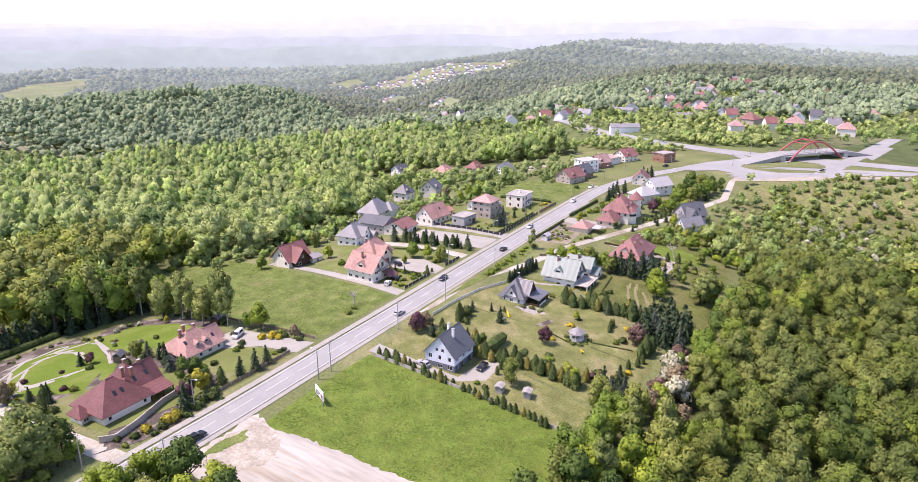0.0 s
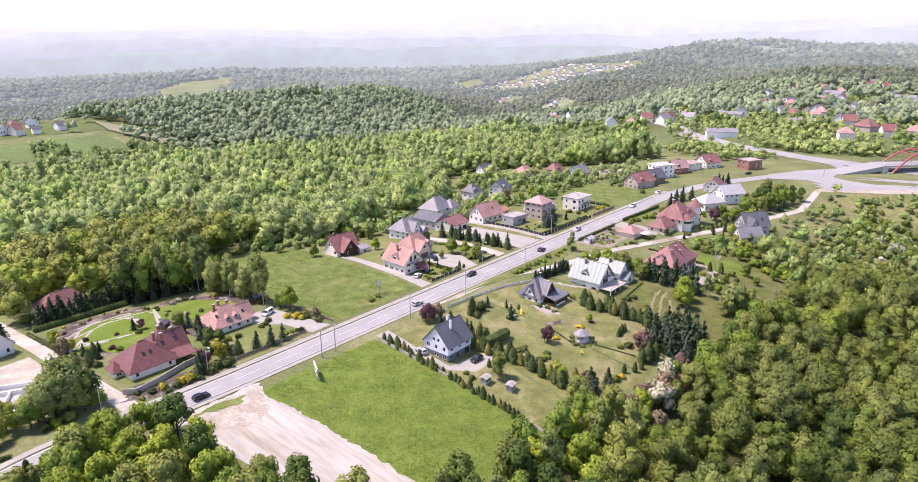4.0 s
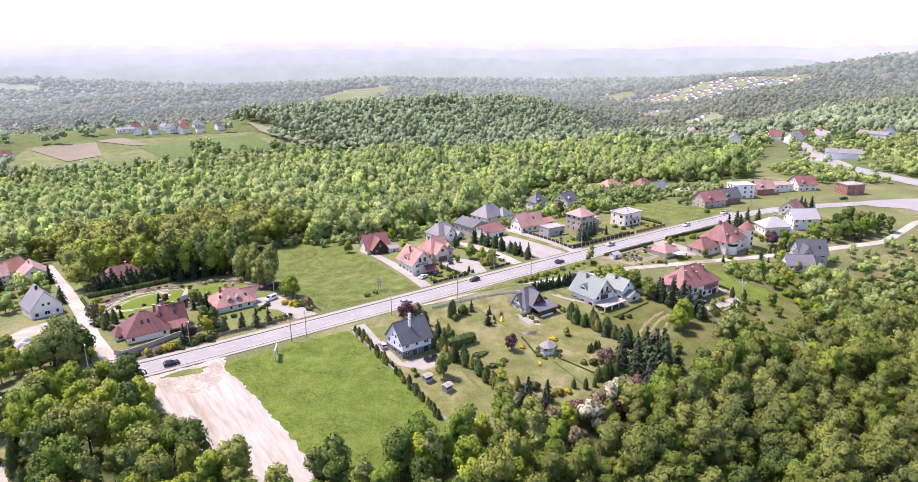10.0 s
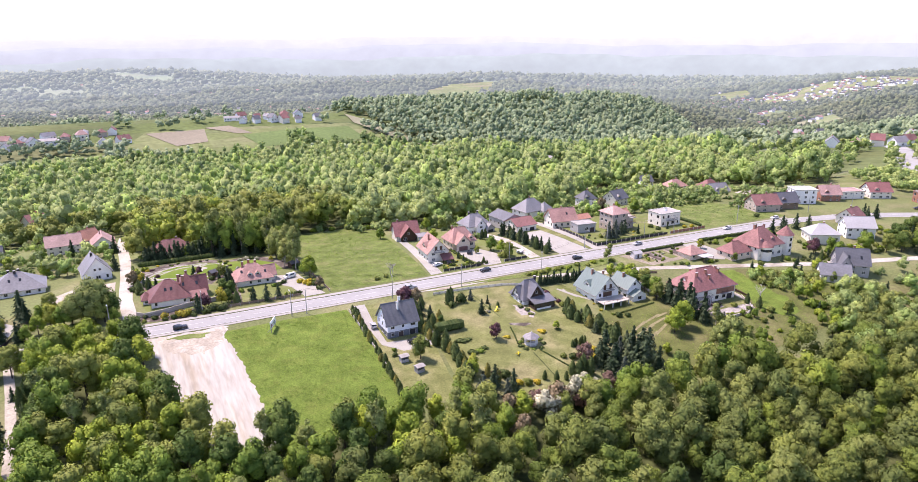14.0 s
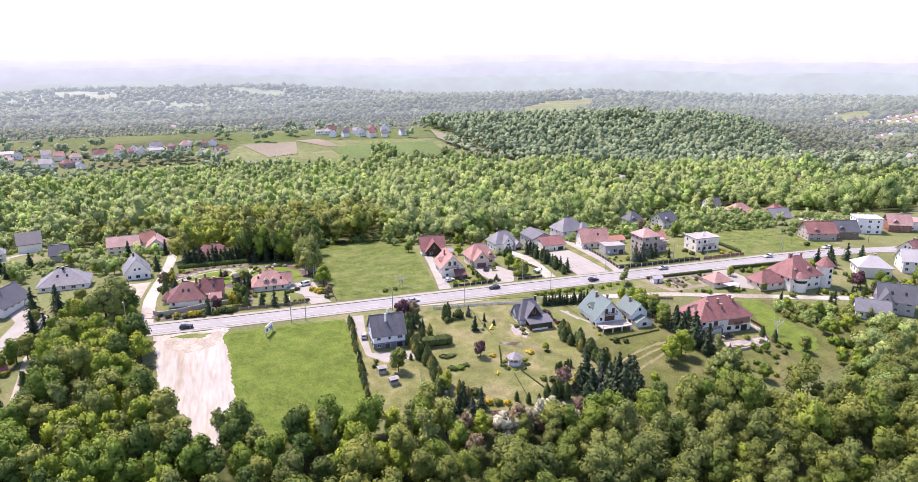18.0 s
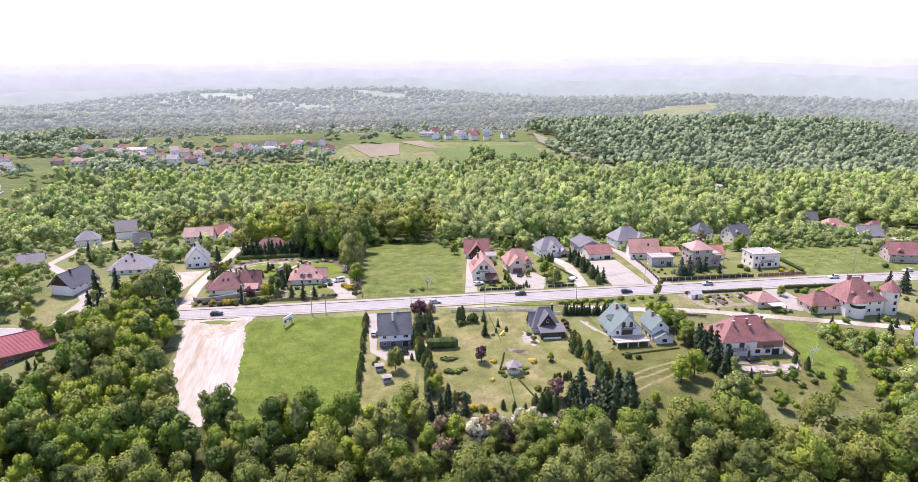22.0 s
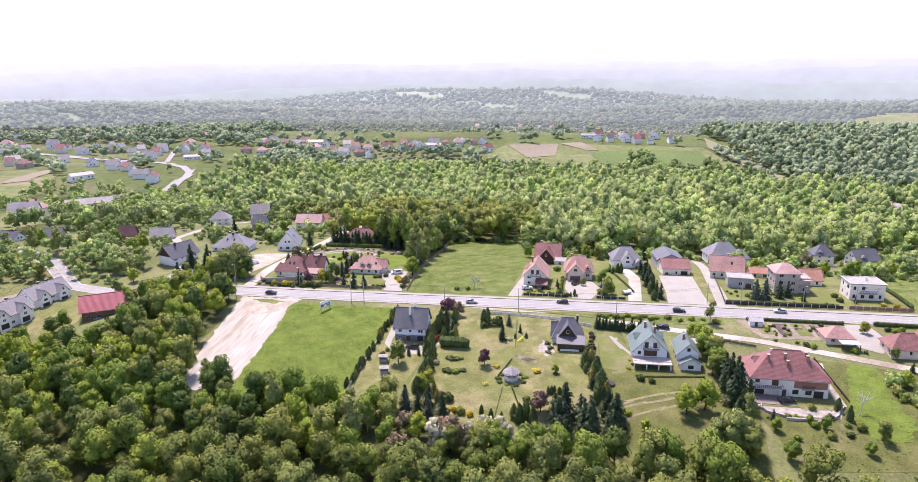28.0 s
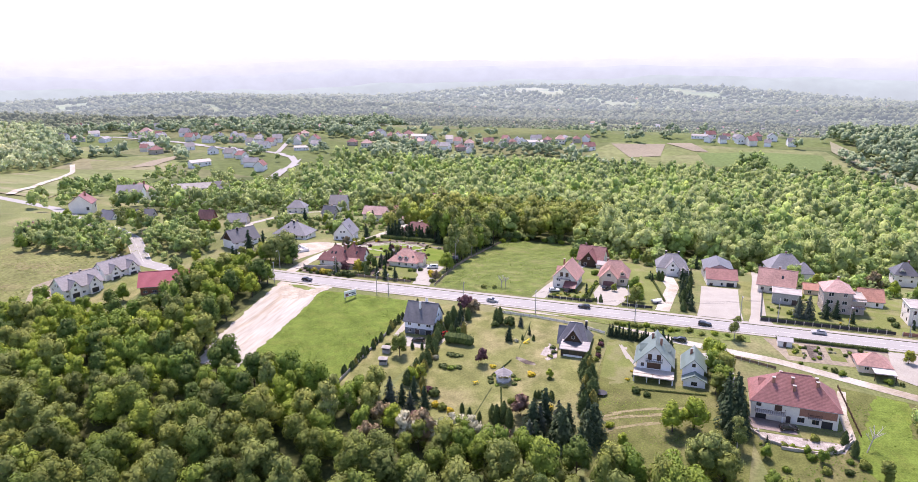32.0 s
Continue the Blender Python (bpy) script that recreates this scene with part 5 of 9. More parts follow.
def north_houses():
    h = house(-48.5, 27, 0, "house with complex maroon tiled roof and white walls", -0.4)
    block(h, -10.6, 1.8, -6.0, 5.5, 0, 3.2, 8.2, "hip", WHITE, R_MAROON, 1, "SENW", 31, 0.8, hip=5.2, skip=0.3, rooflight=((-5.5, 0.45), (-3.6, 0.45), (0.5, 0.6)))
    block(h, -2.5, 6.4, -2.5, 8.0, 0, 3.2, 8.6, "hip", WHITE, R_MAROON, 1, "SENW", 32, 0.8, hip=4.6, rooflight=((5.2, 0.4),))
    block(h, 2.5, 8.2, -1.0, 5.6, 0, 3.4, 7.4, "gable", WHITE, R_MAROON, 1, "SEN", 33, 0.8)
    block(h, -13.0, -10.6, -1.0, 3.5, 0, 2.4, 4.4, "hip", WHITE, R_MAROON, 1, "SW", 34, 0.6, hip=2.0)
    for x, y, z in ((-0.8, 0.0, 9.8), (2.2, 3.4, 9.9), (5.4, 2.4, 8.6), (0.6, -1.4, 9.6)):
        chimney(h, x, y, z - 3, z - 0.4, 0.8, 0.6)
    part("veranda_roof", Shape().slab([[(1.8, -7.0, 2.5), (8.0, -7.0, 2.5), (8.0, -2.4, 3.6), (1.8, -2.4, 3.6)]], 0.18), R_MAROON, h)
    for x in (2.0, 4.9, 7.8):
        part("post", Shape().box(x - 0.12, -6.8, -0.8, x + 0.12, -6.56, 2.4), TIMBER, h)

    h = house(-22.5, 35.0, 0, "cream house with salmon hipped roof and twin dormers", -0.6)
    block(h, -6.3, 6.3, -5.4, 5.4, 0, 3.0, 7.2, "hip", CREAM, R_PINK, 1, "SENW", 36, 0.8, hip=4.6, skip=0.1, rooflight=((-4.2, 0.5), (4.4, 0.35)))
    for x in (-1.4, 1.4):
        dormer(h, x, -4.4, 3.7, 1.7, 2.8, 1.0, "S", WHITE, R_PINK)
    block(h, 2.0, 8.2, -2.5, 2.5, 0, 3.0, 5.8, "gable", CREAM, R_PINK, 1, "E", 37, 0.7)
    for x, y in ((-3.2, 0.6), (1.6, 0.8), (-0.6, 2.4)):
        chimney(h, x, y, 5.6, 8.2, 0.8, 0.6)

    h = house(51.4, 28.5, -4, "cream house with salmon roof and gable to the road", -0.2)
    block(h, -4.6, 4.6, -6.5, 6.0, 0, 4.6, 9.4, "gable_y", CREAM, R_PINK, 2, "SENW", 39, 0.8, skip=0.15, doors=(("S", 2.8, 4.2, 5.0, 6.9, FRAME_D), ("S", 5.0, 6.4, 5.0, 6.9, FRAME_D)), gable_win=False)
    balcony(h, -2.4, 2.4, -7.8, -6.5, 4.4)
    dormer(h, -4.2, -0.5, 4.9, 3.2, 3.4, 1.3, "W", CREAM, R_PINK)
    part("porch_roof", Shape().slab([[(0.4, -10.4, 1.9), (5.4, -10.4, 1.9), (5.4, -6.6, 3.6), (0.4, -6.6, 3.6)]], 0.16), R_MAROON, h)
    for x in (0.6, 5.2):
        part("post", Shape().box(x - 0.1, -10.2, -0.5, x + 0.1, -10.0, 1.9), TIMBER, h)
    chimney(h, -1.8, 0.5, 8, 10.4)
    h = house(69, 38.5, 0, "salmon-roofed house with brown garage door", -0.6)
    block(h, -5.5, 5.5, -4.6, 5.6, 0, 4.2, 9.0, "hip", PEACH, R_PINK, 1, "SENW", 41, 0.8, hip=3.0, skip=0.1)
    block(h, -4.6, 1.6, -7.0, 0.0, 0, 4.0, 7.4, "gable_y", PEACH, R_PINK, 1, "", 42, 0.7, doors=(("S", 0.9, 5.3, 0.1, 2.4, R_BROWN), ("S", 2.3, 3.9, 4.2, 5.5, GLASS)))
    dormer(h, 3.6, -4.6, 4.4, 1.9, 2.6, 1.1, "S", PEACH, R_PINK)
    chimney(h, -3.0, 1.5, 7.0, 9.6)
    h = house(56, 71, -8, "house with steep dark red roof and timber gable", -3.4)
    block(h, -5.4, 5.4, -5.0, 5.0, 0, 3.4, 8.4, "gable", CREAM, R_RED, 1, "SENW", 43, 0.9)
    block(h, -3.4, 3.4, -7.4, 0.0, 0, 3.4, 7.6, "gable_y", TIMBER, R_RED, 1, "S", 44, 0.8)
    chimney(h, -3.5, 0.5, 7.2, 9.4)
    block(h, 4.0, 9.0, -8.6, -2.0, 0, 2.5, 3.3, "gable", CREAM, R_PALE, 1, "SE", 45, 0.4, gable_win=False)
    h = house(91, 66, 6, "white house with grey hipped roof and twin gables", -3.2)
    block(h, -6, 6, -5, 5, 0, 4.6, 9.0, "hip", WHITE, R_GREY, 2, "SENW", 46, 0.8, hip=3.6)
    block(h, -2.6, 2.6, -6.6, 0, 0, 4.6, 7.8, "gable_y", WHITE, R_GREY, 2, "S", 47, 0.6)
    block(h, 2.4, 7.0, -8.0, -4, 0, 2.8, 4.8, "gable_y", GREYW, R_GREY, 1, "", 48, 0.5, doors=(("S", 0.8, 3.8, 0, 2.2, DARKM),))
    for x in (-2.5, 2.8):
        chimney(h, x, 1.0, 7.4, 10.0, 0.7, 0.7, DARKM)
    h = house(110.5, 62, 4, "long workshop with red front roof and black rear roof", -2.6)
    block(h, -5.8, 5.8, -13, -2, 0, 4.0, 6.8, "gable", CREAM, R_BROWN, 1, "SEW", 49, 0.5, doors=(("S", 7.6, 10.6, 0, 2.8, DARKM), ("S", 1.0, 2.4, 0, 2.2, DOOR)))
    block(h, -5.7, 5.7, -2, 12, 0, 4.6, 7.0, "gable_y", GREYW, R_DARK, 1, "EW", 50, 0.4)
    h = house(132, 50, -10, "house with orange-red half-hipped roof", -1.6)
    block(h, -6.5, 6.5, -5.2, 5.2, 0, 4.0, 9.0, "gable", CREAM, R_PINK, 1, "SENW", 51, 0.7, rooflight=((2.0, 0.5),))
    chimney(h, 0.5, 0.8, 8.0, 9.9)
    h = house(133.5, 33.5, -6, "grey box garage with flat roof", -0.4)
    block(h, -4.8, 4.8, -3.6, 3.6, 0, 4.0, 4.0, "flat", GREYW, R_FLAT, 1, "SEW", 52, doors=(("S", 6.6, 9.0, 0, 2.4, DOOR),))
    h = house(146, 52, 0, "small outbuilding with orange roof", -2.0)
    block(h, -4, 4, -3, 3, 0, 2.6, 4.2, "gable", PEACH, R_ORANGE, 1, "S", 53)
    h = house(149.5, 30, 0, "three-storey beige brick house with hipped roof and balcony", -0.2)
    block(h, -5.0, 4.2, -5.0, 5.0, 0, 8.4, 11.2, "hip", BEIGE, R_ROSE, 3, "SENW", 54, 0.6, hip=4.0, skip=0.1)
    block(h, 4.2, 8.6, -4.0, 4.5, 0, 5.6, 5.8, "flat", BEIGE, R_FLAT, 2, "SE", 55)
    balcony(h, 4.0, 8.8, -5.6, -4.0, 5.7, CONCRETE, BRICK)
    balcony(h, 4.0, 8.8, -5.6, -4.0, 2.9, CONCRETE, BRICK)
    chimney(h, 0, 1, 9.8, 12.2)
    h = house(176.5, 24.5, 0, "two-storey cream house with flat roof", -0.2)
    block(h, -6.2, 6.2, -4.6, 4.6, 0, 6.4, 6.4, "flat", CREAM, R_FLAT, 2, "SENW", 56, skip=0.1, frame_mat=FRAME_D)
    balcony(h, -3.2, 3.2, -6.0, -4.6, 3.2)
    chimney(h, 1.0, 0.5, 6.6, 7.8, 0.9, 0.9, WHITE)
    h = house(163, 42, 0, "small white house with salmon roof", -1.2)
    block(h, -4, 4, -4, 4, 0, 3.0, 6.4, "gable", WHITE, R_ORANGE, 1, "SENW", 57)
    h = house(140, 91, 8, "large house with grey hipped roof", -5.6)
    block(h, -7.5, 7.5, -6, 6, 0, 3.4, 8.8, "hip", WHITE, R_GREY, 1, "SENW", 58, 0.8, hip=5.0)
    block(h, 3, 10, -8.5, -1, 0, 3.0, 6.6, "hip", WHITE, R_GREY, 1, "SE", 59, 0.7, hip=3.2)
    chimney(h, 0, 0.5, 7.8, 10)
    data = [(207, 98, 12, 11, 10, -8.8, R_DARK, CREAM, "gable", "house with dark gabled roof"), (192, 108, 0, 9, 9, -9.5, R_DARK, WHITE, "hip", "house with dark hipped roof"),
            (303, 147, 5, 15, 12, -20, R_PINK, CREAM, "hip", "house with wide salmon hipped roof"), (326, 204, -10, 11, 10, -29, R_DARK, WHITE, "gable", "white house with grey gabled roof"),
            (275, 82, -8, 12, 10, -8.2, R_GREY, WHITE, "gable", "white house with grey gabled roof"), (318, 128, 0, 12, 10, -18, R_BROWN, CREAM, "hip", "house with brown hipped roof"),
            (244, 22, -18, 14, 11, -0.3, R_BROWN, BEIGE, "gable", "beige house with brown roof and dormers"), (258, 20, -18, 12, 9, -0.3, R_DARK, WOOD, "gable", "brown annexe with dark grey roof"),
            (296, 21, -28, 11, 9, -0.3, R_ROSE, BRICK, "gable", "brick house with pale rose roof"), (311, 20, -20, 16, 10, -0.3, R_ROSE, CREAM, "flat", "low cream house with flat rose roof"),
            (328, 13, -28, 12, 11, -0.3, R_RED, CREAM, "gable", "cream house with red gabled roof")]
    for k, (x, y, turn, L, W, base, roof, wall, kind, label) in enumerate(data):
        h = house(x, y, turn, label, base)
        block(h, -L / 2, L / 2, -W / 2, W / 2, 0, 4.4, 4.4 if kind == "flat" else 8.6, kind, wall, roof, 2, "SENW", 70 + k, 0.7, hip=W * 0.4)
        if kind != "flat":
            dormer(h, -L * 0.2, -W / 2 + 0.6, 4.6, 2.2, 2.8, 1.1, "S", wall, roof)
            chimney(h, L * 0.15, 0.8, 7.6, 9.6)
    h = house(278, 24, -28, "white cube house of three storeys", -0.6)
    block(h, -6, 6, -5, 5, 0, 8.2, 8.2, "flat", WHITE, R_WHITE, 3, "SENW", 90, skip=0.1)
    h = house(338, -11, -25, "brick building with flat roof", -0.4)
    block(h, -6, 6, -5, 5, 0, 6.2, 6.2, "flat", BRICK, R_FLAT, 2, "SENW", 91, skip=0.1)


def west_houses():
    h = house(-77, 80, 100, "new white house with anthracite gabled roof", -4.6)
    block(h, -5.8, 5.8, -5.0, 5.0, 0, 4.2, 10.0, "gable", WHITE, R_GREY, 1, "SENW", 101, 0.6, rooflight=((-2, 0.5), (0, 0.5)))
    chimney(h, 1.0, 0.6, 9, 11, 0.8, 0.7, DARKM)
    h = house(-103.5, 72, 4, "wide white bungalow with grey hipped roof", -3.6)
    block(h, -9.0, 9.0, -6.0, 6.0, 0, 3.2, 8.2, "hip", WHITE, R_GREY, 1, "SENW", 102, 0.9, hip=7.0, skip=0.1, rooflight=((-2, 0.5), (1.5, 0.5)))
    for x, y in ((-2.0, 1.0), (1.2, 1.4), (0, -0.4)):
        chimney(h, x, y, 7.0, 9.0, 0.8, 0.7, DARKM)
    h = house(-119, 46, 68, "low house with dark roof and black timber gable", -1.4)
    block(h, -7.0, 7.0, -5.0, 5.0, 0, 2.8, 7.4, "gable", WHITE, R_DARK, 1, "SNE", 103, 1.0)
    part("timber_gable", Shape().poly((-7.05, -5.0, 2.6), (-7.05, 0, 7.4), (-7.05, 5.0, 2.6)), TIMBER, h)
    chimney(h, -2.0, -0.8, 6, 8.4, 0.7, 0.7, DARKM)
    for k, (x, y, turn, L, W, base, roof, wall, kind, lab) in enumerate((
            (-92, 150, 5, 15, 10, -10.5, R_ROSE, CREAM, "gable", "long house with weathered rose tiled roof"), (-75, 146, 92, 13, 10, -11, R_ROSE, WHITE, "gable", "white house with weathered rose roof and gable"),
            (-82, 160, 40, 9, 8, -11.5, R_ORANGE, CREAM, "gable", "house with orange roof"), (-46, 106, 2, 16, 9, -7.5, R_BROWN, CREAM, "hip", "long house with brown roof behind firs"),
            (-155.7, 159, 15, 12, 9, -12.2, R_GREY, CREAM, "hip", "beige house with grey hipped roof"), (-159, 98.5, 20, 11, 9, -8.6, R_GREY, PEACH, "gable", "beige house with grey gabled roof"),
            (-176, 92, 8, 9, 5, -6.5, R_BROWN, BRICK, "gable", "low brick shed with brown roof"), (-120, 140, 0, 8, 7, -10, R_DARK, GREYW, "gable", "small house with dark roof"),
            (-248, 34, 10, 12, 9, -6.5, R_PINK, WHITE, "gable", "white house with pink roof"), (-236, 78, -12, 13, 9, -8, R_DARK, WHITE, "gable", "house with dark gabled roof"),
            (-222, 92, 20, 10, 9, -9, R_DARK, GREYW, "gable", "house with dark roof"), (-238, 160, 0, 14, 9, -14, R_BROWN, CREAM, "gable", "farmhouse with brown roof"))):
        h = house(x, y, turn, lab, base)
        block(h, -L / 2, L / 2, -W / 2, W / 2, 0, 4.4, 8.4, kind, wall, roof, 2, "SENW", 110 + k, 0.6, hip=W * 0.5)
        chimney(h, L * 0.15, 0.8, 7.4, 9.3)
    h = house(-113, -14.5, 32, "brown timber house with bright red sheet roof", -6.0)
    block(h, -9.6, 8.8, -5.2, 5.2, 0, 4.0, 8.2, "gable", BRICK, R_SHEET, 2, "SENW", 130, 1.0)
    balcony(h, -6.0, 4.0, -7.0, -5.4, 0.6)
    chimney(h, 2, 0.6, 6.4, 8.2)
    for k, (x, y) in enumerate(((-149, -5.5), (-147.5, -28.5))):
        h = house(x, y, 78, "new white semi-detached house with grey roof and gables", -6.6)
        block(h, -8.5, 8.5, -4.8, 4.8, 0, 4.2, 8.4, "gable", WHITE, R_PALE, 2, "SENW", 132 + k, 0.5)
        for x2 in (-4.2, 4.2):
            block(h, x2 - 2.2, x2 + 2.2, -6.2, 0, 0, 4.4, 7.2, "gable_y", WHITE, R_PALE, 2, "S", 136 + k, 0.4, doors=(("S", 0.6, 3.8, 0.0, 2.2, DARKM),))
        for x2 in (-1.2, 2.6):
            chimney(h, x2, 0.8, 7.4, 9.2, 0.9, 0.6, DARKM)
    h = house(-304, 233, 38, "long pale hall with pitched grey roof", -23.5)
    block(h, -16, 16, -6, 6, 0, 7.4, 10.6, "gable", CREAM, R_FLAT, 2, "SENW", 140, 0.8, skip=0.0)


south_houses()
north_houses()
west_houses()


# ---- plants ----
def cards(rng, pts, dirs, size, flat=0.45):
    """Small leaf clumps: one four-sided blade at each point."""
    n = len(pts)
    nrm = dirs + flat * rng.normal(size=(n, 3))
    nrm /= np.linalg.norm(nrm, axis=1)[:, None]
    t = np.cross(nrm, rng.normal(size=(n, 3)))
    t /= np.linalg.norm(t, axis=1)[:, None] + 1e-9
    b = np.cross(nrm, t)
    s = (size * rng.uniform(0.6, 1.25, n))[:, None]
    quad = np.stack([pts - t * s, pts - b * s * 0.75 + nrm * s * 0.2, pts + t * s, pts + b * s * 0.75 + nrm * s * 0.2], 1)
    return quad.reshape(-1, 3)


def unit(v):
    return v / (np.linalg.norm(v, axis=1)[:, None] + 1e-9)


def ico(sub):
    bm = bmesh.new()
    bmesh.ops.create_icosphere(bm, subdivisions=sub, radius=1)
    v = np.array([tuple(p.co) for p in bm.verts])
    f = np.array([[q.index for q in p.verts] for p in bm.faces])
    bm.free()
    return v, f


ICO = {k: ico(k) for k in (1, 2)}


def lumps_of(rng, n, rx, rz, base):
    """Rounded masses of a crown: unequal, with dents and gaps between them."""
    out, peak = [], rng.uniform(0, 0.6)
    for i in range(n):
        a, q = rng.uniform(0, 2 * math.pi), rng.uniform(-0.75, 1.0)
        slim = 1 - peak * max(q, 0)
        k = rng.uniform(0.45, 0.72) * math.sqrt(1 - 0.6 * q * q) * slim
        out.append((rx * k * math.cos(a), rx * k * math.sin(a), base + rz * (1 + (0.72 + 0.3 * peak) * q), rx * rng.uniform(0.32, 0.5) * (0.45 + 0.55 * slim)))
    out.append((0, 0, base + rz * (1.05 + 0.2 * peak), rx * 0.6 * (1 - 0.4 * peak)))
    return np.array(out)


def crown_arrays(seed, n_lumps, rx, rz, base, n_cards, size, core_sub=1, core=0.86, three=False):
    rng = np.random.default_rng(seed)
    L = lumps_of(rng, n_lumps, rx, rz, base)
    V, F, N, k = [], [], [], 0
    iv, jf = ICO[core_sub]
    mid = np.array((0, 0, base + rz * 0.8))
    for x, y, z, r in L:
        p = iv * r * core * rng.uniform(0.8, 1.1, (len(iv), 1)) * (1, 1, 0.9) + (x, y, z)
        V.append(p)
        N.append(unit(0.6 * iv + 0.5 * unit(p - mid)))
        ff = jf[iv[jf].mean(1)[:, 2] > -0.4] if three else jf
        F.append(np.c_[ff, ff[:, 2]] + k)
        k += len(p)
    which = rng.choice(len(L), n_cards * 3, p=L[:, 3] ** 2 / (L[:, 3] ** 2).sum())
    d = rng.normal(size=(n_cards * 3, 3))
    d[:, 2] += 0.35
    d /= np.linalg.norm(d, axis=1)[:, None]
    p = L[which, :3] + d * L[which, 3:] * rng.uniform(0.82, 1.14, (n_cards * 3, 1))
    far = np.linalg.norm(p[:, None] - L[None, :, :3], axis=2) / L[None, :, 3]
    far[np.arange(len(p)), which] = 9
    keep = np.where(far.min(1) > 0.86)[0][:n_cards]
    q = cards(rng, p[keep], d[keep], size, 0.32 if three else 0.45)
    ids = np.arange(len(q)).reshape(-1, 4) + k
    if three:
        ids[:, 3] = ids[:, 2]
    V.append(q)
    F.append(ids)
    n = unit(0.55 * d[keep] + 0.5 * unit(p[keep] - mid) + 0.22 * rng.normal(size=(len(keep), 3)))
    N.append(np.repeat(n, 4, 0))
    return np.concatenate(V), np.concatenate(F), np.concatenate(N)


def fix_tris(F):
    """Faces of four with a repeated last corner, split into triangles and quads for building."""
    tri = F[:, 2] == F[:, 3]
    return np.concatenate([F[tri][:, :3], F[~tri][:, [0, 1, 2]], F[~tri][:, [0, 2, 3]]])


def trunk_shape(hgt, r, limbs, seed, rx):
    rng = random.Random(seed)
    s = Shape().cyl(0, 0, -0.6, hgt * 0.55, r, r * 0.6, 7).cyl(0, 0, hgt * 0.55, hgt * 0.85, r * 0.6, r * 0.2, 6)
    for i in range(limbs):
        a, z = 6.28 * i / limbs + rng.random(), hgt * rng.uniform(0.3, 0.55)
        s.rod((0, 0, z), (rx * 0.55 * math.cos(a), rx * 0.55 * math.sin(a), z + hgt * rng.uniform(0.15, 0.3)), r * 0.35, 5)
    return s


def conifer_arrays(seed, hgt, r, levels, per, droop, size):
    """Whorls of drooping boughs of uneven length round a dark heart."""
    rng = np.random.default_rng(seed)
    V, F, N, k = [], [], [], 0
    n = 9
    ang = np.arange(n) * 2 * np.pi / n
    for z0, z1, a in ((0.05, 0.5, 0.66), (0.3, 0.75, 0.46), (0.6, 0.98, 0.24)):
        low = np.c_[np.cos(ang) * r * a, np.sin(ang) * r * a, np.full(n, hgt * z0)] * np.c_[rng.uniform(0.8, 1.15, (n, 2)), np.ones(n)]
        V.append(np.concatenate([low, [[0, 0, hgt * z1]]]))
        N.append(np.concatenate([np.c_[np.cos(ang), np.sin(ang), np.full(n, 0.3)], [[0, 0, 1.0]]]))
        F.append(np.array([[k + i, k + (i + 1) % n, k + n, k + n] for i in range(n)]))
        k += n + 1
    P, D = [], []
    for lv in range(levels):
        t = (lv + rng.uniform(-0.3, 0.3)) / levels
        rad = r * (1 - max(t, 0)) ** 0.8
        for i in range(max(4, int(per * (1 - t * 0.75)))):
            a, reach = rng.uniform(0, 6.283), rng.uniform(0.72, 1.2)
            for q in (1.0, 0.76, 0.52):
                z = hgt * (0.06 + 0.94 * t) - droop * rad * q * q + rng.normal() * 0.08
                P.append((math.cos(a) * rad * q * reach, math.sin(a) * rad * q * reach, z))
                D.append((math.cos(a) * 0.75, math.sin(a) * 0.75, 0.65))
    D = unit(np.array(D))
    q = cards(rng, np.array(P), D, size, 0.35)
    V.append(q)
    N.append(np.repeat(unit(D + 0.3 * rng.normal(size=D.shape)), 4, 0))
    F.append(np.arange(len(q)).reshape(-1, 4) + k)
    return np.concatenate(V), np.concatenate(F), unit(np.concatenate(N))


def thuja_arrays(seed, hgt, r, n_cards, size):
    """A pointed dense column of fine green sprays."""
    rng = np.random.default_rng(seed)
    prof = np.array([(0.0, 0.62), (0.12, 0.95), (0.35, 1.0), (0.6, 0.8), (0.82, 0.45), (1.0, 0.04)])
    n = 9
    ang = np.arange(n) * 2 * np.pi / n
    V = np.concatenate([np.c_[np.cos(ang) * r * 0.9 * q, np.sin(ang) * r * 0.9 * q, np.full(n, hgt * t * 0.97)] * np.c_[rng.uniform(0.85, 1.1, (n, 2)), np.ones(n)] for t, q in prof])
    F = np.array([[k * n + i, k * n + (i + 1) % n, (k + 1) * n + (i + 1) % n, (k + 1) * n + i] for k in range(len(prof) - 1) for i in range(n)])
    t = rng.uniform(0, 1, n_cards) ** 1.25
    a = rng.uniform(0, 6.283, n_cards)
    rad = r * np.interp(t, prof[:, 0], prof[:, 1]) * rng.uniform(0.85, 1.14, n_cards)
    d = np.c_[np.cos(a), np.sin(a), np.full(n_cards, 0.5)]
    q = cards(rng, np.c_[np.cos(a) * rad, np.sin(a) * rad, hgt * t], d, size, 0.5)
    core = np.tile(np.c_[np.cos(ang), np.sin(ang), np.full(n, 0.35)], (len(prof), 1))
    out = np.repeat(d + 0.3 * rng.normal(size=d.shape), 4, 0)
    return np.concatenate([V, q]), np.concatenate([F, np.arange(len(q)).reshape(-1, 4) + len(V)]), unit(np.concatenate([core, out]))


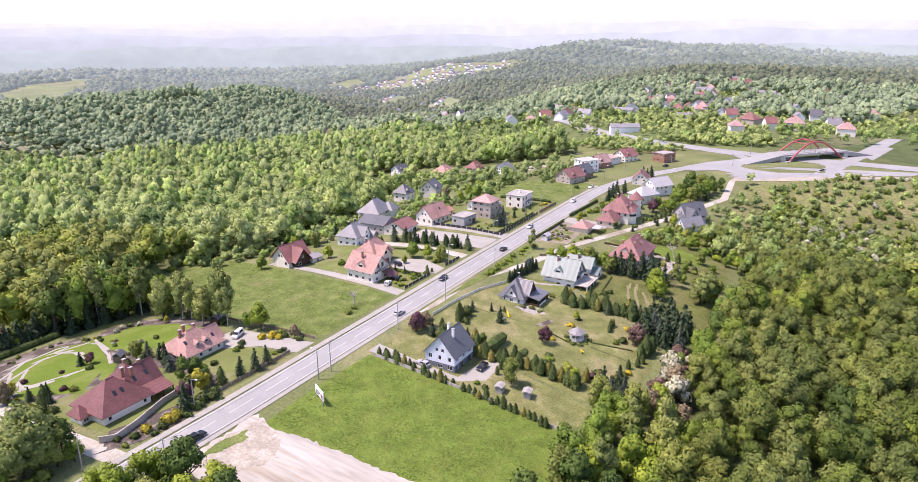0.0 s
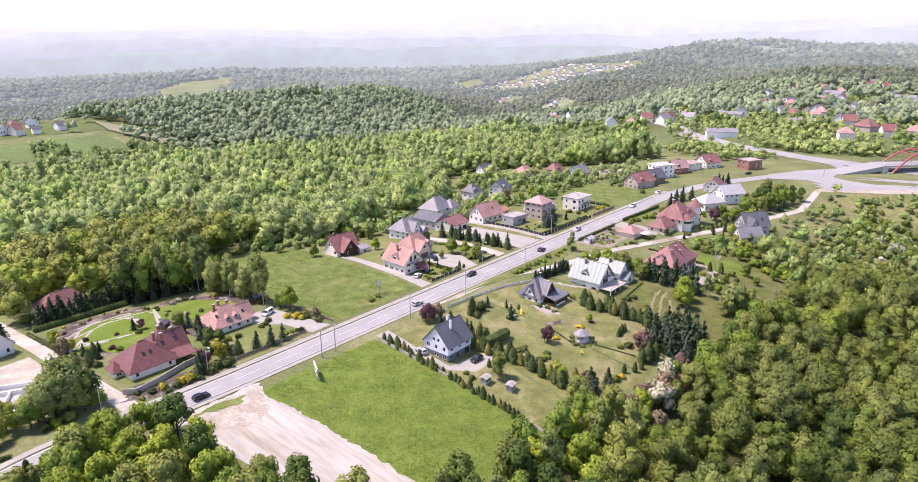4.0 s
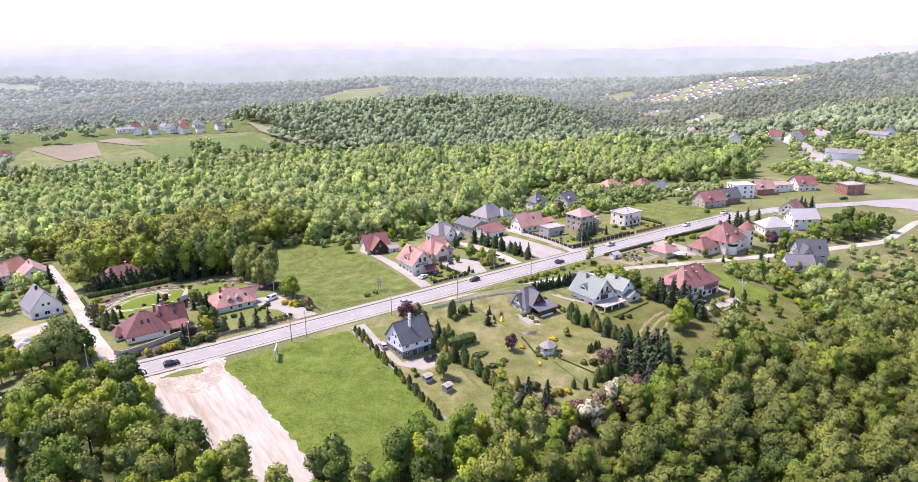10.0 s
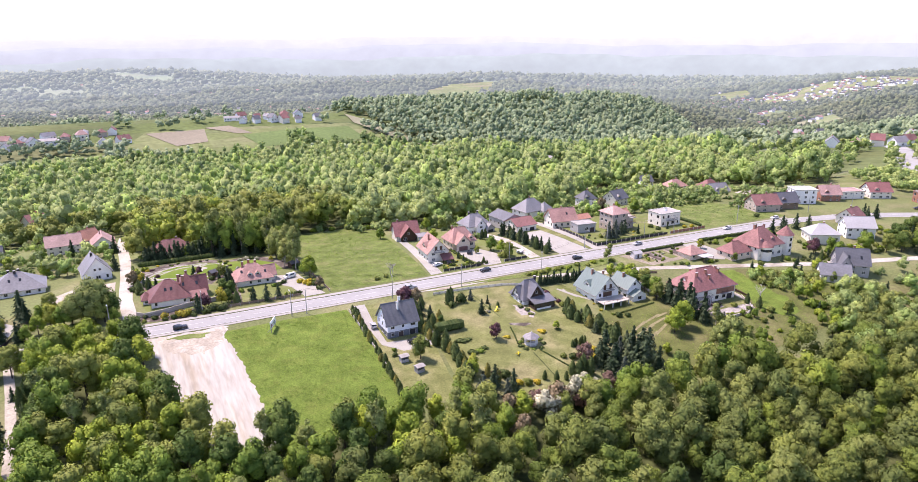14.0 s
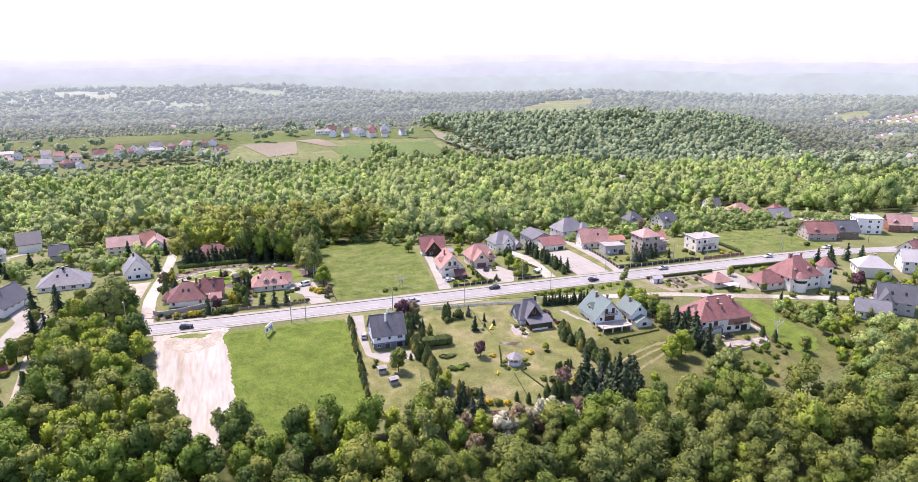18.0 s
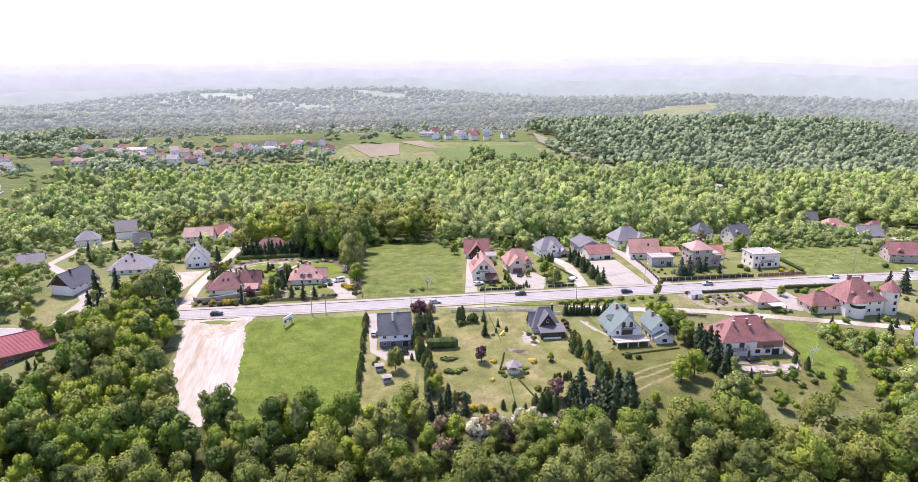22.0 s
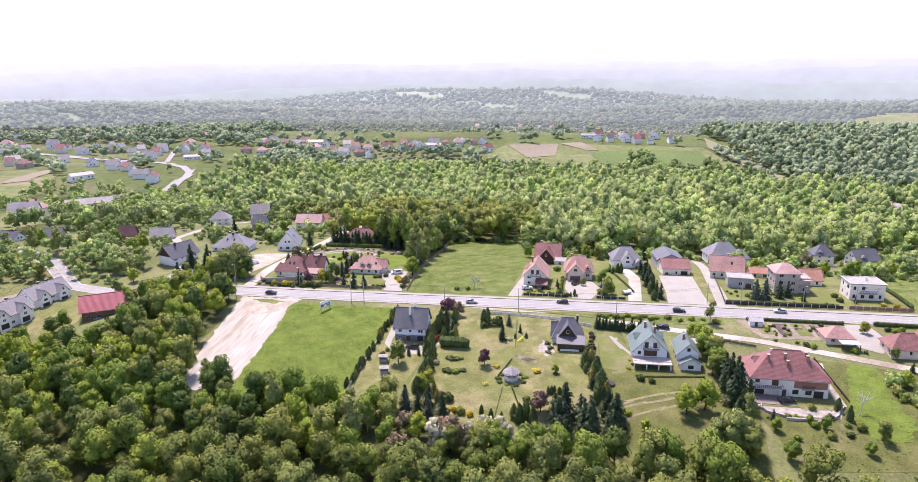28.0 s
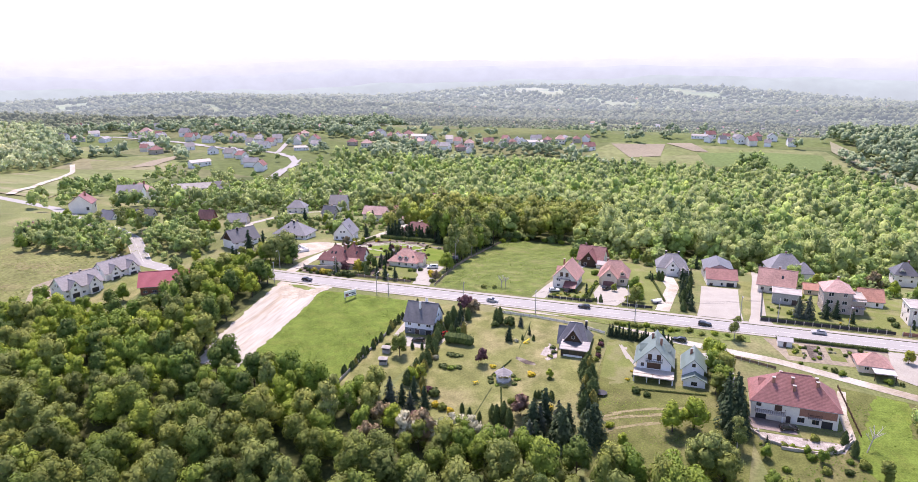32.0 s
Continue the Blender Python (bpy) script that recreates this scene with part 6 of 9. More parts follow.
def plant_mesh(name, arrays, mat):
    return array_mesh(name, arrays[0], fix_tris(arrays[1]), [mat], normals=arrays[2] if len(arrays) > 2 else None)


TREES = {}


def tree_kind(key, name, label, category, crown_mesh, trunk=None, bark=None):
    if not trunk:
        TREES[key] = tagged(new(name, crown_mesh), label, category)
        return
    ob = thing(name, 0, 0, -500, 0, label, category)
    if trunk:
        part("trunk", trunk, bark or BARK, ob)
    part("crown", crown_mesh, None, ob)
    TREES[key] = ob


def make_tree_kinds():
    broad = [("fresh", LEAF[0]), ("mid", LEAF[1]), ("olive", LEAF[2]), ("grey", LEAF[3]), ("deep", LEAF[4]), ("lime", LEAF[5])]
    words = {"fresh": "fresh green", "mid": "green", "olive": "olive green", "grey": "grey-green", "deep": "deep green", "lime": "yellow-green"}
    for i, (k, m) in enumerate(broad):
        tree_kind(k, "broadleaf_tree", f"leafy {words[k]} broadleaf tree", "tree",
                  plant_mesh("crown", crown_arrays(10 + i, 15, 4.2, 5.2, 1.0, 1150, 0.32), m), trunk_shape(9, 0.28, 5, i, 4.0))
    for i, (k, m, w) in enumerate((("birch", L_BIRCH, "airy grey-green birch with pale trunk"), ("bluewood", LEAF[3], "airy green birch with pale trunk"))):
        tree_kind(k, "birch_tree", w, "tree", plant_mesh("crown", crown_arrays(30 + i, 15, 3.2, 6.0, 1.6, 900, 0.31, core=0.78), m), trunk_shape(12, 0.2, 6, 40 + i, 2.6), BIRCH_BARK)
    tree_kind("willow", "willow_tree", "wide drooping grey-green willow tree", "tree", plant_mesh("crown", crown_arrays(33, 18, 4.4, 5.0, 0.8, 1200, 0.3), L_BIRCH), trunk_shape(8, 0.35, 6, 44, 4.0))
    for k, m, w in (("purple", L_PURPLE, "small purple-leaved tree on the lawn"), ("dusky", L_DUSKY, "small reddish-brown leafy tree"), ("blossom", L_BLOSSOM, "wide hawthorn tree in white blossom"), ("brownt", L_BROWN, "thin brownish tree with twigs"), ("gold", L_GOLD, "small golden-leaved ornamental tree")):
        tree_kind(k, "ornamental_tree", w, "tree", plant_mesh("crown", crown_arrays(50, 9, 2.6, 2.2, 1.4, 520, 0.3), m), trunk_shape(4.6, 0.14, 5, 46, 2.0))
    for k, m, w, r, hgt in (("fir", L_FIR, "dense dark green fir tree", 2.5, 8.6), ("spruce", L_SPRUCE, "dense blue-green spruce tree", 2.9, 8.6), ("slim", L_FIR, "slim dark green spruce tree", 1.6, 8), ("pine", L_PINE, "broad grey-green garden conifer tree", 3.0, 8.6)):
        tree_kind(k, "fir_tree", w, "conifer", plant_mesh("crown", conifer_arrays(60 + int(r * 10), hgt, r, 16, 15, 0.3, 0.36), m), Shape().cyl(0, 0, -0.6, hgt * 0.5, 0.16, 0.1, 6))
    for k, m, w in (("thuja", L_THUJA, "slim columnar dark green thuja"), ("thuja_y", L_GLINT, "slim yellow-tipped columnar thuja")):
        tree_kind(k, "thuja", w, "thuja", plant_mesh("crown", thuja_arrays(64, 3.5, 0.78, 300, 0.16), m))
    for k, m, w in (("shrub", LEAF[1], "rounded green garden shrub"), ("shrub_f", LEAF[0], "rounded fresh green shrub"), ("shrub_y", L_YELLOW, "rounded yellow flowering shrub"), ("shrub_d", L_THUJA, "low dark evergreen shrub"),
                    ("shrub_p", L_PURPLE, "rounded purple-leaved garden shrub"), ("shrub_w", L_BLOSSOM, "rounded white flowering shrub"), ("shrub_o", LEAF[2], "loose olive green bush"), ("shrub_g", L_GOLD, "loose yellow-green flowering bush")):
        tree_kind(k, "shrub", w, "shrub", plant_mesh("foliage", crown_arrays(70, 6, 1.0, 0.6, 0.05, 170, 0.19), m))


make_tree_kinds()


def plant(key, x, y, size=1.0, group="", turn=None, label="", tall=1.0):
    if group:       # no row is planted or grown quite evenly
        wild = random.Random(int(x * 977 + y * 313))
        x, y = x + wild.uniform(-0.4, 0.4), y + wild.uniform(-0.4, 0.4)
        size, tall = size * wild.uniform(0.84, 1.12), tall * wild.uniform(0.82, 1.16)
    src = TREES[key]
    turn = (x * 37.1 + y * 91.7) % 360 if turn is None else turn
    o = copy_thing(src, pose(x, y, gz(x, y) - 0.05, 0, 0, turn))
    o.scale = (size, size, size * tall)
    if group or label:
        tagged(o, label, group=group)
    return o


CIRCUIT = curve([(-62, 50), (-61.6, 66), (-57, 77), (-48, 83), (-37, 83.5), (-28, 77), (-27, 66), (-31.5, 55), (-35, 47)], 5)


def garden_plants():
    # thuja row along the meadow edge
    for i in range(31):
        t = i / 30
        if i in (8, 15):
            continue
        plant("thuja_y" if i % 7 == 5 else "thuja", 2.0 - 3.4 * t + 0.25 * math.sin(i * 2.3), -13 - 53 * t, 1.4 if i in (2, 3, 4) else 1.0 + 0.12 * math.sin(i * 1.7), "thuja row along the meadow", tall=0.85)
    # tall screen between the two gardens
    for i in range(22):
        x, y = 19.6 - 1.2 * math.sin(i * 0.31) + 0.7 * math.sin(i * 2.7), -22 - i * 2.05
        plant(("thuja", "thuja", "thuja_y", "thuja", "thuja_y")[i % 5], x, y, (1.7, 2.0, 1.5, 1.8, 1.5)[i % 5], "tall evergreen screen between the gardens", tall=0.8)
    for x, y, k, z in ((22.2, -24, "fir", 0.62), (24.6, -27, "spruce", 0.55), (23.0, -30, "fir", 0.66), (26.0, -31, "thuja_y", 1.35), (21.0, -19, "fir", 0.6), (24.2, -20.5, "thuja", 1.5), (22.6, -33.5, "thuja", 1.5), (25.2, -34, "deep", 0.34), (21.0, -46.5, "thuja", 1.75), (18.4, -44.5, "thuja", 1.6),
                       (20.5, -13.6, "purple", 1.05), (22.8, -12.8, "purple", 0.9), (24.6, -14.6, "dusky", 0.9), (10.6, -50.4, "olive", 0.66), (22.6, -49.4, "shrub_w", 1.2), (12.8, -45, "thuja", 0.8), (16.0, -44.4, "thuja", 0.7), (4.4, -45.6, "shrub_d", 1.0), (5.2, -42.8, "shrub", 0.9)):
        plant(k, x, y, z)
    # lawn of the large garden
    for x, y, k, z, h in ((26.4, -45.6, "shrub_d", 1.7, 0.4), (28.8, -45.8, "shrub_d", 1.6, 0.4), (26.6, -53.4, "shrub_d", 1.7, 0.5), (29.4, -53.6, "shrub", 1.7, 0.5), (31.4, -52.6, "shrub_d", 1.4, 0.5), (37.8, -48.6, "purple", 0.86, 1.1), (41.6, -49.4, "shrub_y", 1.2, 0.6), (54.0, -50.8, "shrub_y", 1.5, 0.6),
                          (59.6, -50.8, "fresh", 0.28, 1.0), (59.8, -51.6, "shrub_d", 0.8, 0.8), (34.6, -20.4, "thuja", 1.55, 1.1), (35.8, -20.0, "thuja", 1.65, 1.1), (35.0, -22.4, "shrub_d", 1.6, 1.0), (39.6, -20.6, "shrub_d", 2.1, 1.3), (43.4, -20.4, "spruce", 0.5, 1.0), (42.0, -31.4, "fir", 0.66, 1.0),
                          (47.6, -25.4, "slim", 0.42, 1.0), (46.2, -29.6, "thuja", 0.6, 0.9), (49.8, -29.0, "thuja", 0.75, 0.8), (44.6, -31.4, "shrub_w", 0.9, 0.9), (48.2, -31.8, "shrub_y", 0.7, 0.5), (57.0, -32.6, "shrub_d", 1.2, 0.6), (58.0, -35.4, "shrub_d", 1.2, 0.6), (57.4, -38.4, "shrub_o", 1.1, 0.6)):
        plant(k, x, y, z, tall=h)
    for i in range(9):
        a = 2 * math.pi * i / 9 + 0.3
        plant("shrub_d" if i % 3 else "shrub", 46.6 + 3.7 * math.cos(a), -55.8 + 3.7 * math.sin(a), 1.0, "low shrubs round the gazebo", tall=0.5)
    for i in range(8):
        plant("thuja", 58.0 + 0.62 * i, -62.2 + 0.05 * i, 0.72 + 0.06 * math.sin(i * 2.0), "short thuja screen")
    # dense evergreen screen on the east side of the garden
    for i in range(18):
        plant(("thuja", "thuja_y", "thuja", "pine", "thuja", "thuja")[i % 6], 69.6 + 0.27 * i + 1.7 * math.sin(i * 2.6), -42.6 - 1.65 * i, (2.0, 1.8, 2.3, 0.62, 1.7, 2.2)[i % 6], "tall evergreen screen beside the garden", tall=0.8)
    # conifers at the lower garden edge
    for x, y, k, z in ((13.6, -74.4, "olive", 0.86), (18.4, -75.4, "spruce", 1.0), (21.8, -74.8, "fir", 0.78), (24.2, -71.6, "fir", 0.86), (28.6, -74.6, "fir", 0.8), (22.4, -61.4, "lime", 0.46), (20.6, -64.4, "fresh", 0.5), (24.8, -66.4, "thuja_y", 1.3), (26.4, -69.6, "thuja_y", 1.2), (25.2, -77, "spruce", 0.7),
                       (27.4, -67.4, "shrub_p", 1.5), (29.4, -68.6, "shrub_d", 1.9), (31.4, -73.4, "shrub_y", 1.3), (33.8, -74.2, "shrub_o", 1.5), (36.4, -75.0, "shrub_y", 1.2), (39.6, -74.0, "thuja", 0.9), (42.4, -76.0, "thuja", 1.0), (45.4, -76.6, "thuja", 0.9), (48.6, -75.0, "thuja", 1.4), (50.2, -76.4, "thuja", 1.7),
                       (52.0, -75.6, "thuja", 1.9), (53.8, -77.0, "thuja", 1.7), (55.8, -71.6, "brownt", 1.15), (54.0, -68.0, "shrub_d", 1.5), (51.6, -66.4, "shrub_o", 1.2), (60.4, -70.4, "shrub_y", 1.4), (62.8, -66.8, "shrub_y", 1.2)):
        plant(k, x, y, z)
    for i in range(17):
        x, y = 59.5 + (i % 6) * 3.5 + 1.2 * math.sin(i * 3.3), -73.6 - (i // 6) * 4.4 + 1.5 * math.sin(i * 1.9)
        plant(("pine", "fir", "spruce", "pine", "fir")[i % 5], x, y, 1.2 + 0.22 * math.sin(i * 1.4), "conifer group at the garden edge")
    for i in range(7):
        plant("blossom" if i % 3 else "brownt", 30 + i * 4.0, -85 - 4.0 * math.sin(i * 1.6) ** 2, 1.2 + 0.2 * math.sin(i * 2.0), tall=0.85)
    # screen beside the green-roofed house, firs along the lane
    for i in range(24):
        plant("slim" if i % 3 else "fir", 73.5 + i * 0.86, -19.4 - 0.09 * i, (0.58 if i % 3 else 0.46) + 0.08 * math.sin(i * 1.9), "row of small firs by the lane")
    for i in range(6):
        plant(("shrub_d", "shrub_p", "shrub_o")[i % 3], 71.6 + 0.25 * math.sin(i * 2.0), -24.5 - i * 2.5, 1.0 + 0.2 * math.sin(i * 1.7))
    for i in range(16):
        plant(("shrub_o", "shrub_f", "shrub", "shrub_o")[i % 4], 75 + i * 2.0 + (i > 10) * (i - 10) * 2.0, -9.6 - 1.0 * math.sin(i * 2.2), (1.1, 1.3, 0.9, 1.4)[i % 4], tall=0.9)
    for x, y, k, s in ((106.5, -27, "mid", 0.62), (107.5, -31, "fresh", 0.72), (106, -35, "mid", 0.66), (109, -37, "olive", 0.72), (107, -40, "deep", 0.62), (108.5, -44, "mid", 0.7), (106.5, -47, "olive", 0.6), (112, -47, "fir", 0.95), (109.5, -50, "fir", 1.1),
                       (112, -53, "fir", 1.2), (109, -55, "fir", 1.15), (111.5, -58, "fir", 1.3), (109, -62, "fir", 1.3), (112.5, -64, "fir", 1.1), (110, -67, "fir", 1.0), (104.5, -23, "fresh", 0.5), (111, -71, "birch", 0.7), (101.5, -82, "willow", 0.85),
                       (107, -86, "olive", 0.8), (108, -82, "willow", 0.8), (95.4, -68, "fresh", 0.8), (100.8, -65.6, "fresh", 0.86), (104.5, -83, "willow", 1.1), (79.5, -70, "shrub_f", 1.2), (118, -84, "mid", 0.5), (83.5, -77, "fresh", 0.36),
                       (128, -70, "shrub", 1.3), (133, -66, "shrub_d", 1.2)):
        plant(k, x, y, s)
    for x, y, k, s in ((136.5, -62, "thuja", 1.2), (138, -66, "thuja", 1.3), (139.5, -70, "shrub_o", 1.6), (143, -74, "olive", 0.5), (118, -68, "spruce", 0.4), (85, -52, "shrub_d", 1.4), (88, -53, "shrub_d", 1.2), (113, -11, "birch", 0.62)):
        plant(k, x, y, s)
    # planted bank and wall before the maroon house
    for x, y, k, z in ((-45.1, 10.5, "fir", 0.85), (-50.8, 9.3, "shrub_g", 1.9), (-48.6, 9.6, "shrub_g", 1.7), (-55.8, 10.6, "shrub_g", 1.5), (-42.5, 13.5, "purple", 0.9), (-36.8, 14.8, "gold", 1.0), (-34.4, 15.5, "deep", 0.42), (-32.0, 12.6, "thuja", 1.5),
                       (-40.5, 10.0, "shrub_d", 1.9), (-38.0, 8.8, "shrub_d", 1.7), (-42.5, 8.6, "shrub_d", 1.5), (-36.0, 10.6, "shrub_d", 1.6), (-53.0, 8.4, "shrub_d", 1.2), (-58.5, 10.6, "shrub_d", 1.1), (-61.5, 13.0, "shrub_d", 1.0), (-47.0, 7.8, "shrub_d", 1.1)):
        plant(k, x, y, z)
    for i in range(9):
        plant("shrub_d" if i % 3 else "shrub_o", -62 + i * 3.1, 9.4 + 1.6 * math.sin(i * 2.1) - 0.18 * i, 0.85 + 0.3 * math.sin(i * 1.3))
    # between the two houses
    for x, y, k, z in ((-30.3, 44.5, "spruce", 0.62), (-32.1, 47.3, "olive", 0.5), (-32.1, 33.8, "slim", 0.75), (-30.6, 36.6, "slim", 0.85), (-33.4, 31.0, "spruce", 0.62), (-29.4, 40.2, "fir", 0.62), (-31.0, 29.0, "fir", 0.55), (-35.0, 23.4, "deep", 0.55), (-32.6, 21.4, "deep", 0.5),
                       (-36.6, 20.0, "shrub_d", 1.9), (-33.0, 17.6, "shrub_d", 1.7), (-31.4, 25.0, "slim", 0.6), (-34.0, 40.6, "fir", 0.5), (-26.4, 11.6, "fir", 0.70), (-22.0, 10.6, "fir", 0.78), (-17.8, 10.8, "fir", 0.68), (-31.4, 13.0, "shrub_d", 1.3), (-12.6, 26.0, "shrub_d", 1.2),
                       (-14.6, 24.5, "shrub_d", 1.1), (-16.6, 24.0, "shrub", 1.1), (-28.6, 23.6, "shrub", 1.2), (-25.6, 23.0, "shrub_d", 1.1), (-30.2, 50.0, "shrub_d", 1.4), (-36.0, 46.0, "shrub_d", 1.4)):
        plant(k, x, y, z)
    # drive and yellow beds by the salmon house
    for x, y, k, z in ((-1.6, 29.4, "fresh", 0.78), (-2.6, 33.6, "mid", 0.5), (-7.0, 23.6, "shrub_y", 1.4), (-5.4, 21.4, "shrub_y", 1.3), (-3.6, 22.6, "shrub_y", 1.2), (-4.6, 19.0, "shrub_y", 1.3), (-2.8, 18.4, "shrub_d", 1.3), (-2.0, 21.0, "shrub_o", 1.4), (-1.6, 15.6, "dusky", 0.7), (-2.4, 13.0, "shrub_d", 1.2),
                       (-8.9, 33.6, "shrub_d", 0.9), (-8.0, 34.6, "shrub_p", 0.7), (-14.6, 13.4, "shrub_f", 0.8), (-12.8, 13.0, "shrub_f", 0.8), (-11.2, 12.6, "shrub_d", 0.8), (-9.8, 12.4, "shrub_d", 0.9)):
        plant(k, x, y, z)
    # beds round the oval lawn
    for i in range(34):
        x, y = CIRCUIT[int(i * len(CIRCUIT) / 34)]
        k = ("shrub_o", "shrub_d", "shrub", "shrub_y", "shrub_w", "shrub_d", "shrub_p")[i * 5 % 7]
        plant(k, x + 1.1 * math.sin(i * 4.1), y + 1.1 * math.cos(i * 2.7), 0.55 + 0.3 * math.sin(i * 1.9) ** 2)
    for x, y, k, z in ((-63.8, 55.6, "dusky", 1.0), (-64.1, 45.9, "shrub_d", 1.6), (-60.1, 50.5, "fir", 0.5), (-58.8, 46.2, "thuja", 1.5), (-62.0, 41.4, "thuja", 1.6), (-61.0, 38.6, "shrub_d", 1.5), (-56.1, 49.6, "fir", 0.45), (-52.8, 48.0, "shrub_p", 1.1), (-52.0, 45.0, "shrub_o", 1.2),
                       (-54.7, 63.6, "shrub_p", 1.1), (-46.8, 59.4, "shrub_p", 0.8), (-41.5, 59.0, "fir", 0.52), (-39.6, 57.2, "purple", 0.62), (-42.0, 54.0, "shrub_d", 1.2), (-60.6, 58.0, "gold", 0.7), (-62.4, 61.0, "olive", 0.4), (-58.6, 44.0, "fir", 0.42), (-62.6, 66.4, "shrub_o", 1.5), (-61.8, 70.0, "fresh", 0.34), (-59.0, 80.0, "shrub_f", 1.5),
                       (-24.5, 56.6, "shrub_w", 1.2), (-21.0, 73.2, "shrub_w", 1.2), (-18.2, 74.4, "shrub_w", 1.3), (-14.0, 71.6, "shrub_w", 1.1), (-16.0, 73.6, "shrub_d", 1.2), (-9.4, 64.0, "gold", 0.42), (-20.0, 55.0, "shrub_d", 1.0)):
        plant(k, x, y, z)
    # fir row and tall grove behind
    for i in range(15):
        plant(("fir", "slim", "fir")[i % 3], -57.6 + i * 2.0, 93.2 + 0.8 * math.sin(i * 1.7), 1.18 + 0.13 * math.sin(i * 2.2), "dark fir row behind the garden")
    for i in range(17):
        x, y = -30 + i * 1.75, 91.0 - 0.052 * i * i + 2.6 * math.sin(i * 2.3)
        plant(("deep", "birch", "fir", "bluewood", "mid", "fir")[i % 6], x, y, 1.15 + 0.2 * math.sin(i * 1.9), tall=1.25)
    for i in range(14):
        plant(("fir", "deep", "birch", "mid")[i % 4], -26 + i * 2.1, 98.0 - 0.03 * i * i + 2.0 * math.cos(i * 1.9), 1.1 + 0.2 * math.sin(i * 1.1), tall=1.2)
    for i in range(15):
        plant(("birch", "bluewood", "birch", "willow")[i % 4], -4.2 + 2.2 * math.sin(i * 2.4), 41 + i * 4.1, 0.92 + 0.12 * math.sin(i * 1.3), "tall birches beside the meadow", tall=1.25)
    for i in range(10):
        plant(("shrub_d", "fir", "shrub_o")[i % 3], -3.4 + 1.6 * math.sin(i * 3.1), 44 + i * 5.5, (1.7, 0.5, 1.9)[i % 3])
    for x, y in ((8, 112), (14, 118), (24, 119), (33, 117), (42, 118), (50, 108), (3, 108), (58, 112)):
        plant("shrub_f", x, y, 1.8)
    # hedge of clipped shrubs and small thujas between the two pink houses
    for i in range(14):
        plant(("shrub_d", "shrub", "shrub_f")[i % 3], 62.6 - 0.2 * i, 34 - i * 1.85, 0.85 + 0.1 * math.sin(i * 1.9), "clipped shrubs between the drives")
    for i in range(6):
        plant("thuja", 62.0 + 1.15 * i, 9.9 + 0.1 * i, 0.5 + 0.06 * math.sin(i * 2.4), "small thujas by the gate")
    for x, y, k, z in ((79.3, 12.6, "olive", 0.6), (77.6, 14.6, "shrub_o", 2.0), (81.0, 15.0, "mid", 0.45), (86.4, 49.0, "thuja", 1.3), (87.8, 48.6, "thuja", 1.3), (135.4, 16.5, "spruce", 0.95), (20.1, 12.5, "shrub_o", 1.2), (24.4, 13.7, "shrub_o", 1.1), (152.6, 16.0, "slim", 0.6)):
        plant(k, x, y, z)
    # gardens of the pink houses and the yard
    for x, y, k, s in ((60, 22, "slim", 0.45), (60.5, 18, "slim", 0.4), (61, 14, "shrub_d", 1.0), (57, 12, "shrub", 1.0), (54, 14, "shrub_d", 0.9), (49, 12, "shrub", 1.0), (64, 11, "shrub_d", 1.0), (66.8, 12, "thuja", 0.8), (70.5, 25, "lime", 0.3),
                       (78, 26, "mid", 0.62), (80, 20, "fresh", 0.55), (84, 46, "slim", 0.5), (83, 50, "slim", 0.5), (97, 22, "fir", 0.68), (96, 27, "fir", 0.76), (97.5, 32, "fir", 0.81), (96.5, 37, "fir", 0.85), (97, 42, "fir", 0.81),
                       (95.8, 47, "fir", 0.81), (98.5, 17, "fir", 0.71), (99.5, 12.5, "fir", 0.76), (99, 50, "fir", 0.76), (133, 19, "shrub_o", 1.2), (138.5, 15.5, "spruce", 1.05), (144.5, 18.5, "fir", 0.85), (148, 20, "fir", 0.8), (171, 16, "slim", 0.45),
                       (166, 17, "shrub_d", 1.5), (180, 14, "shrub_y", 1.2), (184, 13, "shrub_y", 1.2)):
        plant(k, x, y, s)
    for x, y, k, s in ((166, 22, "shrub_d", 1.4), (62, 82, "mid", 0.5), (74, 86, "fresh", 0.6), (66, 60, "fresh", 0.5), (60, 48, "shrub", 1.8), (46, 78, "mid", 0.55), (80, 80, "olive", 0.6), (102, 86, "fir", 0.8), (118, 82, "olive", 0.6),
                       (150, 70, "lime", 0.5), (158, 62, "mid", 0.5), (170, 66, "dusky", 1.5), (176, 60, "fresh", 0.6), (183, 54, "mid", 0.7), (190, 62, "fresh", 0.65), (198, 58, "mid", 0.7), (205, 64, "fresh", 0.6), (228, 12, "shrub_d", 1.6),
                       (227, -12, "fir", 0.95), (232, -15, "fir", 0.9), (278, -13, "fir", 0.85), (281.5, -17, "fir", 0.9), (213, -17, "fir", 0.95), (209, -13, "fir", 0.9), (216, -13, "fir", 1.0), (205, -38, "purple", 1.2), (211, -46, "mid", 0.7),
                       (214, -52, "fresh", 0.7), (232, -44, "mid", 0.8), (238, -50, "olive", 0.8)):
        plant(k, x, y, s)
